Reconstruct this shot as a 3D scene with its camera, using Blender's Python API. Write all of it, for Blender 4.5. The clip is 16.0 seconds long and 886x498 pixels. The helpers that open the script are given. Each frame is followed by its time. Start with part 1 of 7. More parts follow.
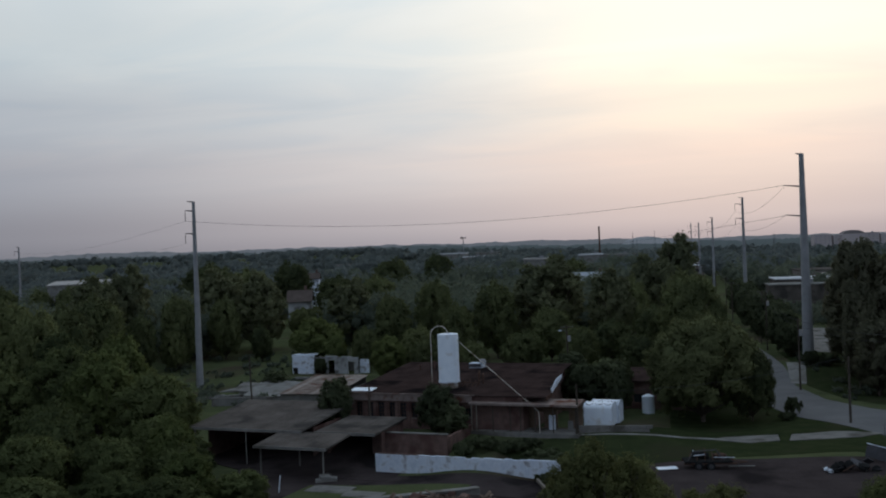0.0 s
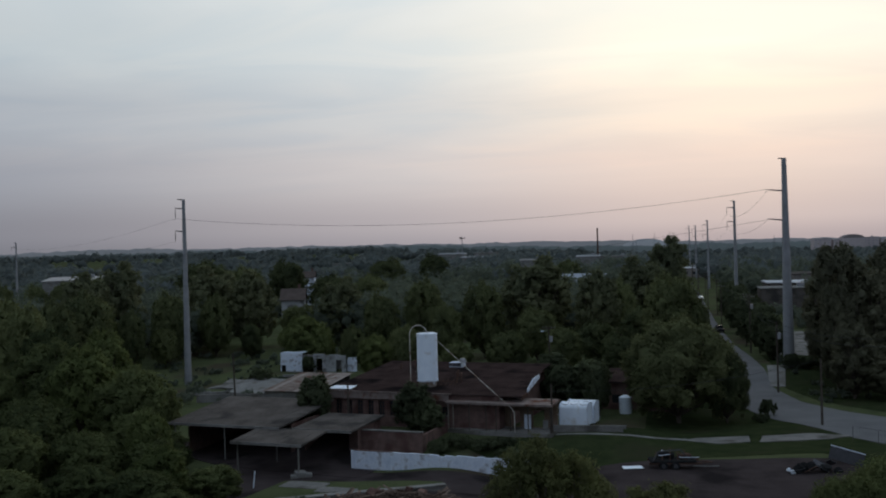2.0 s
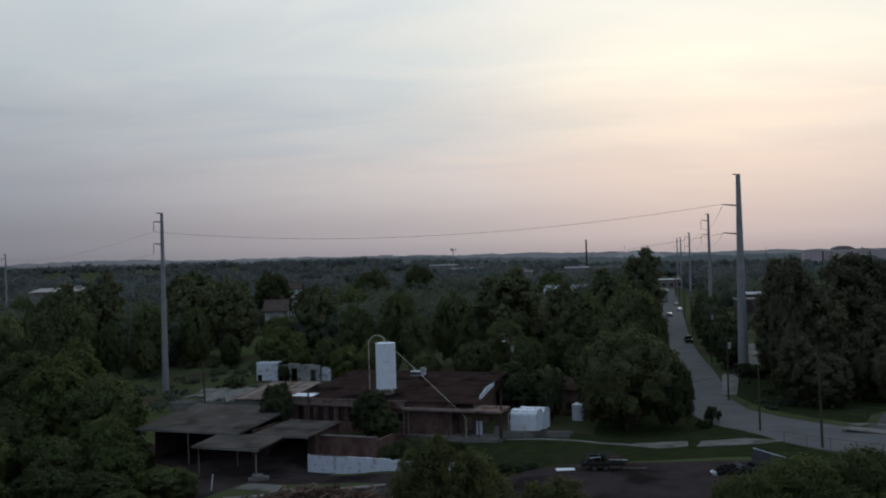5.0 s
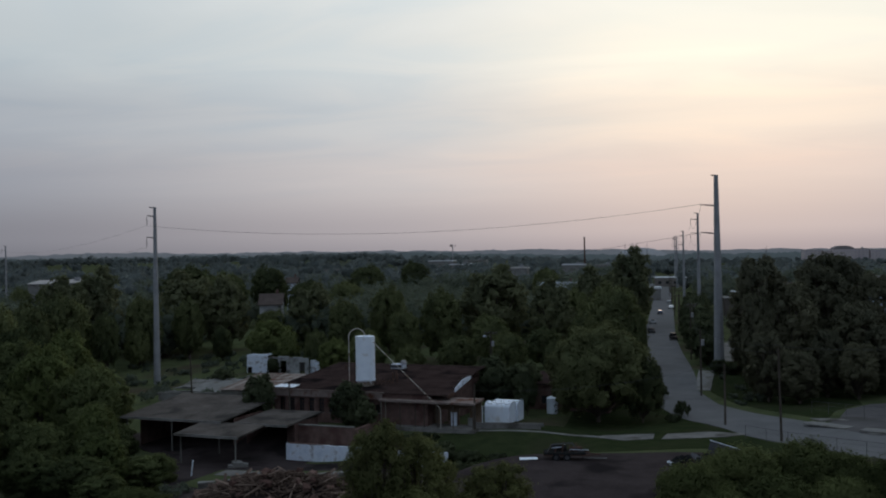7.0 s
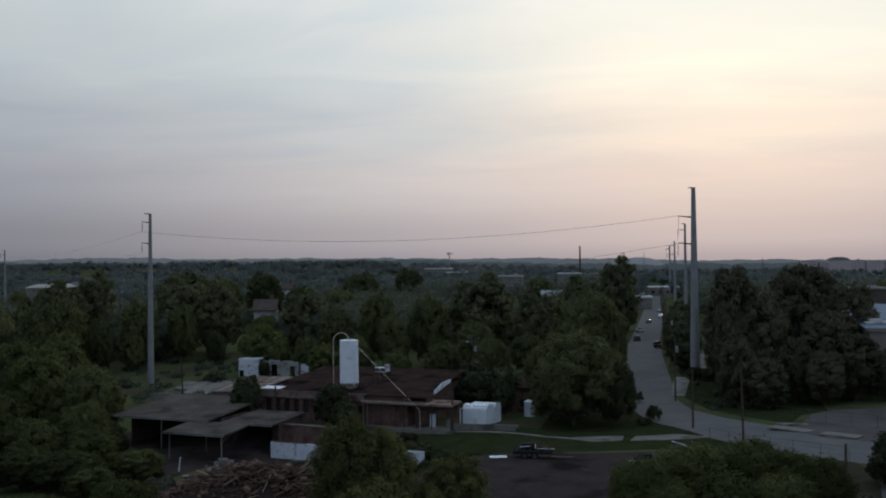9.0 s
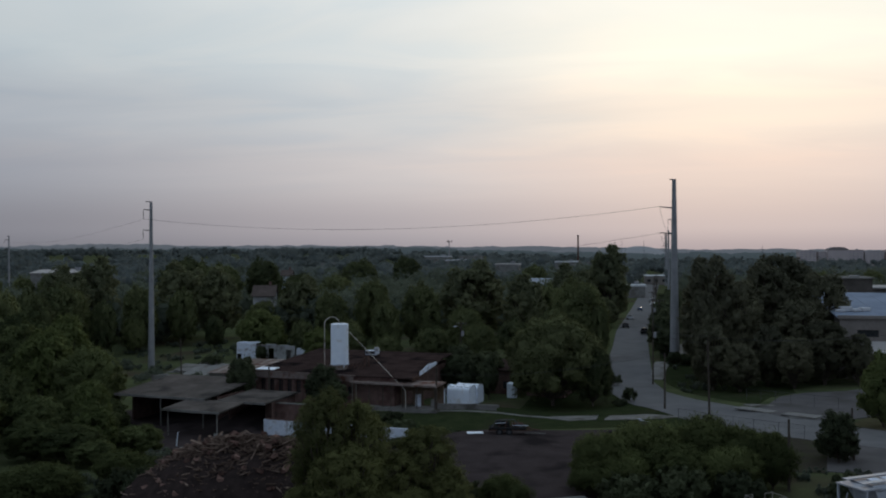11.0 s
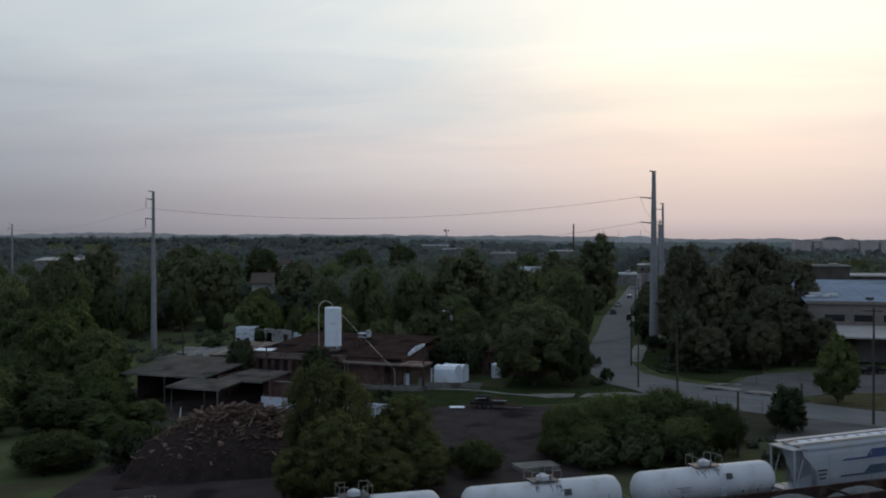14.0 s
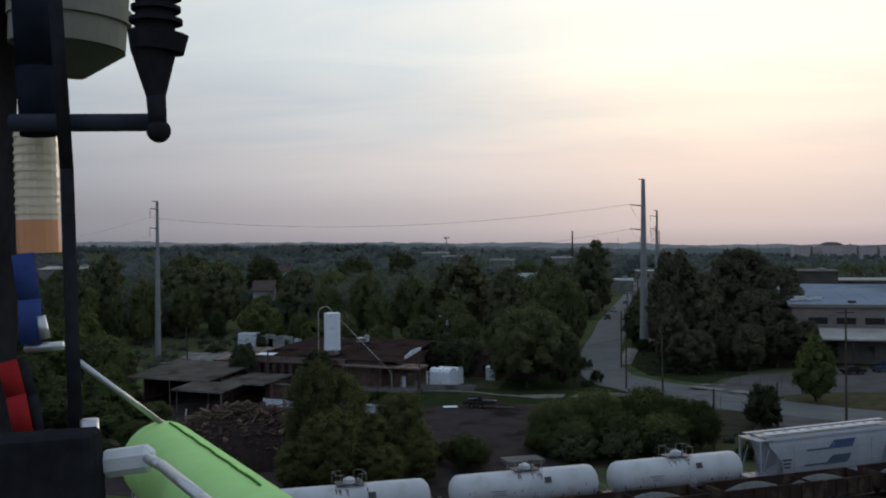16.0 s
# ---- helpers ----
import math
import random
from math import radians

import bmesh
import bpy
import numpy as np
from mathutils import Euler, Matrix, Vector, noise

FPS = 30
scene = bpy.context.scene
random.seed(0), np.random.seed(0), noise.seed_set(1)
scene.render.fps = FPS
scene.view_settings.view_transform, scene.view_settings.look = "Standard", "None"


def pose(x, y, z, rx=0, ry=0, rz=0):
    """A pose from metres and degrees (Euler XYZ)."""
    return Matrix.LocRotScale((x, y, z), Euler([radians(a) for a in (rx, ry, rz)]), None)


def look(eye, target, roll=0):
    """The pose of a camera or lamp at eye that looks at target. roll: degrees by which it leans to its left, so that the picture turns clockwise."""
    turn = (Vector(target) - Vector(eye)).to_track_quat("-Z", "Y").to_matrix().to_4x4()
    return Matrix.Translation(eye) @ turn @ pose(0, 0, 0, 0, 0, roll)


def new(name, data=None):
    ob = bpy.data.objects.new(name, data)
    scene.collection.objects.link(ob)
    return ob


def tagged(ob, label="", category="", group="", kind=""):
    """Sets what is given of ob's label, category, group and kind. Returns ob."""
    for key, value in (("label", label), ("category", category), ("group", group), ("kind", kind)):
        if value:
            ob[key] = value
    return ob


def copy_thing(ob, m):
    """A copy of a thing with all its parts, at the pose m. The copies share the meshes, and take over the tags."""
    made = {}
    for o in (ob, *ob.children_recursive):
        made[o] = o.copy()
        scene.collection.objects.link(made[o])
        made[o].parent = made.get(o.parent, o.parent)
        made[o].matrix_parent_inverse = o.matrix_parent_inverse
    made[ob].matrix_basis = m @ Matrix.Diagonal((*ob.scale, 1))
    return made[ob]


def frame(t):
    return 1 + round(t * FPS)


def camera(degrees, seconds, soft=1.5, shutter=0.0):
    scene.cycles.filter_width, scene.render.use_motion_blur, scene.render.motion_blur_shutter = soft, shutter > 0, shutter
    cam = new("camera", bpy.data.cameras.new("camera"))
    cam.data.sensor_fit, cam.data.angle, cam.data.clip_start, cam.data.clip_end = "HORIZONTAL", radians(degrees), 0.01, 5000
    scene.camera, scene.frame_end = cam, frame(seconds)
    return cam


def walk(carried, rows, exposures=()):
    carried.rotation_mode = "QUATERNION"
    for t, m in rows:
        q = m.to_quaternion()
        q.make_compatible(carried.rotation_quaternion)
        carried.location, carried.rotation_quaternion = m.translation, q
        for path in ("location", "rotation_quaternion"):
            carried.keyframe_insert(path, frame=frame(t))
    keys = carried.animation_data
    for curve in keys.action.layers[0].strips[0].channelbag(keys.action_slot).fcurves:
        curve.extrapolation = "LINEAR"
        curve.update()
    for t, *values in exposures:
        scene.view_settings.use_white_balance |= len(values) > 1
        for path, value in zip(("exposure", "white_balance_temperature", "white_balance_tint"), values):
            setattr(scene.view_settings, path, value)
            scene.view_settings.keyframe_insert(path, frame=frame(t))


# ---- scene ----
cam = camera(48.8, 16.0, soft=2.0)
PATH = [
    (0, (1.849, -2.066, 23.279), (1.543, -0.09, 23.277), -2.2),
    (0.5, (2.675, -2.397, 23.273), (2.368, -0.421, 23.272), -2.3),
    (1, (3.556, -2.502, 23.301), (3.246, -0.526, 23.295), -2.1),
    (1.5, (4.279, -2.795, 23.301), (3.984, -0.817, 23.317), -1.7),
    (2, (5.168, -3.084, 23.222), (4.858, -1.108, 23.22), -1.6),
    (2.5, (6.079, -3.822, 23.227), (5.779, -1.844, 23.244), -1.8),
    (3, (7.054, -4.349, 23.287), (6.747, -2.373, 23.298), -2.0),
    (3.5, (8.232, -5.221, 23.313), (7.929, -3.244, 23.33), -1.8),
    (4, (9.403, -6.138, 23.355), (9.099, -4.162, 23.367), -1.6),
    (4.2, (9.893, -6.567, 23.346), (9.591, -4.59, 23.367), -1.7),
    (6.5, (14.988, -10.67, 23.387), (14.681, -8.693, 23.405), -1.1),
    (7, (16.051, -11.787, 23.376), (15.742, -9.811, 23.388), -1.0),
    (7.5, (17.07, -13.063, 23.331), (16.76, -11.087, 23.346), -0.7),
    (8, (18.006, -14.356, 23.289), (17.697, -12.38, 23.299), -0.5),
    (8.5, (18.966, -15.666, 23.34), (18.655, -13.691, 23.353), -0.5),
    (9, (19.738, -17.157, 23.326), (19.43, -15.181, 23.354), -0.5),
    (9.2, (20.053, -17.804, 23.328), (19.743, -15.829, 23.36), -0.5),
    (11.5, (24.145, -25.641, 23.309), (23.83, -23.666, 23.308), -0.1),
    (12, (24.638, -27.073, 23.287), (24.32, -25.099, 23.299), -0.0),
    (12.5, (25.258, -28.589, 23.162), (24.949, -26.614, 23.141), -0.1),
    (13, (25.823, -30.109, 23.11), (25.511, -28.133, 23.102), -0.0),
    (13.5, (26.301, -31.6, 23.136), (25.988, -29.625, 23.114), -0.0),
    (14, (26.875, -32.984, 23.084), (26.564, -31.009, 23.065), -0.1),
    (14.5, (27.323, -34.409, 23.137), (27.007, -32.434, 23.121), -0.3),
    (15, (27.84, -35.976, 23.035), (27.53, -34.0, 23.03), -0.1),
    (15.5, (28.322, -37.465, 23.06), (28.012, -35.489, 23.033), -0.3),
    (16, (28.952, -39.04, 23.059), (28.639, -37.065, 23.055), -0.4),
]
walk(cam, [(t, look(eye, target, roll)) for t, eye, target, roll in PATH], [(0, 0.07), (2, 0.0), (4, -0.06), (9, -0.06), (12, 0.03), (14, 0.09), (16, 0.11)])

# ---- world, sun ----
SUN_AZ, SUN_EL = 9.0, 11.0


def lin(r, g, b):
    return tuple(((v / 255 + 0.055) / 1.055) ** 2.4 if v > 10 else v / 255 / 12.92 for v in (r, g, b)) + (1.0,)


def ramp(nt, stops, fac, interp="EASE"):
    n = nt.nodes.new("ShaderNodeValToRGB")
    n.color_ramp.interpolation = interp
    els = n.color_ramp.elements
    while len(els) < len(stops):
        els.new(0.5)
    for e, (p, c) in zip(els, stops):
        e.position, e.color = p, c
    if fac is not None:
        nt.links.new(fac, n.inputs[0])
    return n.outputs[0]


def math_node(nt, op, a, b=None, clamp=False):
    n = nt.nodes.new("ShaderNodeMath")
    n.operation, n.use_clamp = op, clamp
    for i, v in enumerate((a, b)):
        if v is None:
            continue
        if isinstance(v, (int, float)):
            n.inputs[i].default_value = v
        else:
            nt.links.new(v, n.inputs[i])
    return n.outputs[0]


def mix_col(nt, fac, a, b, mode="MIX"):
    n = nt.nodes.new("ShaderNodeMix")
    n.data_type, n.blend_type = "RGBA", mode
    for i, v in ((0, fac), (6, a), (7, b)):
        if isinstance(v, (int, float, tuple)):
            n.inputs[i].default_value = v
        else:
            nt.links.new(v, n.inputs[i])
    return n.outputs[2]


def make_world():
    world = bpy.data.worlds.new("dusk_sky")
    scene.world = world
    world.use_nodes = True
    nt = world.node_tree
    nt.nodes.clear()
    out = nt.nodes.new("ShaderNodeOutputWorld")
    bg = nt.nodes.new("ShaderNodeBackground")
    tc = nt.nodes.new("ShaderNodeTexCoord")
    way = tc.outputs["Generated"]
    sep = nt.nodes.new("ShaderNodeSeparateXYZ")
    nt.links.new(way, sep.inputs[0])
    up = math_node(nt, "MAXIMUM", sep.outputs[2], 0.0)
    # angle from the sun's bearing, in units of half a turn
    flat = nt.nodes.new("ShaderNodeVectorMath")
    flat.operation = "MULTIPLY"
    flat.inputs[1].default_value = (1, 1, 0)
    nt.links.new(way, flat.inputs[0])
    nrm = nt.nodes.new("ShaderNodeVectorMath")
    nrm.operation = "NORMALIZE"
    nt.links.new(flat.outputs[0], nrm.inputs[0])
    dot = nt.nodes.new("ShaderNodeVectorMath")
    dot.operation = "DOT_PRODUCT"
    dot.inputs[1].default_value = (math.sin(radians(SUN_AZ)), math.cos(radians(SUN_AZ)), 0)
    nt.links.new(nrm.outputs[0], dot.inputs[0])
    ang = math_node(nt, "DIVIDE", math_node(nt, "ARCCOSINE", math_node(nt, "MINIMUM", dot.outputs["Value"], 1.0)), math.pi)
    # thin cloud lies in a flat layer: its streaks close up towards the horizon
    low = math_node(nt, "ADD", up, 0.09)
    flatten = nt.nodes.new("ShaderNodeCombineXYZ")
    nt.links.new(math_node(nt, "DIVIDE", sep.outputs[0], low), flatten.inputs[0])
    nt.links.new(math_node(nt, "DIVIDE", sep.outputs[1], low), flatten.inputs[1])
    mp = nt.nodes.new("ShaderNodeMapping")
    mp.inputs["Rotation"].default_value = (0, 0, radians(-24))
    mp.inputs["Scale"].default_value = (0.55, 1.0, 1.0)
    nt.links.new(flatten.outputs[0], mp.inputs[0])

    def layer(scale, detail, rough, twist):
        n = nt.nodes.new("ShaderNodeTexNoise")
        n.inputs["Scale"].default_value, n.inputs["Detail"].default_value, n.inputs["Roughness"].default_value = scale, detail, rough
        n.inputs["Distortion"].default_value = twist
        nt.links.new(mp.outputs[0], n.inputs[0])
        return n.outputs["Fac"]

    veil = math_node(nt, "ADD", math_node(nt, "MULTIPLY", layer(0.62, 2.0, 0.45, 0.4), 0.55), math_node(nt, "MULTIPLY", layer(1.7, 4.0, 0.52, 0.9), 0.45))
    fade = nt.nodes.new("ShaderNodeMapRange")
    fade.interpolation_type = "SMOOTHSTEP"
    fade.inputs[1].default_value, fade.inputs[2].default_value = 0.015, 0.15
    nt.links.new(up, fade.inputs[0])
    cloud = math_node(nt, "MULTIPLY", math_node(nt, "SUBTRACT", veil, 0.5), fade.outputs[0])
    warp = math_node(nt, "MULTIPLY", cloud, math_node(nt, "MULTIPLY", up, 0.30))
    elev = math_node(nt, "MULTIPLY", math_node(nt, "ADD", up, warp), 2.0, True)
    near_sun = ramp(nt, [(0, lin(176, 164, 168)), (0.05, lin(196, 183, 184)), (0.16, lin(216, 201, 197)), (0.27, lin(232, 221, 211)),
                         (0.40, lin(250, 245, 232)), (0.62, lin(252, 252, 246)), (0.85, lin(226, 232, 234)), (1.0, lin(192, 204, 215))], elev)
    middle = ramp(nt, [(0, lin(158, 153, 160)), (0.05, lin(175, 169, 174)), (0.16, lin(204, 199, 200)), (0.27, lin(206, 208, 210)),
                       (0.40, lin(222, 225, 224)), (0.62, lin(234, 238, 237)), (0.85, lin(212, 221, 226)), (1.0, lin(180, 194, 208))], elev)
    aside = ramp(nt, [(0, lin(120, 121, 130)), (0.05, lin(133, 134, 143)), (0.16, lin(153, 157, 167)), (0.27, lin(168, 175, 184)),
                      (0.40, lin(187, 197, 203)), (0.62, lin(200, 211, 218)), (0.85, lin(194, 206, 214)), (1.0, lin(168, 184, 200))], elev)
    behind = ramp(nt, [(0, lin(106, 114, 132)), (0.3, lin(146, 158, 180)), (1.0, lin(164, 180, 200))], elev)

    def step(a, b):
        n = nt.nodes.new("ShaderNodeMapRange")
        n.interpolation_type = "SMOOTHSTEP"
        n.inputs[1].default_value, n.inputs[2].default_value = a / 180, b / 180
        nt.links.new(ang, n.inputs[0])
        return n.outputs[0]

    col = mix_col(nt, step(4, 22), near_sun, middle)
    col = mix_col(nt, step(16, 46), col, aside)
    col = mix_col(nt, step(50, 120), col, behind)
    # thin cloud, brighter and greyer streaks
    tone = math_node(nt, "ADD", 1.0, math_node(nt, "MULTIPLY", cloud, 0.46))
    # thin cloud is warmer, clear gaps bluer
    hue = ramp(nt, [(0.38, (0.955, 1.0, 1.035, 1)), (0.50, (1, 1, 1, 1)), (0.62, (1.045, 1.0, 0.965, 1))], math_node(nt, "ADD", cloud, 0.5))
    col = mix_col(nt, 1.0, col, hue, "MULTIPLY")
    toned = nt.nodes.new("ShaderNodeVectorMath")
    toned.operation = "SCALE"
    nt.links.new(col, toned.inputs[0])
    nt.links.new(tone, toned.inputs["Scale"])
    sky = nt.nodes.new("ShaderNodeTexSky")
    sky.sky_type, sky.sun_disc = "NISHITA", False
    sky.sun_elevation, sky.sun_rotation = radians(SUN_EL), radians(SUN_AZ)
    sky.dust_density = 4.0
    thin = nt.nodes.new("ShaderNodeVectorMath")
    thin.operation = "SCALE"
    thin.inputs["Scale"].default_value = 0.002
    nt.links.new(sky.outputs[0], thin.inputs[0])
    tot = nt.nodes.new("ShaderNodeVectorMath")
    tot.operation = "ADD"
    nt.links.new(toned.outputs[0], tot.inputs[0])
    nt.links.new(thin.outputs[0], tot.inputs[1])
    nt.links.new(tot.outputs[0], bg.inputs[0])
    bg.inputs[1].default_value = 1.0
    nt.links.new(bg.outputs[0], out.inputs[0])


make_world()
sun = new("sun", bpy.data.lights.new("sun", "SUN"))
sun.data.energy, sun.data.angle, sun.data.color = 0.34, radians(14), (1.0, 0.82, 0.66)
_s = Vector((math.sin(radians(SUN_AZ)) * math.cos(radians(SUN_EL)), math.cos(radians(SUN_AZ)) * math.cos(radians(SUN_EL)), math.sin(radians(SUN_EL))))
sun.matrix_world = look(_s * 400, (0, 0, 0))


# ---- materials ----
def mat(name, a, b, scale=2.0, rough=0.8, metal=0.0, bump=0.3, fine=8.0, rand=0.0, stain=None, stain_scale=0.35, stain_at=(0.52, 0.66), spec=0.0):
    """Two colours mixed by coarse and fine noise, an optional stain colour in patches, fine relief."""
    m = bpy.data.materials.new(name)
    m.use_nodes = True
    nt = m.node_tree
    bs = nt.nodes["Principled BSDF"]
    tc = nt.nodes.new("ShaderNodeTexCoord")

    def noise_fac(sc, detail=4.0):
        n = nt.nodes.new("ShaderNodeTexNoise")
        n.inputs["Scale"].default_value, n.inputs["Detail"].default_value = sc, detail
        nt.links.new(tc.outputs["Object"], n.inputs[0])
        return n.outputs["Fac"]

    coarse, grain = noise_fac(scale), noise_fac(scale * fine, 3.0)
    fac = math_node(nt, "ADD", math_node(nt, "MULTIPLY", coarse, 0.65), math_node(nt, "MULTIPLY", grain, 0.35))
    if rand:
        oi = nt.nodes.new("ShaderNodeObjectInfo")
        fac = math_node(nt, "ADD", fac, math_node(nt, "MULTIPLY", math_node(nt, "SUBTRACT", oi.outputs["Random"], 0.5), rand))
    col = ramp(nt, [(0.32, (*a, 1)), (0.68, (*b, 1))], fac, "LINEAR")
    if stain:
        sf = ramp(nt, [(stain_at[0], (0, 0, 0, 1)), (stain_at[1], (1, 1, 1, 1))], noise_fac(stain_scale, 6.0), "LINEAR")
        col = mix_col(nt, sf, col, (*stain, 1))
    nt.links.new(col, bs.inputs["Base Color"])
    bs.inputs["Roughness"].default_value, bs.inputs["Metallic"].default_value = rough, metal
    bs.inputs["Specular IOR Level"].default_value = spec
    if bump:
        bp = nt.nodes.new("ShaderNodeBump")
        bp.inputs["Strength"].default_value, bp.inputs["Distance"].default_value = bump, 0.05
        nt.links.new(grain, bp.inputs["Height"])
        nt.links.new(bp.outputs[0], bs.inputs["Normal"])
    return m


def leaf_mat(name, a, b, through_light=0.42):
    m = bpy.data.materials.new(name)
    m.use_nodes = True
    nt = m.node_tree
    nt.nodes.clear()
    out = nt.nodes.new("ShaderNodeOutputMaterial")
    geo = nt.nodes.new("ShaderNodeNewGeometry")
    oi = nt.nodes.new("ShaderNodeObjectInfo")
    fac = math_node(nt, "ADD", math_node(nt, "MULTIPLY", geo.outputs["Random Per Island"], 0.3), math_node(nt, "MULTIPLY", oi.outputs["Random"], 0.7))
    tc = nt.nodes.new("ShaderNodeTexCoord")
    n = nt.nodes.new("ShaderNodeTexNoise")
    n.inputs["Scale"].default_value, n.inputs["Detail"].default_value = 0.55, 3.0
    nt.links.new(tc.outputs["Object"], n.inputs[0])
    n2 = nt.nodes.new("ShaderNodeTexNoise")
    n2.inputs["Scale"].default_value, n2.inputs["Detail"].default_value = 0.07, 1.0
    nt.links.new(tc.outputs["Object"], n2.inputs[0])
    both = math_node(nt, "ADD", math_node(nt, "MULTIPLY", n.outputs["Fac"], 0.3), math_node(nt, "MULTIPLY", n2.outputs["Fac"], 0.4))
    fac = math_node(nt, "ADD", math_node(nt, "MULTIPLY", fac, 0.3), both)
    col = ramp(nt, [(0.34, (*a, 1)), (0.66, (*b, 1))], fac, "LINEAR")
    d, tr, mx = nt.nodes.new("ShaderNodeBsdfDiffuse"), nt.nodes.new("ShaderNodeBsdfTranslucent"), nt.nodes.new("ShaderNodeMixShader")
    mx.inputs[0].default_value = through_light
    nt.links.new(col, d.inputs[0]), nt.links.new(col, tr.inputs[0])
    nt.links.new(d.outputs[0], mx.inputs[1]), nt.links.new(tr.outputs[0], mx.inputs[2])
    nt.links.new(mx.outputs[0], out.inputs[0])
    return m


LEAF_ROUND = leaf_mat("leaf_round", (0.058, 0.069, 0.036), (0.171, 0.182, 0.085), 0.28)
LEAF_DARK = leaf_mat("leaf_dark", (0.097, 0.098, 0.067), (0.172, 0.166, 0.105), 0.32)
LEAF_EDGE = leaf_mat("leaf_edge", (0.087, 0.098, 0.060), (0.206, 0.214, 0.112), 0.32)
LEAF_SHADE = leaf_mat("leaf_shade", (0.050, 0.060, 0.036), (0.120, 0.136, 0.074), 0.32)
LEAF_MID = leaf_mat("leaf_mid", (0.062, 0.074, 0.039), (0.179, 0.197, 0.087), 0.34)
LEAF_THICKET = leaf_mat("leaf_thicket", (0.046, 0.058, 0.029), (0.146, 0.168, 0.070), 0.34)
LEAF_LIGHT = leaf_mat("leaf_light", (0.078, 0.098, 0.039), (0.180, 0.208, 0.079), 0.38)
LEAF_OLIVE = leaf_mat("leaf_olive", (0.082, 0.089, 0.039), (0.200, 0.207, 0.082), 0.36)
LEAF_BUSH = leaf_mat("leaf_bush", (0.057, 0.069, 0.030), (0.151, 0.171, 0.068), 0.36)
# these two leaves are paler and bluer: haze mixed into the base colour
LEAF_FAR_HAZED = leaf_mat("leaf_far_hazed", (0.138, 0.160, 0.156), (0.170, 0.196, 0.186), 0.55)
LEAF_WOOD_HAZED = leaf_mat("leaf_wood_hazed", (0.106, 0.126, 0.098), (0.172, 0.198, 0.140), 0.5)
BARK = mat("bark", (0.05, 0.04, 0.03), (0.12, 0.10, 0.08), 3, 0.95, bump=0.6)
GRASS = mat("grass", (0.019, 0.026, 0.012), (0.038, 0.047, 0.021), 0.5, 0.95, fine=14, stain=(0.034, 0.036, 0.020), stain_scale=0.10)
SCRUB = mat("scrub_ground", (0.045, 0.055, 0.028), (0.088, 0.100, 0.048), 0.22, 0.95, fine=16, stain=(0.06, 0.05, 0.035), stain_scale=0.06)
DIRT = mat("dark_dirt", (0.0351, 0.0284, 0.0284), (0.0621, 0.05, 0.0486), 0.35, 0.95, fine=14, stain=(0.0216, 0.0182, 0.0182), stain_scale=0.15)
ASPHALT = mat("worn_asphalt", (0.114, 0.113, 0.114), (0.165, 0.162, 0.162), 0.25, 0.9, fine=20, stain=(0.14, 0.139, 0.138), stain_scale=0.09)
LOT = mat("cracked_lot_asphalt", (0.080, 0.076, 0.075), (0.122, 0.115, 0.113), 0.25, 0.9, fine=20, stain=(0.078, 0.072, 0.068), stain_scale=0.12)
CONCRETE = mat("concrete", (0.15, 0.147, 0.14), (0.24, 0.235, 0.22), 0.6, 0.9, fine=10, stain=(0.14, 0.13, 0.115), stain_scale=0.4)
CONCRETE_OLD = mat("weathered_concrete", (0.115, 0.113, 0.107), (0.23, 0.218, 0.201), 0.5, 0.9, fine=12, stain=(0.092, 0.0862, 0.0747), stain_scale=0.3)
ROOF_GREY = mat("tarred_roof", (0.066, 0.057, 0.051), (0.132, 0.116, 0.104), 0.35, 0.9, fine=10, stain=(0.053, 0.0482, 0.0443), stain_scale=0.25)
ROOF_RUST = mat("rusty_roof", (0.026, 0.018, 0.0165), (0.056, 0.038, 0.0345), 0.4, 0.85, fine=12, stain=(0.0126, 0.0103, 0.0103), stain_scale=0.22)
FASCIA = mat("rusty_fascia", (0.14, 0.11, 0.0986), (0.258, 0.207, 0.185), 0.8, 0.8, fine=8, stain=(0.112, 0.0504, 0.0336), stain_scale=0.6)
BRICK = mat("red_brick", (0.092, 0.062, 0.055), (0.178, 0.115, 0.098), 1.2, 0.9, fine=9, stain=(0.0902, 0.0515, 0.0451), stain_scale=0.35)
WHITE = mat("white_paint", (0.64, 0.71, 0.79), (0.75, 0.81, 0.87), 0.8, 0.55, bump=0.1, stain=(0.50, 0.48, 0.44), stain_scale=0.7, stain_at=(0.58, 0.75), spec=0.3)
WHITE_WORN = mat("worn_white_paint", (0.46, 0.52, 0.61), (0.70, 0.74, 0.80), 0.9, 0.8, bump=0.4, fine=5, stain=(0.30, 0.30, 0.32), stain_scale=0.9, stain_at=(0.53, 0.66))
RAIL_PAINT = mat("weathered_rail_paint", (0.24, 0.225, 0.20), (0.34, 0.32, 0.29), 2.0, 0.7, bump=0)
WHITE_CAR = mat("grimy_white_tank_paint", (0.41, 0.425, 0.45), (0.51, 0.525, 0.545), 0.6, 0.6, bump=0.1, fine=12, stain=(0.33, 0.30, 0.275), stain_scale=0.45, stain_at=(0.54, 0.74), spec=0.12)
# near-black for flat doorway panels: the shade inside is in the colour
DARK = mat("dark_interior", (0.012, 0.011, 0.010), (0.025, 0.022, 0.020), 1, 0.9, bump=0)
GLASS_DARK = mat("dark_window_glass", (0.02, 0.022, 0.025), (0.035, 0.037, 0.04), 1, 0.15, bump=0, spec=0.5)
STEEL = mat("galvanised_steel", (0.20, 0.205, 0.215), (0.28, 0.285, 0.295), 0.6, 0.65, metal=0.3, bump=0.05, spec=0.3)
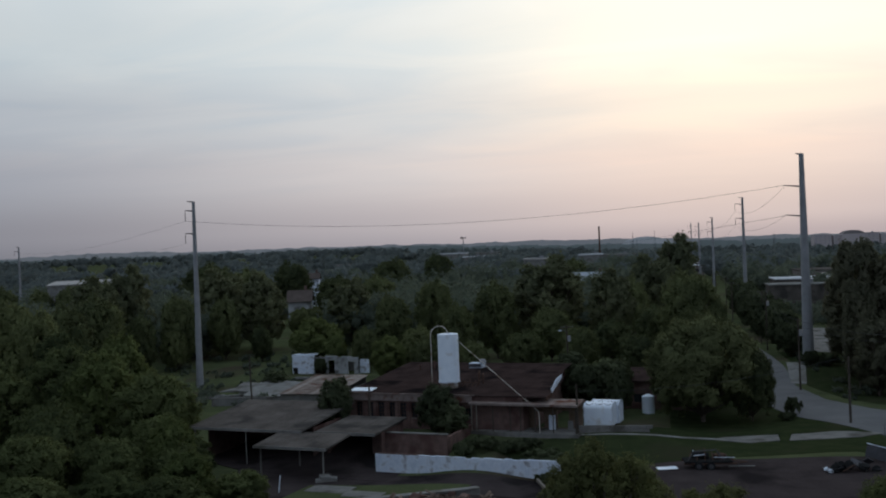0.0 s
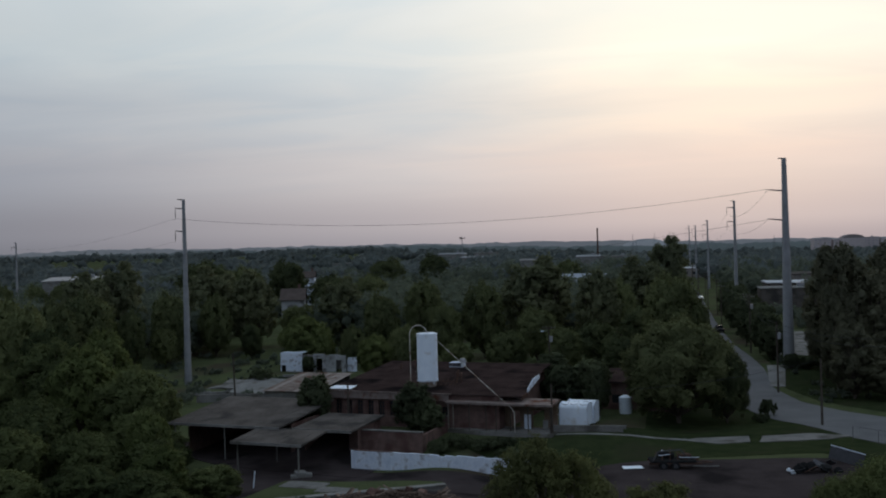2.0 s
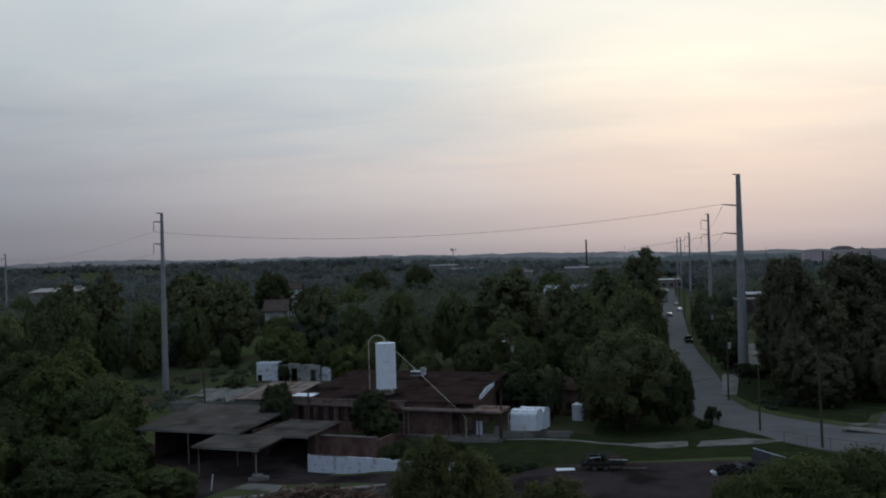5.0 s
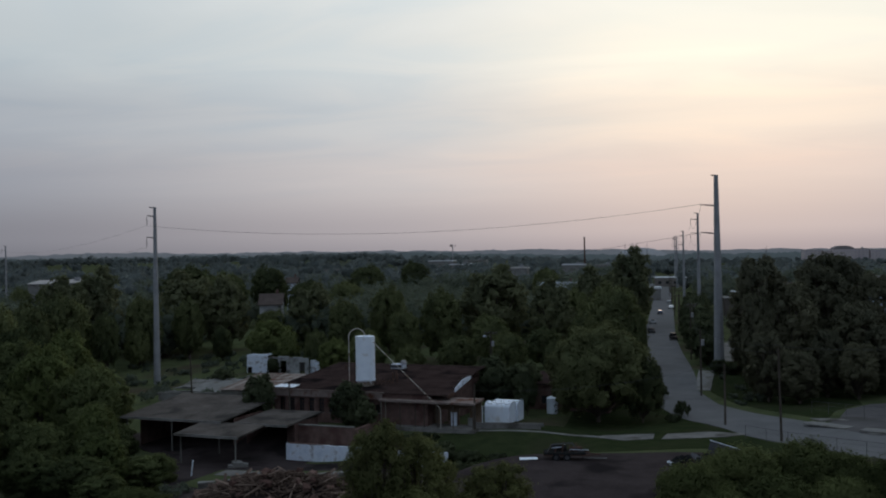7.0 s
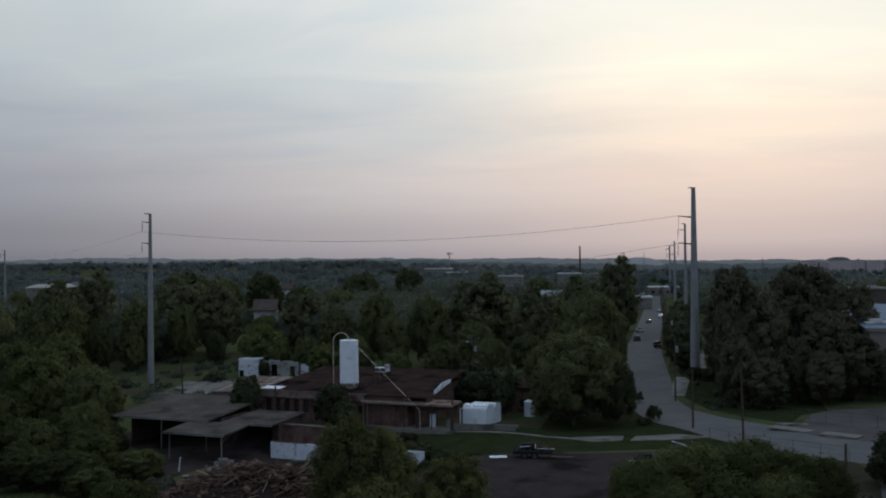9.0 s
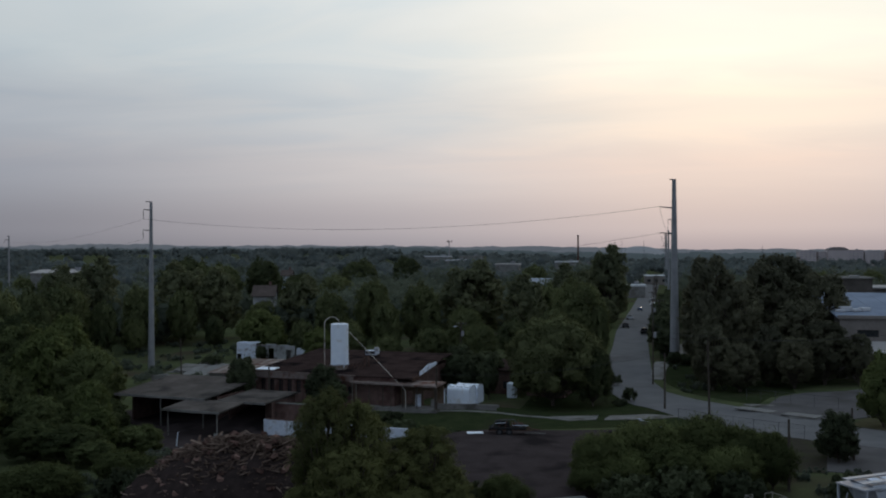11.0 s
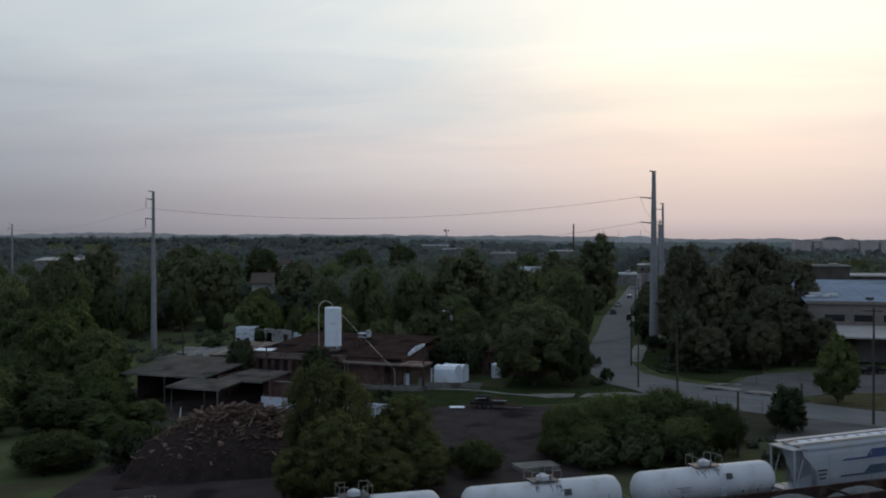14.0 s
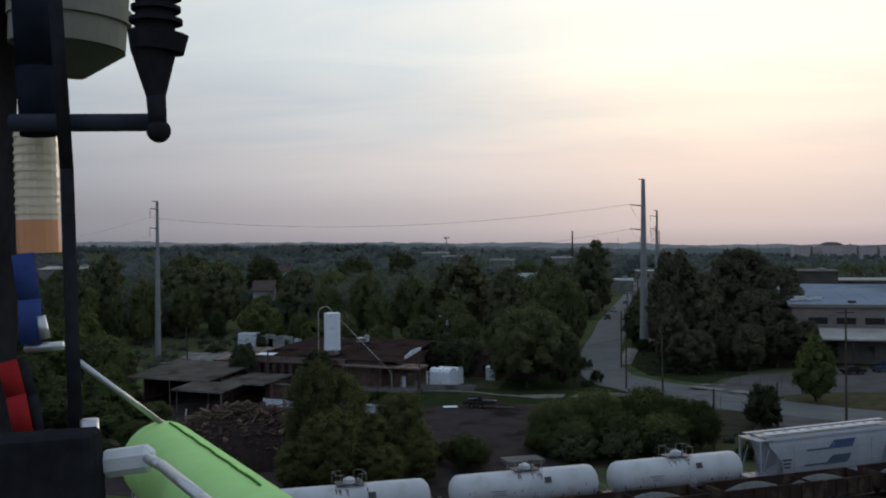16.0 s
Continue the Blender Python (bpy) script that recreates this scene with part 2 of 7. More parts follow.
STEEL_DARK = mat("dark_steel", (0.05, 0.05, 0.055), (0.09, 0.09, 0.095), 1.0, 0.6, metal=0.5, bump=0.1, spec=0.3)
RUST = mat("rusted_iron", (0.055, 0.035, 0.028), (0.12, 0.075, 0.058), 1.2, 0.9, bump=0.4)
WOOD_POLE = mat("creosoted_wood", (0.045, 0.036, 0.030), (0.095, 0.08, 0.066), 1.0, 0.95, bump=0.5)
WOOD_GREY = mat("grey_wood", (0.16, 0.14, 0.12), (0.28, 0.25, 0.21), 1.2, 0.9, rand=0.5)
CABLE = mat("cable", (0.06, 0.06, 0.06), (0.10, 0.10, 0.10), 1, 0.6, bump=0)
BALLAST = mat("ballast_stone", (0.10, 0.095, 0.09), (0.22, 0.21, 0.20), 2.5, 0.95, bump=0.9)
PALE_SHEET = mat("pale_sheet_roof", (0.27, 0.30, 0.33), (0.36, 0.39, 0.42), 0.1, 0.6, bump=0)
WHITE_ROOF = mat("pale_far_roof", (0.42, 0.43, 0.45), (0.56, 0.57, 0.58), 0.05, 0.8, bump=0)
BLUE_ROOF = mat("blue_grey_roof", (0.17, 0.205, 0.265), (0.24, 0.28, 0.345), 0.07, 0.55, bump=0, stain=(0.14, 0.165, 0.205), stain_scale=0.05)
TAN = mat("tan_wall", (0.16, 0.142, 0.130), (0.235, 0.21, 0.19), 0.2, 0.9, bump=0.1)
RUBBER = mat("rubber", (0.015, 0.015, 0.015), (0.03, 0.03, 0.03), 3, 0.9, bump=0.1)


# ---- helpers for things ----
def thing(name, label, category, m=None, group="", kind=""):
    ob = new(name)
    ob.empty_display_size = 0.3
    ob.matrix_world = m if m is not None else Matrix()
    return tagged(ob, label, category, group, kind)


def part(name, bm, material, parent, label="", smooth=False):
    """Links a bmesh (or a mesh) as one mesh object under a thing or a part."""
    if isinstance(bm, bpy.types.Mesh):
        me = bm
    else:
        me = bpy.data.meshes.new(name)
        bm.to_mesh(me)
        bm.free()
    me.materials.clear()
    me.materials.append(material)
    if smooth:
        me.polygons.foreach_set("use_smooth", [True] * len(me.polygons))
    ob = new(name, me)
    ob.parent = parent
    if label:
        ob["label"] = label
    return ob


def setting(name, bm, material, label, category, kind="structure", m=None):
    ob = part(name, bm, material, None, label)
    if m is not None:
        ob.matrix_world = m
    return tagged(ob, label, category, "", kind)


def box(bm, sx, sy, sz, x, y, z, rz=0.0, bevel=0.0, tilt=None):
    """A box of that size whose base's centre is at x, y, z."""
    mtx = Matrix.Translation((x, y, z + sz / 2)) @ Euler((tilt or (0, 0, 0))[:2] + (radians(rz),) if tilt else (0, 0, radians(rz))).to_matrix().to_4x4() @ Matrix.Diagonal((sx, sy, sz, 1))
    r = bmesh.ops.create_cube(bm, size=1.0, matrix=mtx)
    if bevel:
        es = list({e for v in r["verts"] for e in v.link_edges})
        bmesh.ops.bevel(bm, geom=es, offset=bevel, segments=1, affect="EDGES")
    return bm


def rod(bm, p0, p1, r0, r1=None, seg=8, caps=True):
    """A tapered rod from p0 to p1."""
    p0, p1 = Vector(p0), Vector(p1)
    d = p1 - p0
    mtx = Matrix.Translation((p0 + p1) / 2) @ d.to_track_quat("Z", "Y").to_matrix().to_4x4()
    bmesh.ops.create_cone(bm, cap_ends=caps, segments=seg, radius1=r0, radius2=r0 if r1 is None else r1, depth=d.length, matrix=mtx)
    return bm


def tube(bm, pts, r, seg=8):
    for a, b in zip(pts, pts[1:]):
        rod(bm, a, b, r, r, seg)
    for p in pts[1:-1]:
        bmesh.ops.create_uvsphere(bm, u_segments=seg, v_segments=4, radius=r, matrix=Matrix.Translation(p))
    return bm


def bms():
    return bmesh.new()


def leaf_mesh(name, co, nrm, skin=None):
    """A mesh of n separate leaf sprays, co of shape (n, 3, 3), with the soft normals of the crown, and an inner skin (verts, triangles, normals)."""
    n = len(co)
    v, vn = co.reshape(-1, 3), np.repeat(nrm, 3, axis=0)
    loops = np.arange(n * 3)
    if skin is not None:
        tv, tf, tn = skin
        loops = np.concatenate([loops, (tf + len(v)).ravel()])
        v, vn = np.concatenate([v, tv]), np.concatenate([vn, tn])
    starts = np.arange(len(loops) // 3) * 3
    me = bpy.data.meshes.new(name)
    me.vertices.add(len(v)), me.loops.add(len(loops)), me.polygons.add(len(starts))
    me.vertices.foreach_set("co", v.astype(np.float32).ravel())
    me.loops.foreach_set("vertex_index", loops.astype(np.int32))
    me.polygons.foreach_set("loop_start", starts.astype(np.int32))
    me.update(calc_edges=True)
    me.attributes.new("custom_normal", "FLOAT_VECTOR", "POINT").data.foreach_set("vector", vn.astype(np.float32).ravel())
    return me


def ico(level):
    bm = bmesh.new()
    bmesh.ops.create_icosphere(bm, subdivisions=level, radius=1.0)
    v = np.array([tuple(p.co) for p in bm.verts])
    f = np.array([[p.index for p in q.verts] for q in bm.faces])
    bm.free()
    return v, f


ICO1 = ico(1)


def hull(rng, centres, radii, squash=0.9, base=ICO1):
    """Closed uneven inner lobes that fill a crown."""
    v, f = base
    vs, fs, ns = [], [], []
    for i, (c, r) in enumerate(zip(centres, radii)):
        j = 1 + 0.12 * rng.normal(size=(len(v), 1))
        vs.append(c + v * j * r * np.array([1, 1, squash]))
        ns.append(0.55 * v + 0.8 * unit(c - centres[0] + v * r) + 0.25 * rng.normal(size=v.shape))
        fs.append(f + i * len(v))
    ns = np.concatenate(ns)
    return np.concatenate(vs), np.concatenate(fs), ns / np.linalg.norm(ns, axis=1)[:, None]


def unit(v):
    return v / (np.linalg.norm(v, axis=-1, keepdims=True) + 1e-9)


def lobes(rng, width, low, high, n, narrow=0.9, uneven=1.0):
    """Centres and radii of the boughs of a crown between two heights: n lobes on an uneven egg, and one in the middle."""
    h, shift = high - low, Vector(rng.random(3) * 40)
    R = np.array([width / 2, width / 2, h / 2])
    small = min(width, h) / 2
    cs, rs = [np.array([0, 0, low + h * 0.46])], [small * 0.62]
    for i in range(n):
        z = 0.97 - 1.85 * (i + 0.5) / n
        a = i * 2.39996 + 0.7 * rng.random()
        ring = math.sqrt(max(0.0, 1 - z * z)) if z > 0 else (1 - abs(z) ** 3) ** 0.5
        ring *= 1.0 - (1 - narrow) * max(z, 0)
        r = small * min(0.62, 1.45 / math.sqrt(n)) * rng.uniform(0.60, 1.35)
        d = np.array([ring * math.cos(a), ring * math.sin(a), z])
        k = 1.0 + uneven * (0.26 * noise.noise(Vector(d) * 1.5 + shift) - 0.06 + 0.10 * (rng.random() - 0.5))
        c = d * k * (R - r * 0.92) + np.array([0, 0, low + h * 0.5])
        c[2] = min(max(c[2], low + r * 0.45), high - r * 0.85)
        cs.append(c), rs.append(r)
    return np.array(cs), np.array(rs)


def sprays(rng, cs, rs, count, size, tufts=16, slim=0.55, fluff=1.0):
    """Leaf sprays on tufts over the lobes: count triangles of shape (3, 3) and their soft normals."""
    n = len(cs)
    td = unit(rng.normal(size=(n, tufts, 3)) + np.array([0, 0, 0.30]))
    tk = 0.58 + 0.56 * rng.random((n, tufts))
    tr = (0.30 + 0.28 * rng.random((n, tufts))) * fluff
    pick = rng.choice(n, count, p=rs ** 2 / (rs ** 2).sum())
    tuft = rng.integers(0, tufts, count)
    d, k, q = td[pick, tuft], tk[pick, tuft], tr[pick, tuft]
    o = unit(rng.normal(size=(count, 3)) + 0.55 * d + np.array([0, 0, 0.25]))
    o *= (rng.random(count) ** 0.45)[:, None]
    r = rs[pick][:, None]
    p = cs[pick] + r * (d * k[:, None] + o * q[:, None])
    loose = rng.random(count) < 0.08
    p[loose] += (o[loose] * 0.30 + np.array([0, 0, 0.12])) * r[loose] * fluff
    soft = unit(0.34 * d + 0.36 * unit(o) + 0.80 * unit(p - cs[0]) + 0.30 * rng.normal(size=(count, 3)))
    face = unit(soft + 0.9 * rng.normal(size=(count, 3)))
    a = unit(np.cross(face, rng.normal(size=(count, 3))))
    b = np.cross(face, a)
    s = size * (0.5 + 1.0 * rng.random(count))[:, None]
    a, b = a * s, b * s * slim
    return np.stack([p + a, p - a * 0.7 + b, p - a * 0.7 - b], axis=1), soft


def make_tree(name, seed, height, width, low, boughs, count, size, material, label, category="tree", trunk=True, narrow=0.9, group="", core=0.70, uneven=1.0, slim=0.55, fluff=1.0):
    """A tree: tapered trunk with limbs, and a crown of leaf sprays in tufts round uneven boughs."""
    rng = np.random.default_rng(seed)
    t = thing(name, label, category, group=group)
    cs, rs = lobes(rng, width, low, height, int(boughs * 1.7), narrow, uneven)
    if trunk:
        bm = bms()
        rod(bm, (0, 0, -0.8), (0.1, 0.05, low + (height - low) * 0.5), 0.024 * height, 0.010 * height, 8)
        for c in cs[1:]:
            rod(bm, (0, 0, low * 0.8 + 0.15 * c[2]), tuple(c), 0.010 * height, 0.004 * height, 5)
        part("trunk", bm, BARK, t)
    co, nrm = sprays(rng, cs, rs, int(count * 1.6), size * 0.92, 24, slim, fluff)
    me = leaf_mesh("crown", co, nrm, hull(rng, cs, rs * core, 0.95, ICO1))
    part("crown", me, material, t)
    return t


# ---- ground ----
SPOTS = np.array([
    (-60, 60, -3.2), (-32, 74, -2.4), (0, 65, -0.8), (30, 55, -0.9), (60, 85, 0), (110, 60, 0.3), (8, 97, 0.4), (30, 102, -0.1),
    (-12, 87, 0.2), (-22, 82, 0.0), (-26, 96, -4.0), (-12, 101, -4.2), (-35, 110, -3.9), (-24, 113, -4.3), (-4, 109, -4.3), (-8, 121, -1.7), (-20, 127, -1.3),
    (-31, 131, -1.3), (4, 128, -1.2), (5, 140, -2.0), (17, 135, -2.6), (24, 124, -1.6), (34, 124, -1.1), (33, 160, -1.6), (39, 180, 0.3), (55, 125, -0.4),
    (78, 140, 0), (34, 270, -1), (-50, 122, -3.9), (-84, 200, -5.4), (-68, 215, -4.2), (-45, 155, -3.4)])


def ground_z(x, y):
    """The height of the ground: level far off, sloping between known spots near the works."""
    x, y = np.asarray(x, float), np.asarray(y, float)
    num, den = np.zeros(x.shape), np.zeros(x.shape)
    for sx, sy, sz in SPOTS:
        w = 1.0 / (((x - sx) ** 2 + (y - sy) ** 2) / 36.0 + 1.0) ** 2
        num, den = num + w * sz, den + w
    far = np.clip((np.hypot(x - 10, y - 110) - 120) / 200, 0, 1)
    level = -1.0 - 2.5 * np.clip((20 - x) / 200, 0, 1) + 21 * np.clip((y - 420) / 900, 0, 1) * np.clip((80 - x) / (60 + 0.25 * np.maximum(y, 0)), 0, 1)
    return (num + 0.0004 * level) / (den + 0.0004) * (1 - far) + level * far


def gz(x, y):
    return float(ground_z(x, y))


def axis(fine_a, fine_b, step, reach_a, reach_b):
    mid = list(np.arange(fine_a, fine_b + step, step))
    lo, hi, s = [fine_a], [mid[-1]], step
    while lo[-1] > reach_a:
        s *= 1.35
        lo.append(lo[-1] - s)
    s = step
    while hi[-1] < reach_b:
        s *= 1.35
        hi.append(hi[-1] + s)
    return np.array(lo[:0:-1] + mid + hi[1:])


def grid_mesh(name, xs, ys, zf):
    gx, gy = np.meshgrid(xs, ys)
    co = np.stack([gx, gy, zf(gx, gy)], -1).reshape(-1, 3)
    nx, ny = len(xs), len(ys)
    i = (np.arange(ny - 1)[:, None] * nx + np.arange(nx - 1)).ravel()
    f = np.stack([i, i + 1, i + nx + 1, i + nx], 1)
    me = bpy.data.meshes.new(name)
    me.vertices.add(len(co)), me.loops.add(f.size), me.polygons.add(len(f))
    me.vertices.foreach_set("co", co.astype(np.float32).ravel())
    me.loops.foreach_set("vertex_index", f.astype(np.int32).ravel())
    me.polygons.foreach_set("loop_start", (np.arange(len(f)) * 4).astype(np.int32))
    me.update(calc_edges=True)
    me.polygons.foreach_set("use_smooth", [True] * len(f))
    return me


setting("ground", grid_mesh("ground", axis(-110, 110, 2.0, -5000, 5000), axis(30, 240, 2.0, -3000, 6000), ground_z), SCRUB,
        "scrubby green ground with bare earth patches", "ground")


def draped(name, outline_pts, material, label, category, lift=0.06, step=1.5, thick=0.12):
    """A slab with the given outline, laid over the ground."""
    o = np.array(outline_pts, float)
    bm = bms()
    face = bm.faces.new([bm.verts.new((x, y, 0)) for x, y in o])
    span = o.max(0) - o.min(0)
    for ax in range(2):
        nrm = (1, 0, 0) if ax == 0 else (0, 1, 0)
        st = max(step, span[ax] / 90)
        for k in np.arange(o[:, ax].min() + st, o[:, ax].max(), st):
            co = (k, 0, 0) if ax == 0 else (0, k, 0)
            bmesh.ops.bisect_plane(bm, geom=bm.verts[:] + bm.edges[:] + bm.faces[:], plane_co=co, plane_no=nrm)
    r = bmesh.ops.extrude_face_region(bm, geom=bm.faces[:])
    top = {v for v in r["geom"] if isinstance(v, bmesh.types.BMVert)}
    for v in bm.verts:
        v.co.z = gz(v.co.x, v.co.y) + (lift if v in top else lift - thick)
    bmesh.ops.recalc_face_normals(bm, faces=bm.faces[:])
    return setting(name, bm, material, label, category)


def strip(name, centre, widths, material, label, category, lift=0.06, thick=0.12, step=2.5):
    """A long strip laid over the ground: road, kerb, path."""
    pts, ws = [], []
    for i in range(len(centre) - 1):
        a, b = Vector(centre[i]), Vector(centre[i + 1])
        wa = widths[i] if isinstance(widths, (list, tuple)) else widths
        wb = widths[i + 1] if isinstance(widths, (list, tuple)) else widths
        k = max(1, int((b - a).length / step))
        for j in range(k):
            pts.append(a.lerp(b, j / k)), ws.append(wa + (wb - wa) * j / k)
    pts.append(Vector(centre[-1])), ws.append(widths[-1] if isinstance(widths, (list, tuple)) else widths)
    rows, bm = [], bms()
    across = 6
    for i, p in enumerate(pts):
        d = (pts[min(i + 1, len(pts) - 1)] - pts[max(i - 1, 0)]).normalized()
        n = Vector((-d.y, d.x))
        row = []
        for j in range(across + 1):
            q = p + n * ws[i] * (0.5 - j / across)
            row.append((q.x, q.y, gz(q.x, q.y) + lift + (0.0005 * max(0, q.y - 200))))
        rows.append(row)
    tv = [[bm.verts.new(q) for q in row] for row in rows]
    bv = [[bm.verts.new((row[k][0], row[k][1], row[k][2] - thick)) for k in (0, -1)] for row in rows]
    for i in range(len(rows) - 1):
        for j in range(across):
            bm.faces.new((tv[i][j], tv[i][j + 1], tv[i + 1][j + 1], tv[i + 1][j]))
        bm.faces.new((bv[i][0], tv[i][0], tv[i + 1][0], bv[i + 1][0]))
        bm.faces.new((tv[i][-1], bv[i][1], bv[i + 1][1], tv[i + 1][-1]))
    bmesh.ops.recalc_face_normals(bm, faces=bm.faces[:])
    return setting(name, bm, material, label, category)


ROAD = [(112, 66), (85, 85.5), (63, 100.8), (50.3, 111.5), (40.8, 124.5), (34.5, 138), (30.5, 150), (29.2, 165), (29.9, 185), (33.4, 272), (41.2, 380), (58.2, 626), (60.0, 652)]
ROAD_W = [14, 14, 14, 14, 13, 11, 9.5, 8.8, 8.6, 9.0, 9, 8.6, 8.6]
strip("road", ROAD, ROAD_W, ASPHALT, "worn grey asphalt street curving past the works", "road", 0.07)
draped("dirt_yard", [(-27, 68), (-25, 54), (-4, 46), (14, 50), (24, 62), (31, 82), (34, 98), (29, 105), (10, 107), (0, 105), (-3, 110), (-24, 114), (-33, 119), (-44, 117), (-40, 104), (-31, 94), (-28, 84)], DIRT,
       "bare dark earth yard beside the grass", "ground", 0.05)
draped("lawn", [(-4, 110), (10, 109), (29, 108.5), (33, 100), (42, 99), (45.6, 104.3), (40, 112), (36.5, 119), (32, 129), (27.5, 142), (24.5, 155), (12, 146), (11, 131), (0, 126), (-13, 120)], GRASS,
       "mown green grass between the works and the street", "grass", 0.04)
strip("footpath", [(-2, 125.0), (0.1, 124.7), (8.6, 124), (15.7, 122.3)], [0.5, 0.5, 0.7, 0.9], CONCRETE, "narrow pale concrete kerb path across the grass", "path", 0.10)
for slab in ([(15.2, 122.0), (19.3, 119.3), (23.1, 120.5), (23.5, 124.2), (16.9, 123.3)], [(24.2, 120.4), (32.5, 120.4), (35.5, 122.2), (30.6, 124.4), (25.2, 124.3)]):
    draped("pavement", slab, CONCRETE_OLD, "worn grey concrete slab path across the grass", "path", 0.10)
draped("asphalt_lot", [(47, 84), (100, 62), (110, 74), (84, 90), (66, 100), (55, 106), (50, 97)], LOT, "cracked grey asphalt apron beside the tracks", "lot", 0.05)
draped("parking_lot", [(45.8, 127), (49, 131), (52.5, 141), (57, 145.5), (64, 146), (72, 152), (120, 140), (110, 108), (74, 122.5), (63, 122.5), (55.5, 117), (50, 119)], LOT, "grey asphalt car park before the warehouse", "lot", 0.09)
draped("shed_floor", [(-58, 128), (-44, 116), (-36, 113), (-24, 111), (-20, 121), (-27, 126), (-31, 131), (-36, 140), (-50, 138)], DIRT, "dark trodden dirt under the open sheds", "yard", 0.09)
draped("bare_verge", [(42.5, 84), (47, 83), (50, 96), (49.4, 104), (45.8, 104.5), (42, 99)], mat("bare_verge", (0.032, 0.030, 0.023), (0.058, 0.051, 0.040), 0.5, 0.95, fine=12, stain=(0.04, 0.044, 0.024), stain_scale=0.5), "trodden bare earth with thin weeds", "ground", 0.06)
for slab in ([(45.6, 132.8), (49.4, 131.4), (50, 129.6), (46.5, 130.2)], [(49.8, 121.6), (53.8, 121.2), (53.2, 119.5), (50.4, 119.2)]):
    draped("kerb_ramp", slab, CONCRETE_OLD, "pale concrete kerb ramp at the car park's mouth", "path", 0.13)
draped("side_lot", [(38.6, 202), (50, 196), (63, 240), (66, 258), (56, 262), (48, 252)], CONCRETE_OLD, "pale worn concrete lot beside the street", "lot", 0.05)
draped("dry_verge", [(56.4, 114), (63.7, 108.2), (68.3, 105.2), (112, 74.5), (115, 96), (74, 123), (63, 123)], mat("dry_grass", (0.046, 0.046, 0.026), (0.10, 0.088, 0.052), 0.5, 0.95, fine=12), "strip of dry thin grass beside the street", "grass", 0.13)
draped("pole_verge", [(35.5, 165), (38, 152), (44, 139), (47.5, 131.5), (51, 141), (56, 146), (58, 165), (44, 200), (37, 200)], GRASS, "rough grass verge under the steel pole", "grass", 0.05)
draped("grass_slope", [(-95, 186), (-70, 170), (-58, 176), (-52, 210), (-70, 250), (-105, 262), (-108, 215)], SCRUB, "rough green slope behind the sheds", "grass", 0.04)


# ---- the brick works ----
WORKS = pose(-33, 132.3, 0, 0, 0, -13)


def at_works(u, v, z, rz=0.0):
    return WORKS @ pose(u, v, z, 0, 0, rz)


def works_z(u, v):
    p = WORKS @ Vector((u, v, 0))
    return gz(p.x, p.y)


def wall_with_openings(bm, length, thick, z0, z1, openings):
    """A wall along x from 0 to length, one mesh; openings: (from, to, sill, head)."""
    xs = sorted({0.0, length, *(v for o in openings for v in o[:2])})
    zs = sorted({z0, z1, *(v for o in openings for v in o[2:])})
    grid = {}

    def vert(x, z):
        if (x, z) not in grid:
            grid[x, z] = bm.verts.new((x, -thick / 2, z))
        return grid[x, z]

    for xa, xb in zip(xs, xs[1:]):
        for za, zb in zip(zs, zs[1:]):
            cx, cz = (xa + xb) / 2, (za + zb) / 2
            if not any(a < cx < b and s < cz < h for a, b, s, h in openings):
                bm.faces.new((vert(xa, za), vert(xb, za), vert(xb, zb), vert(xa, zb)))
    r = bmesh.ops.extrude_face_region(bm, geom=bm.faces[:])
    for v in r["geom"]:
        if isinstance(v, bmesh.types.BMVert):
            v.co.y += thick
    bmesh.ops.recalc_face_normals(bm, faces=bm.faces[:])
    return bm


def add_window(parent, x, y, z, w, h, panes=(2, 3), deep=0.12, frame_mat=None):
    win = part("window", box(bms(), w, 0.03, h, x, y + deep, z), GLASS_DARK, parent, "dark grimy glass")
    bm = bms()
    for i in range(panes[0] + 1):
        box(bm, 0.06, 0.08, h, x - w / 2 + w * i / panes[0], y + deep - 0.05, z)
    for j in range(panes[1] + 1):
        box(bm, w, 0.07, 0.06, x, y + deep - 0.05, z + (h - 0.06) * j / panes[1])
    part("frame", bm, frame_mat or RUST, win)
    part("sill", box(bms(), w + 0.24, 0.24, 0.10, x, y - 0.06, z - 0.10), CONCRETE_OLD, win)
    return win


def sloped(u0, u1, v0, v1, za, zb, thick):
    """A sloping slab from v0 at height za to v1 at height zb."""
    bm = bms()
    f = bm.faces.new([bm.verts.new(p) for p in ((u0, v0, za), (u1, v0, za), (u1, v1, zb), (u0, v1, zb))])
    r = bmesh.ops.extrude_face_region(bm, geom=[f])
    for v in r["geom"]:
        if isinstance(v, bmesh.types.BMVert):
            v.co.z -= thick
    bmesh.ops.recalc_face_normals(bm, faces=bm.faces[:])
    return bm


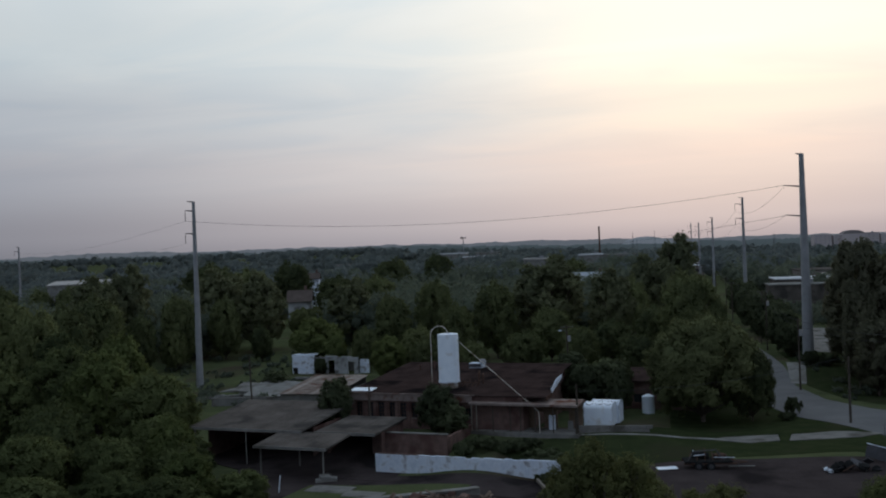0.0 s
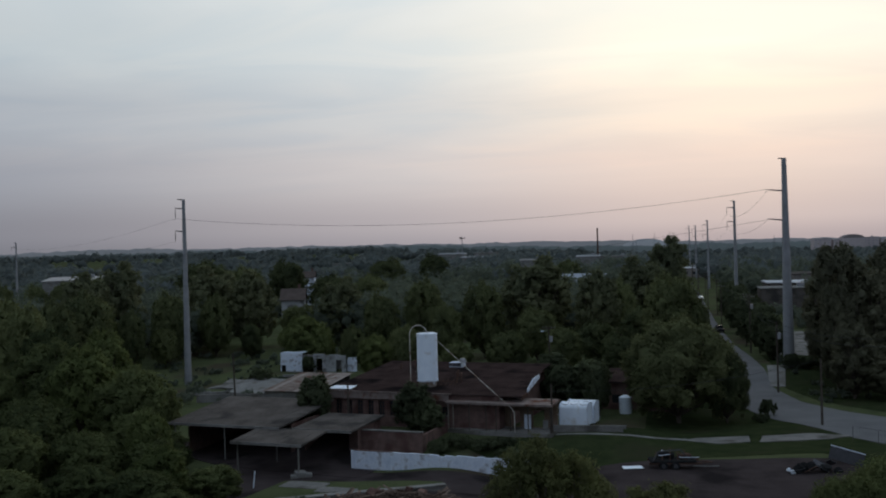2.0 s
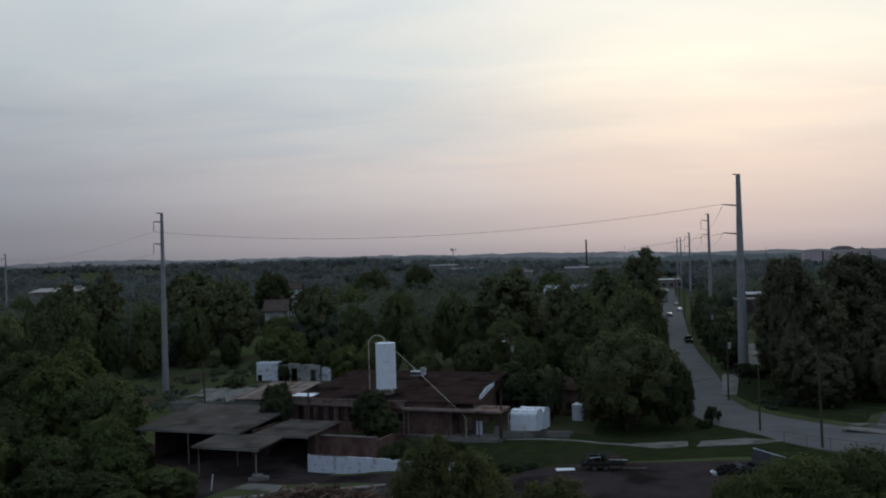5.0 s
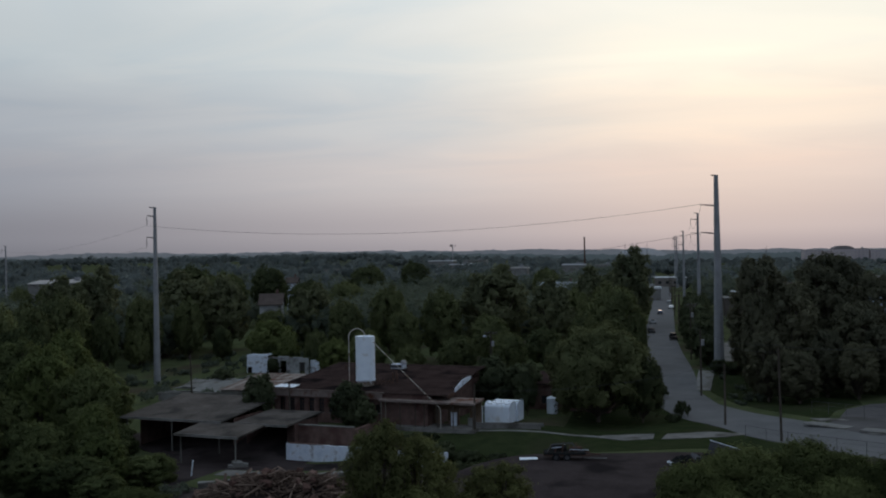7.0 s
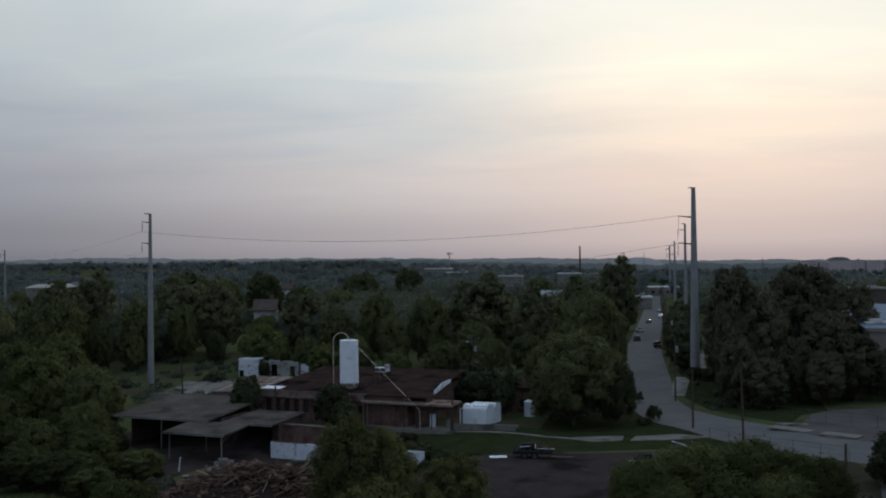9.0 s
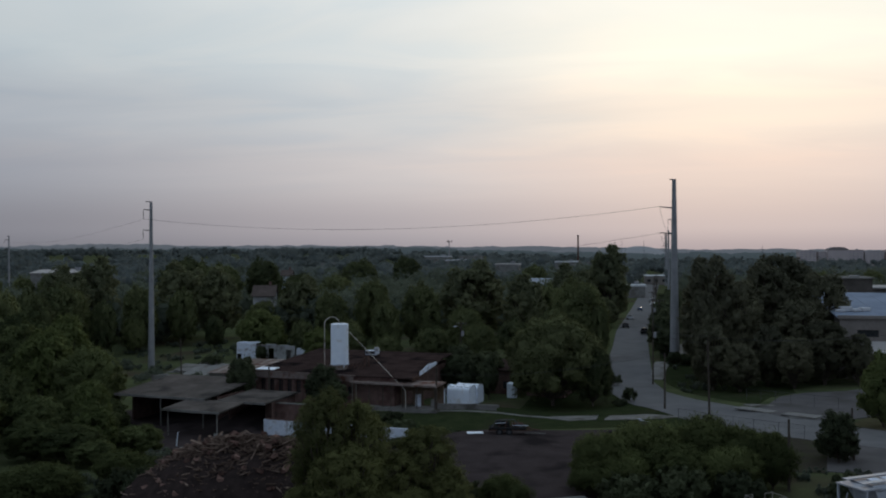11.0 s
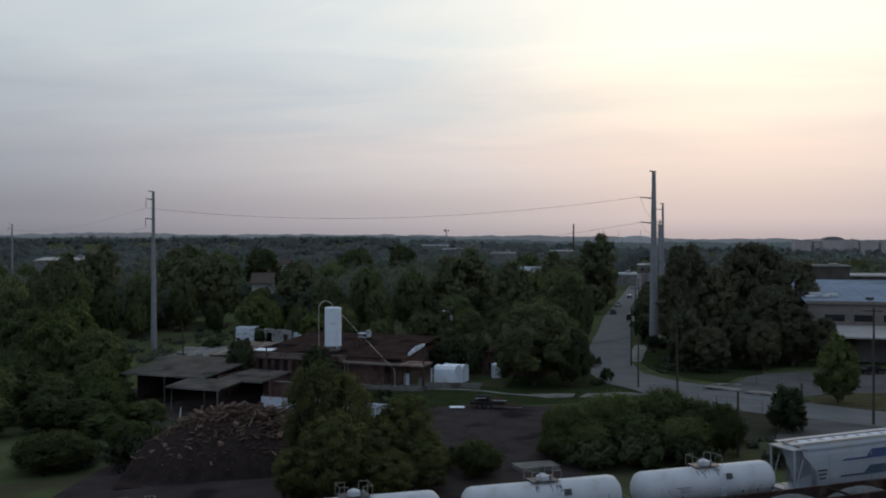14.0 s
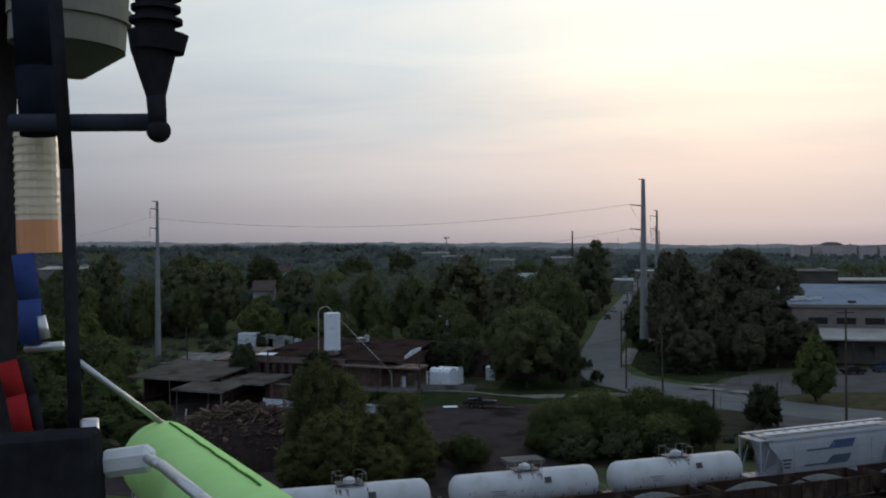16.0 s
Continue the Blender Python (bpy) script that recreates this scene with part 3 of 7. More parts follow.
def build_works():
    t = thing("brick_building", "long low red brick works with rusty roof and dark tall windows", "building", WORKS)
    ops = []
    for i in range(8):
        ops.append((1.0 + 1.68 * i, 1.9 + 1.68 * i, 0.1, 2.15))
    ops += [(15.2, 16.3, 0.4, 1.6), (17.2, 18.2, 0.4, 1.6)]
    part("wall", wall_with_openings(bms(), 25.5, 0.35, -2.6, 3.2, ops), BRICK, t, "sooty red brick front wall")
    for a, b, s, h in ops:
        add_window(t, (a + b) / 2, 0, s, b - a, h - s, (2, 4) if h > 2 else (2, 2))
    for i in range(9):
        part("pilaster", box(bms(), 0.42, 0.12, 4.4, 0.55 + 1.68 * i, -0.24, -1.9), BRICK, t)
    part("side_wall", box(bms(), 0.35, 22, 5.6, 0.18, 11.3, -2.4), BRICK, t)
    part("side_wall", box(bms(), 0.35, 22, 6.3, 25.3, 11.3, -3.0), BRICK, t)
    part("back_wall", box(bms(), 25.1, 0.35, 6.8, 12.75, 22.2, -3.0), BRICK, t)
    # roof: a thin slab rising to the back, with standing seams
    for i in range(30):
        u0, drop = -0.5 + i * 0.9, 0.012 * (i % 3)
        part("roof_sheet", sloped(u0, u0 + 0.885, -0.5, 22.4, 3.42 - drop, 4.95 - drop, 0.14), ROOF_RUST, t)
    # fascia panels
    for i in range(19):
        bm = box(bms(), 0.99, 0.10, 0.95 + 0.03 * (i % 2), 0.0 + i, -0.60 - 0.012 * (i % 3), 2.42, bevel=0.02)
        part("fascia_panel", bm, FASCIA, t)
    part("gutter", box(bms(), 19.6, 0.16, 0.12, 9.1, -0.72, 3.38), FASCIA, t)
    # white parapet along the end of the roof
    bm = bms()
    rim = [(26.5, -0.5), (28.9, -0.5), (28.6, 2.2), (26.9, 15.4), (26.5, 17.5)]
    low = [bm.verts.new((u, v, 3.27 + 0.0668 * (v + 0.5))) for u, v in rim]
    top = [bm.verts.new((u, v, 3.41 + 0.0668 * (v + 0.5))) for u, v in rim]
    bm.faces.new(top), bm.faces.new(low[::-1])
    for k in range(5):
        bm.faces.new((low[k], low[(k + 1) % 5], top[(k + 1) % 5], top[k]))
    part("roof_end", bm, ROOF_RUST, t)
    for v0, v1, h0, h1 in ((2.6, 7.2, 0.40, 0.75), (7.5, 12.6, 0.75, 0.3)):
        bm = bms()
        row = []
        for v, h in ((v0, h0), (v1, h1)):
            u = 28.66 - (v - 2.2) * 0.1288
            row.append([bm.verts.new((u + du, v, 3.40 + 0.0668 * (v + 0.5) + dz)) for du, dz in ((0, -0.15), (0.14, -0.15), (0.14, h), (0, h))])
        bm.faces.new(row[0][::-1]), bm.faces.new(row[1])
        for k in range(4):
            bm.faces.new((row[0][k], row[0][(k + 1) % 4], row[1][(k + 1) % 4], row[1][k]))
        bmesh.ops.recalc_face_normals(bm, faces=bm.faces[:])
        part("parapet", bm, WHITE_WORN, t, "pale flaking board along the roof's end")
    part("end_board", sloped(28.72, 28.82, -0.5, 2.2, 3.42, 3.58, 0.5), RUST, t, "rusty end board")
    # roof furniture
    part("roof_patch", box(bms(), 3.4, 2.2, 0.05, 1.3, 1.5, 3.60, rz=4, tilt=(radians(3.8), 0, 0)), WHITE, t, "bright white patch sheet at the eaves")
    rf = part("roof_unit", box(bms(), 2.2, 1.4, 0.8, 12.5, 18.5, 4.62, bevel=0.06), WHITE_WORN, t, "dented pale roof ventilator")
    part("cowl", rod(bms(), (13.5, 18.2, 5.5), (13.5, 18.2, 6.0), 0.6, 0.4, 12), STEEL, rf)
    part("grille", box(bms(), 2.0, 0.06, 0.5, 12.4, 17.57, 4.85), STEEL_DARK, rf)
    for u, v, h in ((17.0, 6.5, 1.5), (17.5, 7.0, 1.3), (15.7, 10.5, 1.0), (6.0, 17.0, 1.1), (4.0, 16.0, 0.7)):
        z = 3.45 + v * 0.0668
        bm = rod(bms(), (u, v, z - 0.1), (u, v, z + h), 0.13, 0.13, 10)
        rod(bm, (u, v, z + h), (u, v, z + h + 0.14), 0.24, 0.10, 10)
        part("vent_pipe", bm, RUST, t, "rusty roof vent")
    bm = bms()
    for k in range(4):
        rod(bm, (15.0 + k * 0.7, 5.0, 3.7), (15.4 + k * 0.8, 5.5, 4.6 + 0.2 * (k % 2)), 0.07)
    box(bm, 3.0, 0.12, 0.12, 16.0, 5.1, 4.25)
    part("pipe_rack", bm, RUST, t, "rusty pipe rack on the roof")
    # porch at the end of the front
    bm = bms()
    box(bm, 14.8, 4.2, 0.28, 25.7, 0.6, 2.35, tilt=(radians(2.0), 0, 0))
    part("porch_roof", bm, FASCIA, t, "flat rusty porch roof")
    for u in (18.6, 19.3, 21.6, 24.0, 25.4, 27.4, 29.8, 32.8):
        part("post", box(bms(), 0.11, 0.11, 4.6, u, -1.2, -2.2), WOOD_POLE if u > 20 else WOOD_GREY, t, "thin porch post")
    part("porch_floor", box(bms(), 14.9, 4.4, 1.2, 25.7, 0.6, -2.35), CONCRETE_OLD, t)
    part("porch_wall", wall_with_openings(bms(), 7.4, 0.3, -1.2, 2.4, [(1.0, 2.2, -1.1, 1.0), (4.0, 5.6, -1.1, 1.2)]), mat("porch_board", (0.10, 0.07, 0.04), (0.19, 0.14, 0.11), 0.8, 0.9), t).location = (25.4, 2.4, 0)
    part("white_door", box(bms(), 0.9, 0.08, 1.9, 29.0, 1.2, -1.15), WHITE_WORN, t, "white door leaf")
    part("white_panel", box(bms(), 0.7, 0.08, 1.2, 31.4, 1.4, -1.15), CONCRETE, t, "white board")
    part("shadow_wall", box(bms(), 7.0, 0.25, 3.5, 22.0, 2.3, -1.15), BRICK, t)
    # no openings cut: dark panels stand for the unlit doorways
    for u in (20.2, 22.6):
        part("doorway", box(bms(), 1.1, 0.06, 2.1, u, 2.14, -1.12), DARK, t)
    return t


build_works()


PIPE = mat("cream_pipe_paint", (0.42, 0.39, 0.34), (0.56, 0.52, 0.46), 1.0, 0.7, bump=0.1, stain=(0.28, 0.20, 0.15), stain_scale=0.8)
PEDESTAL = mat("stained_pedestal", (0.17, 0.15, 0.125), (0.29, 0.26, 0.22), 1.2, 0.9, stain=(0.15, 0.09, 0.06), stain_scale=0.9)


def build_silo():
    t = thing("silo", "white cylindrical steel silo standing on the works roof", "silo", at_works(13.4, 4.4, 3.74))
    bm = rod(bms(), (0, 0, 0.85), (0, 0, 7.42), 1.46, 1.46, 40)
    part("shell", bm, WHITE, t, smooth=False)
    bm = rod(bms(), (0, 0, 7.42), (0, 0, 7.50), 1.5, 1.2, 40)
    part("top", bm, WHITE, t)
    for z in (0.92, 2.5, 4.1, 5.8, 7.32):
        part("seam_ring", rod(bms(), (0, 0, z), (0, 0, z + 0.07), 1.485, 1.485, 40), WHITE, t)
    part("skirt", rod(bms(), (0, 0, 0.72), (0, 0, 0.88), 1.53, 1.50, 40), WHITE_WORN, t)
    part("pedestal", rod(bms(), (0, 0, -0.35), (0, 0, 0.74), 1.22, 1.25, 24), PEDESTAL, t, "rust-stained pedestal")
    part("hatch", rod(bms(), (0.5, -0.5, 7.4), (0.5, -0.5, 7.62), 0.28, 0.28, 16), WHITE, t)
    bm = bms()
    for k in range(18):
        box(bm, 0.42, 0.03, 0.03, 1.3, -0.95, 0.5 + k * 0.38, rz=-36)
    for s in (-0.2, 0.2):
        rod(bm, (1.3 + s * 0.8, -0.95 - s * 0.58, 0.3), (1.3 + s * 0.8, -0.95 - s * 0.58, 7.5), 0.03)
    part("ladder", bm, WHITE, t)
    # fill pipe with its round bend, and the long sloping discharge pipe
    pts = [(-1.95, -1.6, -1.2), (-1.95, -1.6, 7.6)]
    for k in range(1, 10):
        a = math.pi * k / 10
        pts.append((-0.98 - 0.97 * math.cos(a), -1.6 + 1.6 * k / 10, 7.6 + 1.05 * math.sin(a)))
    pts.append((0, 0, 7.6)), pts.append((0, 0, 7.35))
    part("fill_pipe", tube(bms(), pts, 0.062), PIPE, t, "pale fill pipe with a round bend")
    inv = (at_works(13.4, 4.4, 3.74)).inverted()
    end = [inv @ Vector(p) for p in ((-17.75, 133.15, 10.45), (-6.15, 124.6, 1.75), (-6.0, 124.5, 1.2), (-6.0, 124.5, -1.9))]
    part("discharge_pipe", tube(bms(), end, 0.046), PIPE, t, "long pale sloping pipe down to the ground")
    bm = bms()
    box(bm, 0.5, 0.5, 0.25, end[3].x, end[3].y, end[3].z - 0.1)
    part("pipe_foot", bm, CONCRETE_OLD, t)


build_silo()


def flat_roof_shed(name, label, u0, u1, v0, v1, z_front, z_back, posts=4.0, walls=True, roof=ROOF_GREY, over=0.5):
    t = thing(name, label, "shed", WORKS)
    n = 8
    for i in range(n):
        a, b = u0 - over + (u1 - u0 + 2 * over) * i / n, u0 - over + (u1 - u0 + 2 * over) * (i + 1) / n - 0.03
        part("roof_panel", sloped(a, b, v0 - over, v1 + over, z_front - 0.015 * (i % 2), z_back - 0.015 * (i % 3), 0.22), roof, t)
    part("fascia", box(bms(), u1 - u0 + 2 * over, 0.08, 0.34, (u0 + u1) / 2, v0 - over - 0.05, z_front - 0.30), CONCRETE_OLD, t)
    g = min(works_z(u, v) for u in (u0, u1) for v in (v0, v1)) - 0.3
    if posts:
        k = max(2, int((u1 - u0) / posts) + 1)
        for i in range(k):
            u = u0 + 0.2 + (u1 - u0 - 0.4) * i / (k - 1)
            part("post", box(bms(), 0.15, 0.15, z_front - 0.2 - works_z(u, v0) + 0.3, u, v0, works_z(u, v0) - 0.3), CONCRETE_OLD, t, "thin pale post")
    if walls:
        part("back_wall", box(bms(), u1 - u0, 0.25, z_back - 0.2 - g, (u0 + u1) / 2, v1, g), BRICK, t)
        for u in (u0, u1):
            part("side_wall", box(bms(), 0.25, (v1 - v0) * 0.75, min(z_front, z_back) - 0.2 - g, u, v1 - (v1 - v0) * 0.375 - 0.13, g), BRICK, t)
    return t


flat_roof_shed("open_shed", "long open-fronted shed with a grey tarred flat roof", -15.3, 0.8, -15.6, -2.0, 0.95, 2.3, posts=7.5)
flat_roof_shed("carport", "low open carport with a grey tarred roof on pale posts", -1.6, 7.4, -21.4, -15.9, 0.2, 0.75, posts=4.6, walls=False)
flat_roof_shed("low_store", "low brick store with a patchy grey flat roof", 2.4, 10.0, -13.4, -4.5, 0.5, 0.9, posts=0)


def brick_retaining_wall():
    t = thing("brick_wall", "dark red brick retaining wall with a concrete coping", "wall", WORKS)
    part("wall", box(bms(), 10.4, 0.4, 4.3, 13.4, -10.0, -4.4), BRICK, t)
    for i in range(8):
        part("coping", box(bms(), 1.28, 0.6, 0.14, 8.9 + 1.3 * i, -10.0, -0.07, bevel=0.02), CONCRETE_OLD, t)
    part("return_wall", box(bms(), 0.4, 9, 3.9, 18.4, -5.3, -4.3), BRICK, t)


brick_retaining_wall()


def white_wall():
    rng = random.Random(4)
    t = thing("white_wall", "peeling white painted block wall with a broken top", "wall", at_works(10.8, -14.6, 0))
    bm = bms()
    u, k = 0.0, 0
    while u < 23.0:
        w = rng.uniform(0.5, 1.0)
        top = -1.72 - (rng.choice((0, 0.02, 0.05, 0, 0.12, 0.2)) if 7 < u < 19 else 0.02 * (k % 2))
        box(bm, w - 0.004, 0.3 + 0.01 * (k % 2), top + 5.2, u + w / 2, 0.02 * u, -5.2, bevel=0.015)
        u, k = u + w, k + 1
    part("blocks", bm, WHITE_WORN, t)
    for i in range(12):
        part("capping_brick", box(bms(), 0.42, 0.34, 0.09, 0.6 + i * 0.44, 0.02 * i * 0.44, -1.72), BRICK, t)


white_wall()


# ---- white vaulted tanks and low wall beside the works ----
def vault(name, label, u, v, z, length, radius, wall_h, rz=0.0):
    """A white shelter with a barrel top, its axis along the front."""
    t = thing(name, label, "shelter", at_works(u, v, z, rz))
    n = 14
    prof = [(radius, 0.0)] + [(radius * math.copysign(abs(math.cos(math.pi * k / n)) ** 0.75, math.cos(math.pi * k / n)), wall_h + radius * 0.55 * math.sin(math.pi * k / n) ** 0.8) for k in range(n + 1)] + [(-radius, 0.0)]
    bm = bms()
    rings = []
    for x in (0, length):
        rings.append([bm.verts.new((x, p[0], p[1])) for p in prof])
    for i in range(len(prof) - 1):
        bm.faces.new((rings[0][i], rings[0][i + 1], rings[1][i + 1], rings[1][i]))
    bm.faces.new(rings[0]), bm.faces.new(rings[1][::-1])
    bmesh.ops.recalc_face_normals(bm, faces=bm.faces[:])
    part("skin", bm, WHITE, t, smooth=False)
    for x in (0, length):
        pts = [(x, p[0] * 1.012, p[1] * 1.008 + 0.01) for p in prof]
        part("rib", tube(bms(), pts, 0.06, 6), WHITE_WORN, t)
    top = wall_h + radius * 0.55
    for k in range(3):
        pts = [(length * (k + 0.1 + 0.2 * i) / 3, -radius * (0.55 + 0.25 * math.sin(math.pi * i / 4)), top - 0.06 - 0.16 * math.sin(math.pi * i / 4)) for i in range(5)]
        part("strap", tube(bms(), pts, 0.05, 6), STEEL_DARK, t, "sagging dark strap")
    part("end_flap", box(bms(), 0.05, radius * 0.9, wall_h + 0.2, -0.03, 0, 0.02), WHITE_WORN, t)
    return t


vault("vaulted_shelter", "white barrel-topped sheet shelter beside the works", 32.3, 6.6, -1.25, 3.8, 1.4, 2.2)
vault("vaulted_shelter", "white barrel-topped shelter behind another", 32.6, 9.45, -1.35, 3.8, 1.35, 2.2)
t_ = thing("white_cabinet", "small white sheet-metal cabinet by the shelter", "cabinet", at_works(31.4, 4.4, -1.2))
part("body", box(bms(), 1.3, 1.2, 2.3, 0, 0, 0, bevel=0.03), WHITE_WORN, t_)
part("door", box(bms(), 0.7, 0.05, 1.8, -0.1, -0.62, 0.1), WHITE, t_)
part("roof", box(bms(), 1.5, 1.4, 0.08, 0, 0, 2.3), STEEL, t_)
t_ = thing("low_wall", "low grey concrete block wall before the shelter", "wall", pose(-1.2, 125.9, gz(3, 125.9) - 0.08, 0, 0, -1))
for i in range(12):
    for j in range(2):
        part("block", box(bms(), 0.78, 0.3, 0.46, 0.8 * i + 0.4 * (j % 2), 0, 0.48 * j, bevel=0.02), CONCRETE_OLD, t_)
t_ = thing("pipe_frame", "white pipe frame standing beside the shelter", "frame", at_works(30.6, 5.4, -1.35))
for x in (0, 1.0, 2.0):
    part("upright", rod(bms(), (x, 0, -0.2), (x, 0, 2.5), 0.05, 0.05, 8), WHITE, t_)
for z in (1.5, 2.48):
    part("crossbar", rod(bms(), (0, 0, z), (2.0, 0, z), 0.05, 0.05, 8), WHITE, t_)
t_ = thing("white_tank", "upright white tank under the round tree", "tank", pose(8.8, 144, -3.5))
part("shell", rod(bms(), (0, 0, 0.1), (0, 0, 3.9), 0.9, 0.9, 24), WHITE, t_)
part("top", rod(bms(), (0, 0, 3.9), (0, 0, 4.2), 0.92, 0.3, 24), WHITE, t_)
part("base", rod(bms(), (0, 0, -0.5), (0, 0, 0.12), 1.05, 1.0, 24), CONCRETE_OLD, t_)
t_ = thing("rear_shed", "long low rusty-roofed shed behind the works", "shed", at_works(26.5, 24.0, -3.4))
part("wall", box(bms(), 20, 0.3, 5.6, 10, 0, 0), BRICK, t_)
part("wall", box(bms(), 0.3, 10, 5.6, 0.15, 5.2, 0), BRICK, t_)
part("wall", box(bms(), 0.3, 10, 5.6, 19.85, 5.2, 0), BRICK, t_)
part("roof", box(bms(), 20.8, 11.4, 0.25, 10, 5.0, 5.75, tilt=(radians(3.0), 0, 0)), ROOF_RUST, t_)
for i in range(5):
    part("window", box(bms(), 1.4, 0.06, 1.2, 2.5 + i * 3.6, -0.17, 2.4), GLASS_DARK, t_)

# ---- sheds to the west of the works ----
t_ = thing("grey_shed", "low shed with a patched grey and rust sheet roof", "shed", pose(-46.8, 157, -3.6, 0, 0, -8))
PATCHED = mat("patched_sheet", (0.15, 0.12, 0.105), (0.27, 0.235, 0.21), 0.6, 0.8, fine=7, rand=0.6, stain=(0.11, 0.055, 0.04), stain_scale=0.5)
for i in range(11):
    part("roof_sheet", sloped(-5.2 + i * 0.95, -4.28 + i * 0.95, -0.6, 15.0, 3.25 + 0.02 * (i % 2), 4.4 + 0.02 * (i % 2), 0.06), PATCHED, t_)
part("wall", box(bms(), 10, 0.3, 3.1, 0, 0, 0), CONCRETE_OLD, t_)
part("wall", box(bms(), 10, 0.3, 4.1, 0, 14.2, 0), CONCRETE_OLD, t_)
for s in (-4.9, 4.9):
    part("side_wall", box(bms(), 0.3, 13.8, 3.0, s, 7.1, 0), CONCRETE_OLD, t_)
FLAKING = mat("flaking_paint", (0.20, 0.20, 0.195), (0.36, 0.37, 0.37), 0.4, 0.9, fine=6, stain=(0.13, 0.125, 0.12), stain_scale=0.6)
t_ = thing("white_shed", "ruined white shed with a round-cornered flat roof and gaping openings", "shed", pose(-67.2, 213, -4.6, 0, 0, -8))
part("front_wall", box(bms(), 5.4, 0.4, 4.6, 2.7, 0, 0, bevel=0.05), WHITE_WORN, t_, "pale blue-white wall")
# dark panel on the uncut wall, coloured as the shade within
part("doorway", box(bms(), 1.1, 0.1, 1.9, 0.8, -0.2, 0.02), DARK, t_)
part("broken_wall", wall_with_openings(bms(), 10.6, 0.4, 0, 4.2, [(0.1, 2.6, 0.0, 3.9), (3.3, 4.9, 0.3, 3.5), (8.2, 9.6, 0.2, 3.2)]), FLAKING, t_, "flaking grey wall with gaping openings").location = (5.4, 0.3, 0)
part("back_wall", box(bms(), 14.0, 0.4, 3.0, 7.2, 6.0, 0), CONCRETE_OLD, t_)
part("end_wall", box(bms(), 0.4, 5.6, 4.4, 0.2, 3.0, 0), WHITE_WORN, t_)
part("roof", box(bms(), 5.6, 6.2, 0.18, 2.7, 3.0, 4.6, bevel=0.08), WHITE_WORN, t_)
for i, (x, h, w) in enumerate(((8.0, 4.5, 2.9), (12.0, 4.35, 2.4))):
    part("broken_coping", box(bms(), w, 0.46, h - 4.1, x + w / 2, 0.3, 4.15, bevel=0.05), FLAKING, t_)
part("rafter", rod(bms(), (6.5, 0.3, 4.4), (7.2, 6.0, 3.2), 0.10), WOOD_GREY, t_)
part("rafter", rod(bms(), (11.0, 0.3, 4.3), (10.2, 6.0, 3.2), 0.10), WOOD_GREY, t_)
part("gable_stub", box(bms(), 2.2, 0.4, 3.6, 17.0, 1.5, 0), WHITE_WORN, t_)
rng_ = random.Random(9)
for i in range(11):
    x, y = -75 + rng_.uniform(0, 15), 178 + rng_.uniform(0, 30)
    tt = thing("concrete_slab", "broken pale concrete slab lying on the slope", "slab", pose(x, y, gz(x, y) + 0.25, rng_.uniform(-9, 9), rng_.uniform(-9, 9), rng_.uniform(-40, 20)), "broken slabs")
    part("slab", box(bms(), rng_.uniform(3, 8), rng_.uniform(2.5, 6), 0.6, 0, 0, -0.3, bevel=0.08), CONCRETE, tt)
tt = thing("yard_wall", "long low pale concrete wall behind the open shed", "wall", pose(-60, 164, gz(-60, 164), 0, 0, 6))
part("wall", box(bms(), 13, 0.35, 1.6, 0, 0, -0.3, bevel=0.03), CONCRETE, tt)
part("coping", box(bms(), 13.2, 0.5, 0.12, 0, 0, 1.3), CONCRETE_OLD, tt)

# ---- steel power poles and cables ----
def steel_pole(label, x, y, z0, z1, r0, r1, arms, rz, base=True, group="steel power poles"):
    """A tapered twelve-sided steel pole; arms: (height below the top, length, hanging insulator length)."""
    t = thing("power_pole", label, "power pole", pose(x, y, z0, 0, 0, rz), group)
    h = z1 - z0
    part("shaft", rod(bms(), (0, 0, 0.2), (0, 0, h), r0, r1, 12), STEEL, t)
    if base:
        part("base", rod(bms(), (0, 0, -0.6), (0, 0, 0.25), r0 * 1.5, r0 * 1.5, 16), CONCRETE_OLD, t)
        part("base_flange", rod(bms(), (0, 0, 0.22), (0, 0, 0.34), r0 * 1.3, r0 * 1.3, 12), STEEL_DARK, t)
    for drop, length, hang in arms:
        a = part("arm", rod(bms(), (0, 0, h - drop), (-length, 0, h - drop + 0.12 * length), 0.16, 0.08, 8), STEEL_DARK, t)
        if hang:
            bm = rod(bms(), (-length, 0, h - drop + 0.12 * length), (-length, 0, h - drop + 0.12 * length - hang), 0.05, 0.05, 6)
            for k in range(7):
                zz = h - drop + 0.12 * length - hang * (0.3 + 0.6 * k / 7)
                rod(bm, (-length, 0, zz), (-length, 0, zz - 0.06), 0.13, 0.13, 8)
            part("insulator", bm, STEEL_DARK, a)
    return t


steel_pole("tall tapered grey steel power pole beside the street", 38.9, 180, 0.2, 37.7, 1.02, 0.42, [(0.1, 1.0, 0), (5.9, 3.1, 0), (11.2, 3.0, 0)], -20)
steel_pole("tall slim steel power pole on the slope behind sheds", -84.3, 200.5, -5.7, 35.5, 0.80, 0.34, [(0.1, 1.4, 0), (2.1, 1.9, 2.3), (7.1, 2.0, 2.3)], 5)
for x, y, top, lab in ((50.7, 332, 36.2, "near"), (60, 497, 33.3, "far"), (67.9, 637, 33, "far"), (82.2, 836, 36, "far")):
    steel_pole("slim grey steel power pole along the street", x, y, -1, top, 0.72, 0.34, [(0.1, 1.2, 0), (2.3, 2.4, 2.2), (7.0, 2.4, 2.2)], -3, base=False)
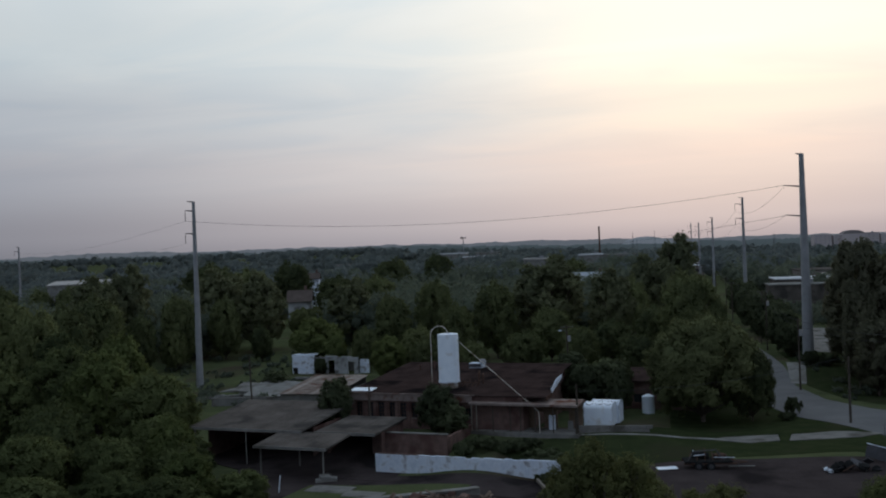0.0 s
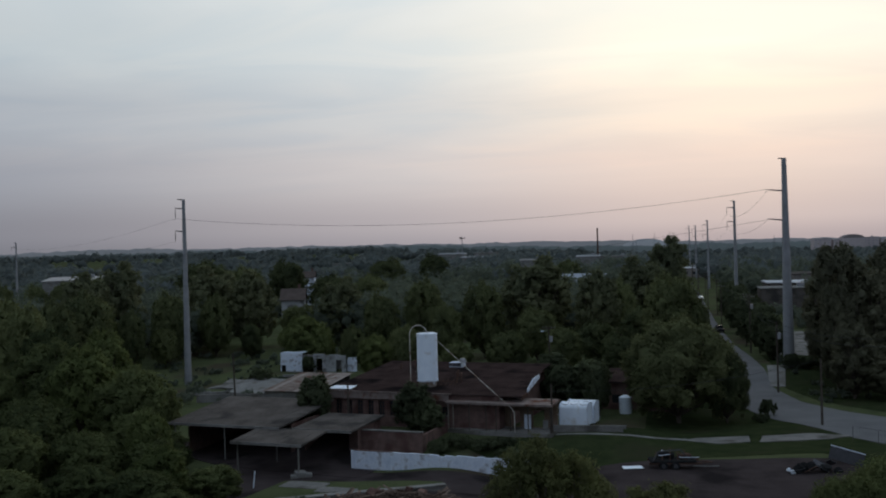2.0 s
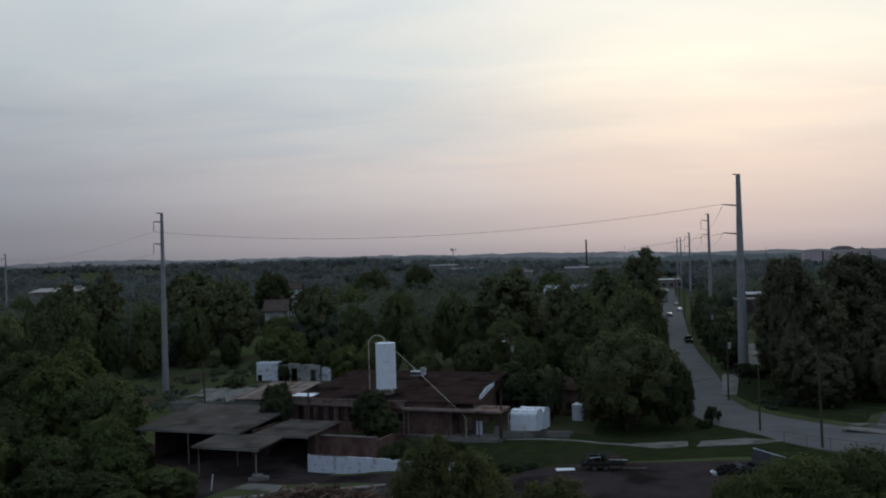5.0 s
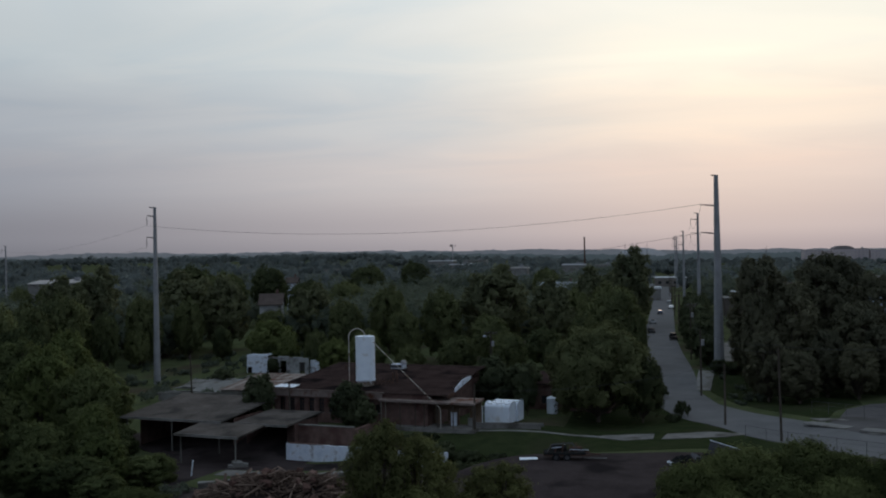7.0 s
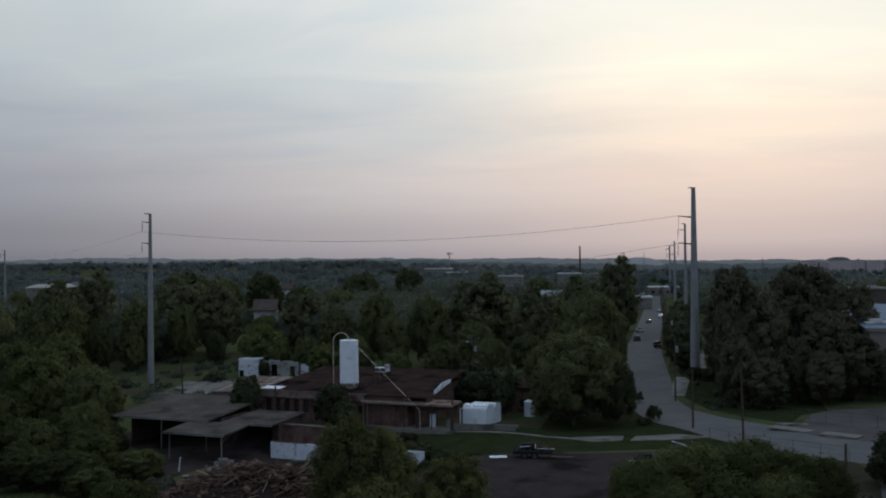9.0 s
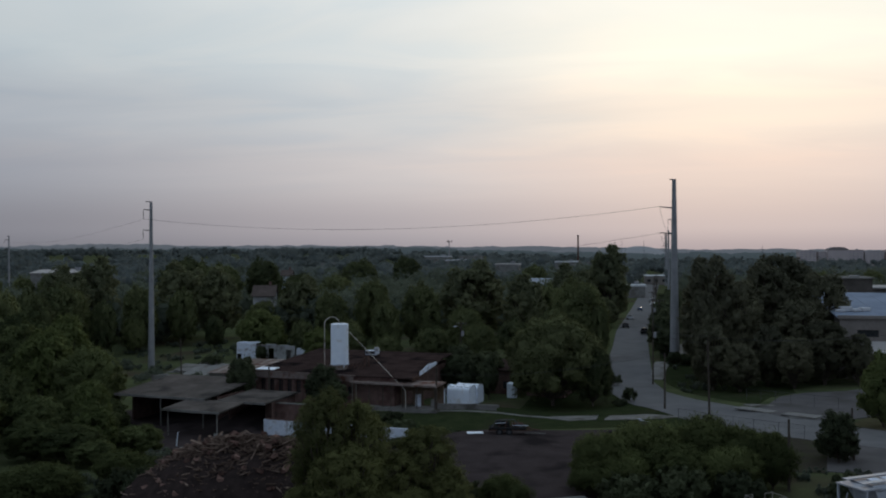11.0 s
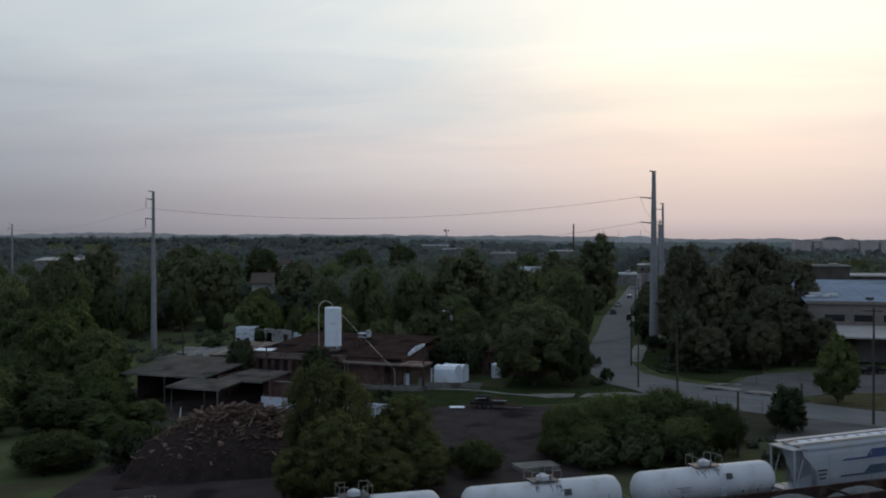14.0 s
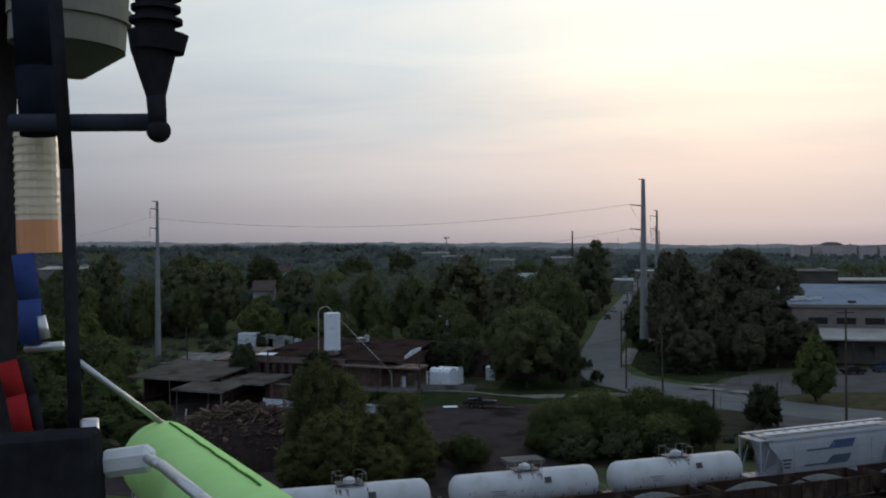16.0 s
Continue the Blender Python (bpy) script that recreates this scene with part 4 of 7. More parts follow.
steel_pole("distant steel power pole above the woods", -271, 430, -4, 31.5, 0.6, 0.3, [(0.1, 1.2, 0), (2.2, 2.2, 2), (6.6, 2.2, 2)], 5, base=False)


def cable(p0, p1, sag, r=0.03, label="thin sagging power cable", n=28):
    a, b = Vector(p0), Vector(p1)
    cu = bpy.data.curves.new("power_cable", "CURVE")
    cu.dimensions, cu.bevel_depth, cu.bevel_resolution = "3D", r, 0
    sp = cu.splines.new("POLY")
    sp.points.add(n)
    for i in range(n + 1):
        k = i / n
        q = a.lerp(b, k)
        sp.points[i].co = (q.x, q.y, q.z - sag * 4 * k * (1 - k), 1)
    cu.materials.append(CABLE)
    return tagged(new("power_cable", cu), label, "cable", "power cables")


NP, LP = (36.0, 181, 32.2), (-86.2, 200.3, 31.3)
cable(NP, LP, 3.6, 0.028)
cable((36.1, 181, 26.8), (48.3, 332, 27.0), 2.2, 0.026)
cable((36.1, 181, 32.1), (48.3, 332, 31.8), 2.4, 0.03)
cable((48.3, 332, 31.8), (57.6, 497, 28.8), 3.0, 0.028)
cable((48.3, 332, 27.0), (57.6, 497, 24.2), 3.0, 0.028)
cable((57.6, 497, 28.8), (65.5, 637, 28.5), 3.0, 0.028)
cable((36.1, 181, 26.7), (-300, 640, 24.0), 12.0, 0.026)
cable((-86.3, 200.3, 31.3), (-273, 430, 29.0), 3.0, 0.018)
cable((-86.3, 200.3, 26.3), (-273, 430, 24.6), 3.0, 0.016)


# ---- wooden poles and lamps ----
def wood_pole(x, y, h, label, arms=0, lamp=False, lean=0.0, transformer=False, rz=0.0):
    z = gz(x, y)
    t = thing("utility_pole", label, "utility pole", pose(x, y, z, 0, lean, rz), "wooden utility poles")
    part("shaft", rod(bms(), (0, 0, -0.6), (0, 0, h), 0.17, 0.11, 10), WOOD_POLE, t)
    for k in range(arms):
        a = part("crossarm", box(bms(), 2.3, 0.12, 0.14, 0, 0.12, h - 0.5 - 0.9 * k), WOOD_POLE, t)
        for s in (-1.0, -0.45, 0.45, 1.0):
            part("insulator", rod(bms(), (s, 0.12, h - 0.36 - 0.9 * k), (s, 0.12, h - 0.18 - 0.9 * k), 0.06, 0.04, 8), STEEL, a)
    if transformer:
        part("transformer", rod(bms(), (0.35, -0.15, h - 2.8), (0.35, -0.15, h - 1.8), 0.28, 0.28, 14), STEEL, t, "grey can transformer")
    if lamp:
        a = part("lamp_arm", tube(bms(), [(0, 0, h - 1.2), (-0.4, -0.3, h - 0.9), (-1.0, -0.7, h - 0.8)], 0.035, 6), STEEL, t)
        part("lamp_head", box(bms(), 0.5, 0.28, 0.2, -1.1, -0.75, h - 0.95, bevel=0.05), WHITE_WORN, a)
    return t


wood_pole(33.6, 130, 8.6, "weathered wooden utility pole at the street's edge")
wood_pole(38.9, 117.3, 11.8, "tall leaning wooden utility pole beside the curve", lean=-1.0)
wood_pole(33.5, 160.5, 11.5, "dark wooden utility pole with a transformer can", transformer=True)
wood_pole(41.9, 75.8, 7.1, "short dark pole stub rising behind bushes")
wood_pole(60.9, 95.2, 14.6, "tall dark wooden utility pole beside the asphalt apron", arms=1)
wood_pole(51.5, 91, 5.6, "short dark pole beside the bush")
wood_pole(-3.4, 168, 11.0, "wooden pole with a street lamp behind the works", lamp=True, arms=1, transformer=True)
wood_pole(-1.1, 124, 6.8, "thin dark pole before the porch")
wood_pole(-29.2, 127.8, 6.4, "short dark pole before the brick front")
wood_pole(-54, 150, 10.2, "dark bare pole beside the broken slabs", lean=-1.5)
wood_pole(36.0, 205, 12.0, "dark wooden utility pole along the street", arms=1, transformer=True)
wood_pole(38.0, 225, 12.0, "wooden utility pole leaning along the street", arms=1, lean=3)
for k in range(8):
    wood_pole(40 + k * 2.3 + (k % 2), 285 + 38 * k, 11.5, "distant dark utility pole along the street", arms=1)


# ---- rail yard ----
def track_point(s, off=0.0):
    """A point and heading on the gently curving track, s metres along it."""
    x, y, a = 22.7, 44.75, radians(27.6)
    n = 40
    for i in range(n):
        ds = s / n
        a += ds * radians(0.105)
        x, y = x + ds * math.cos(a), y + ds * math.sin(a)
    return x - off * math.sin(a), y + off * math.cos(a), math.degrees(a)


RAIL_Z = -0.15


def rails():
    for name, off in (("track", 0.0), ("track", -5.5)):
        pts = [track_point(s, off) for s in np.arange(-60, 75, 3.0)]
        bed = strip("ballast", [(p[0], p[1]) for p in pts], 4.0, BALLAST, "grey stone ballast under the rails", "ballast", 0.0, 0.4)
        for v in bed.data.vertices:
            v.co.z = RAIL_Z - 0.28 if v.co.z > -5 else v.co.z
        t = thing(name, "rusty railway track on timber sleepers", "railway track", kind="structure")
        for s in (-0.72, 0.72):
            bm = bms()
            q = [track_point(k, off + s) for k in np.arange(-60, 75, 3.0)]
            for a, b in zip(q, q[1:]):
                m = math.degrees(math.atan2(b[1] - a[1], b[0] - a[0]))
                box(bm, math.dist(a[:2], b[:2]) + 0.02, 0.07, 0.16, (a[0] + b[0]) / 2, (a[1] + b[1]) / 2, RAIL_Z - 0.16, rz=m)
            part("rail", bm, RUST, t)
        slp = box(bms(), 0.24, 2.5, 0.16, 0, 0, 0)
        me = bpy.data.meshes.new("sleeper")
        slp.to_mesh(me), slp.free()
        me.materials.append(WOOD_POLE)
        for s in np.arange(-40, 60, 0.9):
            x, y, a = track_point(s, off)
            ob = new("sleeper", me)
            ob.parent = t
            ob.matrix_world = pose(x, y, RAIL_Z - 0.30, 0, 0, a)


rails()


def bogie(parent, x):
    b = part("bogie", box(bms(), 2.3, 1.7, 0.35, x, 0, 0.45, bevel=0.05), STEEL_DARK, parent)
    for dx in (-0.85, 0.85):
        for y in (-0.75, 0.75):
            part("wheel", rod(bms(), (x + dx, y - 0.07, 0.45), (x + dx, y + 0.07, 0.45), 0.45, 0.45, 18), RUST, b)


def coupler(parent, x):
    part("coupler", box(bms(), 0.8, 0.28, 0.3, x, 0, 0.75, bevel=0.04), STEEL_DARK, parent)


def tank_car(s, label, panel=True, stain=True):
    x, y, a = track_point(s)
    t = thing("tank_car", label, "tank car", pose(x, y, RAIL_Z, 0, 0, a), "white rail tank cars")
    L, R, zc = 13.5, 1.46, 2.62
    prof = [(-L / 2, 0.02), (-L / 2 + 0.06, 0.55), (-L / 2 + 0.22, 1.05), (-L / 2 + 0.5, 1.36), (-L / 2 + 0.85, R)]
    prof += [(-L / 2 + L * k, R) for k in (0.25, 0.5, 0.75)]
    prof += [(-p, r) for p, r in prof[4::-1]]
    bm = bms()
    seg = 36
    rings = [[bm.verts.new((px, pr * math.cos(2 * math.pi * i / seg), zc + pr * math.sin(2 * math.pi * i / seg))) for i in range(seg)] for px, pr in prof]
    for r0, r1 in zip(rings, rings[1:]):
        for i in range(seg):
            bm.faces.new((r0[i], r1[i], r1[(i + 1) % seg], r0[(i + 1) % seg]))
    bm.faces.new(rings[0]), bm.faces.new(rings[-1][::-1])
    bmesh.ops.recalc_face_normals(bm, faces=bm.faces[:])
    shell = part("tank", bm, WHITE_CAR, t, "white tank barrel with grimy streaks", smooth=True)
    # platform with rails and valve dome
    plat = part("platform", box(bms(), 2.3, 1.5, 0.06, 0, 0, zc + R + 0.06), STEEL_DARK, t, "grated top platform")
    part("dome", rod(bms(), (0, 0, zc + R - 0.1), (0, 0, zc + R + 0.42), 0.52, 0.48, 20), WHITE_CAR, plat)
    part("dome_lid", rod(bms(), (0, 0, zc + R + 0.42), (0, 0, zc + R + 0.56), 0.40, 0.22, 16), WHITE_CAR, plat)
    part("valve", rod(bms(), (0.75, 0.1, zc + R), (0.75, 0.1, zc + R + 0.38), 0.14, 0.12, 10), STEEL, plat)
    for sx in (-1, 1):
        bm = bms()
        z = zc + R + 0.1
        for h in (0.82,):
            tube(bm, [(sx * 0.55, -0.8, z + h), (sx * 1.25, -0.8, z + h), (sx * 1.25, 0.8, z + h), (sx * 0.55, 0.8, z + h)], 0.019, 6)
        for px, py in ((0.55, -0.8), (1.25, -0.8), (1.25, 0.8), (0.55, 0.8)):
            rod(bm, (sx * px, py, z - 0.1), (sx * px, py, z + 0.82), 0.019, 0.019, 6)
        part("railing", bm, RAIL_PAINT, plat, "bent pale safety railing")
    # rust runs under the platform
    bm = bms()
    rr = random.Random(int(s * 10) + 5)
    for k in range(9):
        ox = rr.uniform(-1.4, 1.4)
        top, ln = rr.uniform(55, 65), rr.uniform(10, 34)
        for j in range(4):
            a0, a1 = radians(-top + ln * j / 4), radians(-top + ln * (j + 1) / 4)
            w = 0.05 * (1 - j / 5)
            q = [(ox + dx, -(R + 0.006) * math.cos(-aa + 0), zc + (R + 0.006) * math.sin(-aa)) for aa, dx in ((a0, -w), (a0, w), (a1, w), (a1, -w))]
            bm.faces.new([bm.verts.new(p) for p in q])
    part("rust_run", bm, RUST, shell, "brown rust runs")
    # dark grime running down the belly and at the seams
    bm = bms()
    for k in range(26):
        ox, a0, ln, w = rr.uniform(-5.6, 5.6), radians(rr.uniform(-12, 26)), radians(rr.uniform(6, 26)), rr.uniform(0.02, 0.07)
        q = [(ox + dx, -(R + 0.006) * math.cos(aa), zc - (R + 0.006) * math.sin(aa)) for aa, dx in ((a0, -w), (a0, w), (a0 + ln, w * 0.5), (a0 + ln, -w * 0.5))]
        bm.faces.new([bm.verts.new(p) for p in q])
    part("grime_run", bm, STEEL, shell, "grey grime runs")
    for sx in (-1, 1):
        for k in range(3):
            part("saddle_strap", box(bms(), 0.10, 0.03, 0.55, sx * (3.0 + 1.5 * k), -R * 0.93, zc - 0.75), STEEL_DARK, shell)
        ft = bms()
        box(ft, 2.2, 2.6, 0.18, sx * (L / 2 + 0.1), 0, 1.05)
        part("end_sill", ft, STEEL_DARK, t)
        bm = bms()
        x0 = sx * (L / 2 + 0.55)
        tube(bm, [(x0, -1.35, 1.1), (x0, -1.35, 2.1), (x0, 1.35, 2.1), (x0, 1.35, 1.1)], 0.03, 6)
        part("handrail", bm, RAIL_PAINT, t)
        bogie(t, sx * 4.9)
        coupler(t, sx * (L / 2 + 1.0))
    part("centre_sill", box(bms(), L, 0.5, 0.4, 0, 0, 0.8), STEEL_DARK, t)
    bm = bms()
    for k in range(10):
        box(bm, 0.4, 0.03, 0.03, 0.9, -R - 0.10, 1.0 + k * 0.3)
    for d in (0.7, 1.1):
        rod(bm, (d, -R - 0.10, 0.8), (d, -R - 0.10, 3.0), 0.02, 0.02, 5)
        rod(bm, (d, -R - 0.10, 3.0), (d, -R * 0.55, zc + R + 0.1), 0.02, 0.02, 5)
    part("ladder", bm, WHITE_WORN, t)
    if panel:
        part("placard", box(bms(), 0.62, 0.03, 0.5, 1.6, -R * 0.93, zc + 0.5, tilt=(radians(-22), 0, 0)), STEEL_DARK, shell, "small dark placard")
    bar = bms()
    for k, (w, z) in enumerate(((1.5, 0.18), (1.0, 0.0), (1.2, -0.18))):
        box(bar, w, 0.012, 0.09, -2.9 + 0.1 * k, -R - 0.012, zc - 0.05 + z)
    part("lettering_bars", bar, STEEL, shell, "grey bars of unreadable lettering")
    return t


tank_car(14.9, "grimy white tank car with rusty top platform")
tank_car(-0.1, "white tank car with streaked barrel and top railings")
tank_car(-15.4, "white tank car with round dome and bent railings")
tank_car(-30.9, "white tank car at the end of the row")

BLUE_MARK = mat("faded_blue_paint", (0.048, 0.068, 0.135), (0.085, 0.115, 0.20), 1, 0.6, bump=0)
SLATE_MARK = mat("faded_slate_paint", (0.05, 0.072, 0.10), (0.085, 0.11, 0.145), 1, 0.6, bump=0)
HOPPER_GREY = mat("pale_grey_car_paint", (0.25, 0.272, 0.303), (0.335, 0.352, 0.383), 0.5, 0.6, bump=0.1, stain=(0.33, 0.30, 0.28), stain_scale=0.6, stain_at=(0.56, 0.75), spec=0.2)


def hopper_car(s, label):
    x, y, a = track_point(s)
    t = thing("hopper_car", label, "hopper car", pose(x, y, RAIL_Z + 0.2, 0, -0.6, a), "hopper cars")
    L, W = 17.4, 3.1
    side = [(1.42, 1.25), (1.52, 1.55), (1.58, 2.1), (1.60, 2.7), (1.58, 3.3), (1.50, 3.8), (1.36, 4.2), (1.34, 4.34), (1.05, 4.52)]
    sec = [(-p, q) for p, q in side] + side[::-1]
    bm = bms()
    n = 18
    rings = []
    for i in range(n + 1):
        k = 2 * i / n - 1
        # the ends lean inwards below the roof
        rings.append([bm.verts.new((k * (L / 2 - 1.1 - min(1.5, max(0, 3.9 - q) * 1.1) * (abs(k) > 0.99)), p, q)) for p, q in sec])
    for r0, r1 in zip(rings, rings[1:]):
        for i in range(len(sec)):
            bm.faces.new((r0[i], r1[i], r1[(i + 1) % len(sec)], r0[(i + 1) % len(sec)]))
    bm.faces.new(rings[0]), bm.faces.new(rings[-1][::-1])
    bmesh.ops.recalc_face_normals(bm, faces=bm.faces[:])
    body = part("body", bm, HOPPER_GREY, t, "pale grey hopper body")
    for sy in (-1, 1):
        part("eave_lip", box(bms(), L - 3.0, 0.07, 0.12, 0, sy * 1.40, 4.16), HOPPER_GREY, body)
    for i in (3, 9, 15):
        px = -L / 2 + 1.6 + (L - 3.2) * i / n
        for sy in (-1, 1):
            part("side_seam", box(bms(), 0.05, 0.03, 2.2, px, sy * 1.60, 1.5), HOPPER_GREY, body)
    for sx in (-1, 1):
        x0, x1 = sx * (L / 2 - 1.1), sx * (L / 2)
        for sy in (-1.45, 1.45):
            part("end_post", box(bms(), 0.14, 0.14, 3.2, x1 - sx * 0.15, sy, 1.15), HOPPER_GREY, t)
            bm = rod(bms(), (x1 - sx * 0.15, sy, 1.2), (x0, sy, 3.6), 0.05)
            part("end_brace", bm, HOPPER_GREY, t)
        part("roof_extension", box(bms(), 1.7, 3.0, 0.10, sx * (L / 2 - 0.8), 0, 4.30), HOPPER_GREY, t)
        bm = bms()
        for k in range(9):
            box(bm, 0.03, 0.5, 0.03, x1 - sx * 0.05, -1.1, 1.3 + 0.34 * k)
        part("end_ladder", bm, HOPPER_GREY, t)
        part("end_deck", box(bms(), 1.8, 2.9, 0.14, sx * (L / 2 - 0.9), 0, 1.05), HOPPER_GREY, t)
        bogie(t, sx * 6.3), coupler(t, sx * (L / 2 + 0.4))
    part("side_sill", box(bms(), L, 3.16, 0.26, 0, 0, 1.05), HOPPER_GREY, t)
    for i in range(4):
        bm = bms()
        px = -4.8 + 3.2 * i
        rod(bm, (px, 0, 1.1), (px, 0, 0.45), 1.5, 0.5, 4)
        part("discharge_chute", bm, HOPPER_GREY, t)
    walk_ = part("roof_walk", box(bms(), L - 0.4, 0.55, 0.06, 0, -0.85, 4.66), HOPPER_GREY, t)
    part("roof_walk", box(bms(), L - 0.4, 0.55, 0.06, 0, 0.85, 4.66), HOPPER_GREY, t)
    for i in range(10):
        px = -6.3 + 1.4 * i
        h = part("hatch", box(bms(), 0.95, 0.75, 0.12, px, 0, 4.54, bevel=0.03), WHITE_WORN, t)
        part("hatch_latch", box(bms(), 0.28, 0.5, 0.08, px + 0.62, 0, 4.56), STEEL_DARK, h)
    # slanted painted marks on the side
    for dx, z, w, paint in ((0.1, 3.55, 4.0, BLUE_MARK), (-0.2, 2.35, 3.4, SLATE_MARK)):
        bm = bms()
        q = [(dx - 0.9, z - 0.36), (dx + w * 0.55, z - 0.36), (dx + w * 0.55 + 0.5, z + 0.3), (dx, z + 0.3)]
        bm.faces.new([bm.verts.new((p, -1.635 if h < 3.3 else -1.635 + (h - 3.3) * 0.16, h)) for p, h in q])
        part("painted_mark", bm, paint, body, "faded blue slanted mark")
        part("painted_mark", box(bms(), 2.6, 0.004, 0.14, dx - 2.1, -1.63, z - 0.36), paint, body, "thin blue line")
    bm = bms()
    for k in range(3):
        box(bm, 1.1 - 0.2 * k, 0.006, 0.14, -5.6, -1.63, 2.6 - 0.3 * k)
    part("lettering_bars", bm, STEEL_DARK, body, "dark bars of unreadable lettering")
    # a high-sided car: all above the sill stands taller
    for p in t.children:
        if p.name.split(".")[0] not in ("bogie", "coupler", "side_sill", "end_deck", "discharge_chute"):
            p.scale.z = 1.17
            p.location.z = -0.17 * 1.05
    return t


hopper_car(31.65, "pale grey covered hopper car with faded blue marks")
GRAVEL = mat("grey_gravel", (0.095, 0.097, 0.100), (0.175, 0.178, 0.18), 3.0, 0.95, bump=0.9, stain=(0.10, 0.09, 0.085), stain_scale=0.8)
OXIDE = mat("brown_oxide_paint", (0.032, 0.021, 0.019), (0.058, 0.038, 0.033), 0.7, 0.85, bump=0.3, stain=(0.085, 0.060, 0.047), stain_scale=0.7)


def gondola(s, label):
    x, y, a = track_point(s, -5.5)
    t = thing("gondola_car", label, "gondola car", pose(x, y, RAIL_Z, 0, 0, a), "open gondola cars")
    L, W, z0, z1 = 15.8, 3.2, 1.0, 2.4
    for sy in (-1, 1):
        w = part("side", box(bms(), L, 0.10, z1 - z0, 0, sy * (W / 2), z0), OXIDE, t)
        part("top_chord", box(bms(), L + 0.1, 0.2, 0.12, 0, sy * (W / 2), z1 - 0.02), OXIDE, w)
        for k in range(13):
            part("side_stake", box(bms(), 0.12, 0.12, z1 - z0 - 0.05, -L / 2 + 0.3 + (L - 0.6) * k / 12, sy * (W / 2 + 0.1), z0), OXIDE, w)
    for sx in (-1, 1):
        part("end", box(bms(), 0.12, W, z1 - z0 + 0.06, sx * L / 2, 0, z0), OXIDE, t)
        bogie(t, sx * 5.6), coupler(t, sx * (L / 2 + 0.6))
    part("floor", box(bms(), L, W, 0.15, 0, 0, z0 - 0.1), OXIDE, t)
    part("crossbar", box(bms(), 0.15, W, 0.15, 1.6, 0, z1 - 0.2), OXIDE, t)
    # two heaps of stone
    for hx in (-3.7, 3.6):
        bm = bms()
        n, m = 26, 12
        rr = np.random.default_rng(int(abs(s) * 7) + int(hx * 3) + 40)
        vs = []
        for i in range(n + 1):
            for j in range(m + 1):
                px, py = -3.6 + 7.2 * i / n, (-0.5 + j / m) * (W - 0.12)
                d = (px / 3.8) ** 2 + (py / 1.9) ** 2
                vs.append(bm.verts.new((hx + px, py, z0 + 0.35 + 1.2 * max(0, 1 - d) + 0.05 * rr.random())))
        for i in range(n):
            for j in range(m):
                k = i * (m + 1) + j
                bm.faces.new((vs[k], vs[k + m + 1], vs[k + m + 2], vs[k + 1]))
        part("stone_load", bm, GRAVEL, t, "heap of grey crushed stone")
    return t


for s_ in (-28.7, -11.5, 5.7, 22.9, 40.1, 57.3):
    gondola(s_, "rust-brown open gondola car loaded with grey stone")


# ---- trees ----
def place(proto, x, y, height, width, seed, base_h, base_w, dz=0.0):
    m = pose(x, y, gz(x, y) + dz, 0, 0, (seed * 77) % 360) @ Matrix.Diagonal((width / base_w, width / base_w, height / base_h, 1))
    return copy_thing(proto, m)


def first(proto, x, y, height, width, base_h, base_w, rz=0.0):
    proto.matrix_world = pose(x, y, gz(x, y), 0, 0, rz)
    proto.scale = (width / base_w, width / base_w, height / base_h)


# the round tree beside the works and the clump by the steel pole
rt = make_tree("tree", 1, 15.5, 16.4, 0.5, 26, 42000, 0.20, LEAF_ROUND, "broad round-crowned green tree beside the works", uneven=0.7)
first(rt, 16.0, 138.5, 15.2, 16.2, 15.5, 16.4)
tagged(place(rt, 22.6, 138.0, 10.4, 6.6, 5, 15.5, 16.4), "side crown of green leaves beside the round tree")
big = make_tree("tree", 2, 22, 12, 0.8, 36, 30000, 0.24, LEAF_DARK, "tall dark dense tree beside the steel pole", narrow=1.0, uneven=0.9)
first(big, 44.6, 167, 23.4, 11.0, 22, 12)
for i, (x, y, h, w) in enumerate(((60.2, 184, 21.6, 16.5), (66.0, 174, 18.4, 12.5), (56.0, 174, 19.5, 13), (49.5, 166, 17.5, 11), (60, 164, 14, 12), (42.8, 161, 16.6, 5.6), (53.2, 156, 10.6, 7.2), (62.8, 156, 10.8, 9.6), (43.4, 153, 11.0, 7.6), (47.6, 150, 8.1, 7.6), (57.0, 152, 8.6, 7.0), (68.1, 154, 8.6, 5.6), (51, 172, 15, 9), (72, 160, 6.0, 6.5))):
    tagged(place(big, x, y, h, w, i + 1, 22, 12), "dark dense tree in the clump by the pole")
lt = make_tree("tree", 3, 9.5, 6.5, 0.15, 18, 10000, 0.18, LEAF_LIGHT, "young pale green pointed tree beside the street", narrow=0.4)
first(lt, 60.8, 113, 10.4, 6.2, 9.5, 6.5)
tagged(place(lt, 78, 124, 6, 6, 2, 9.5, 6.5), "small pale green tree by the car park")
bush = make_tree("bush", 4, 6.0, 6.0, 0.1, 20, 26000, 0.115, LEAF_BUSH, "dense feathery green bush at the yard's edge", "bush", uneven=1.5, slim=0.4, core=0.50, fluff=1.5)
first(bush, 23.6, 75.2, 5.7, 6.0, 6, 6)
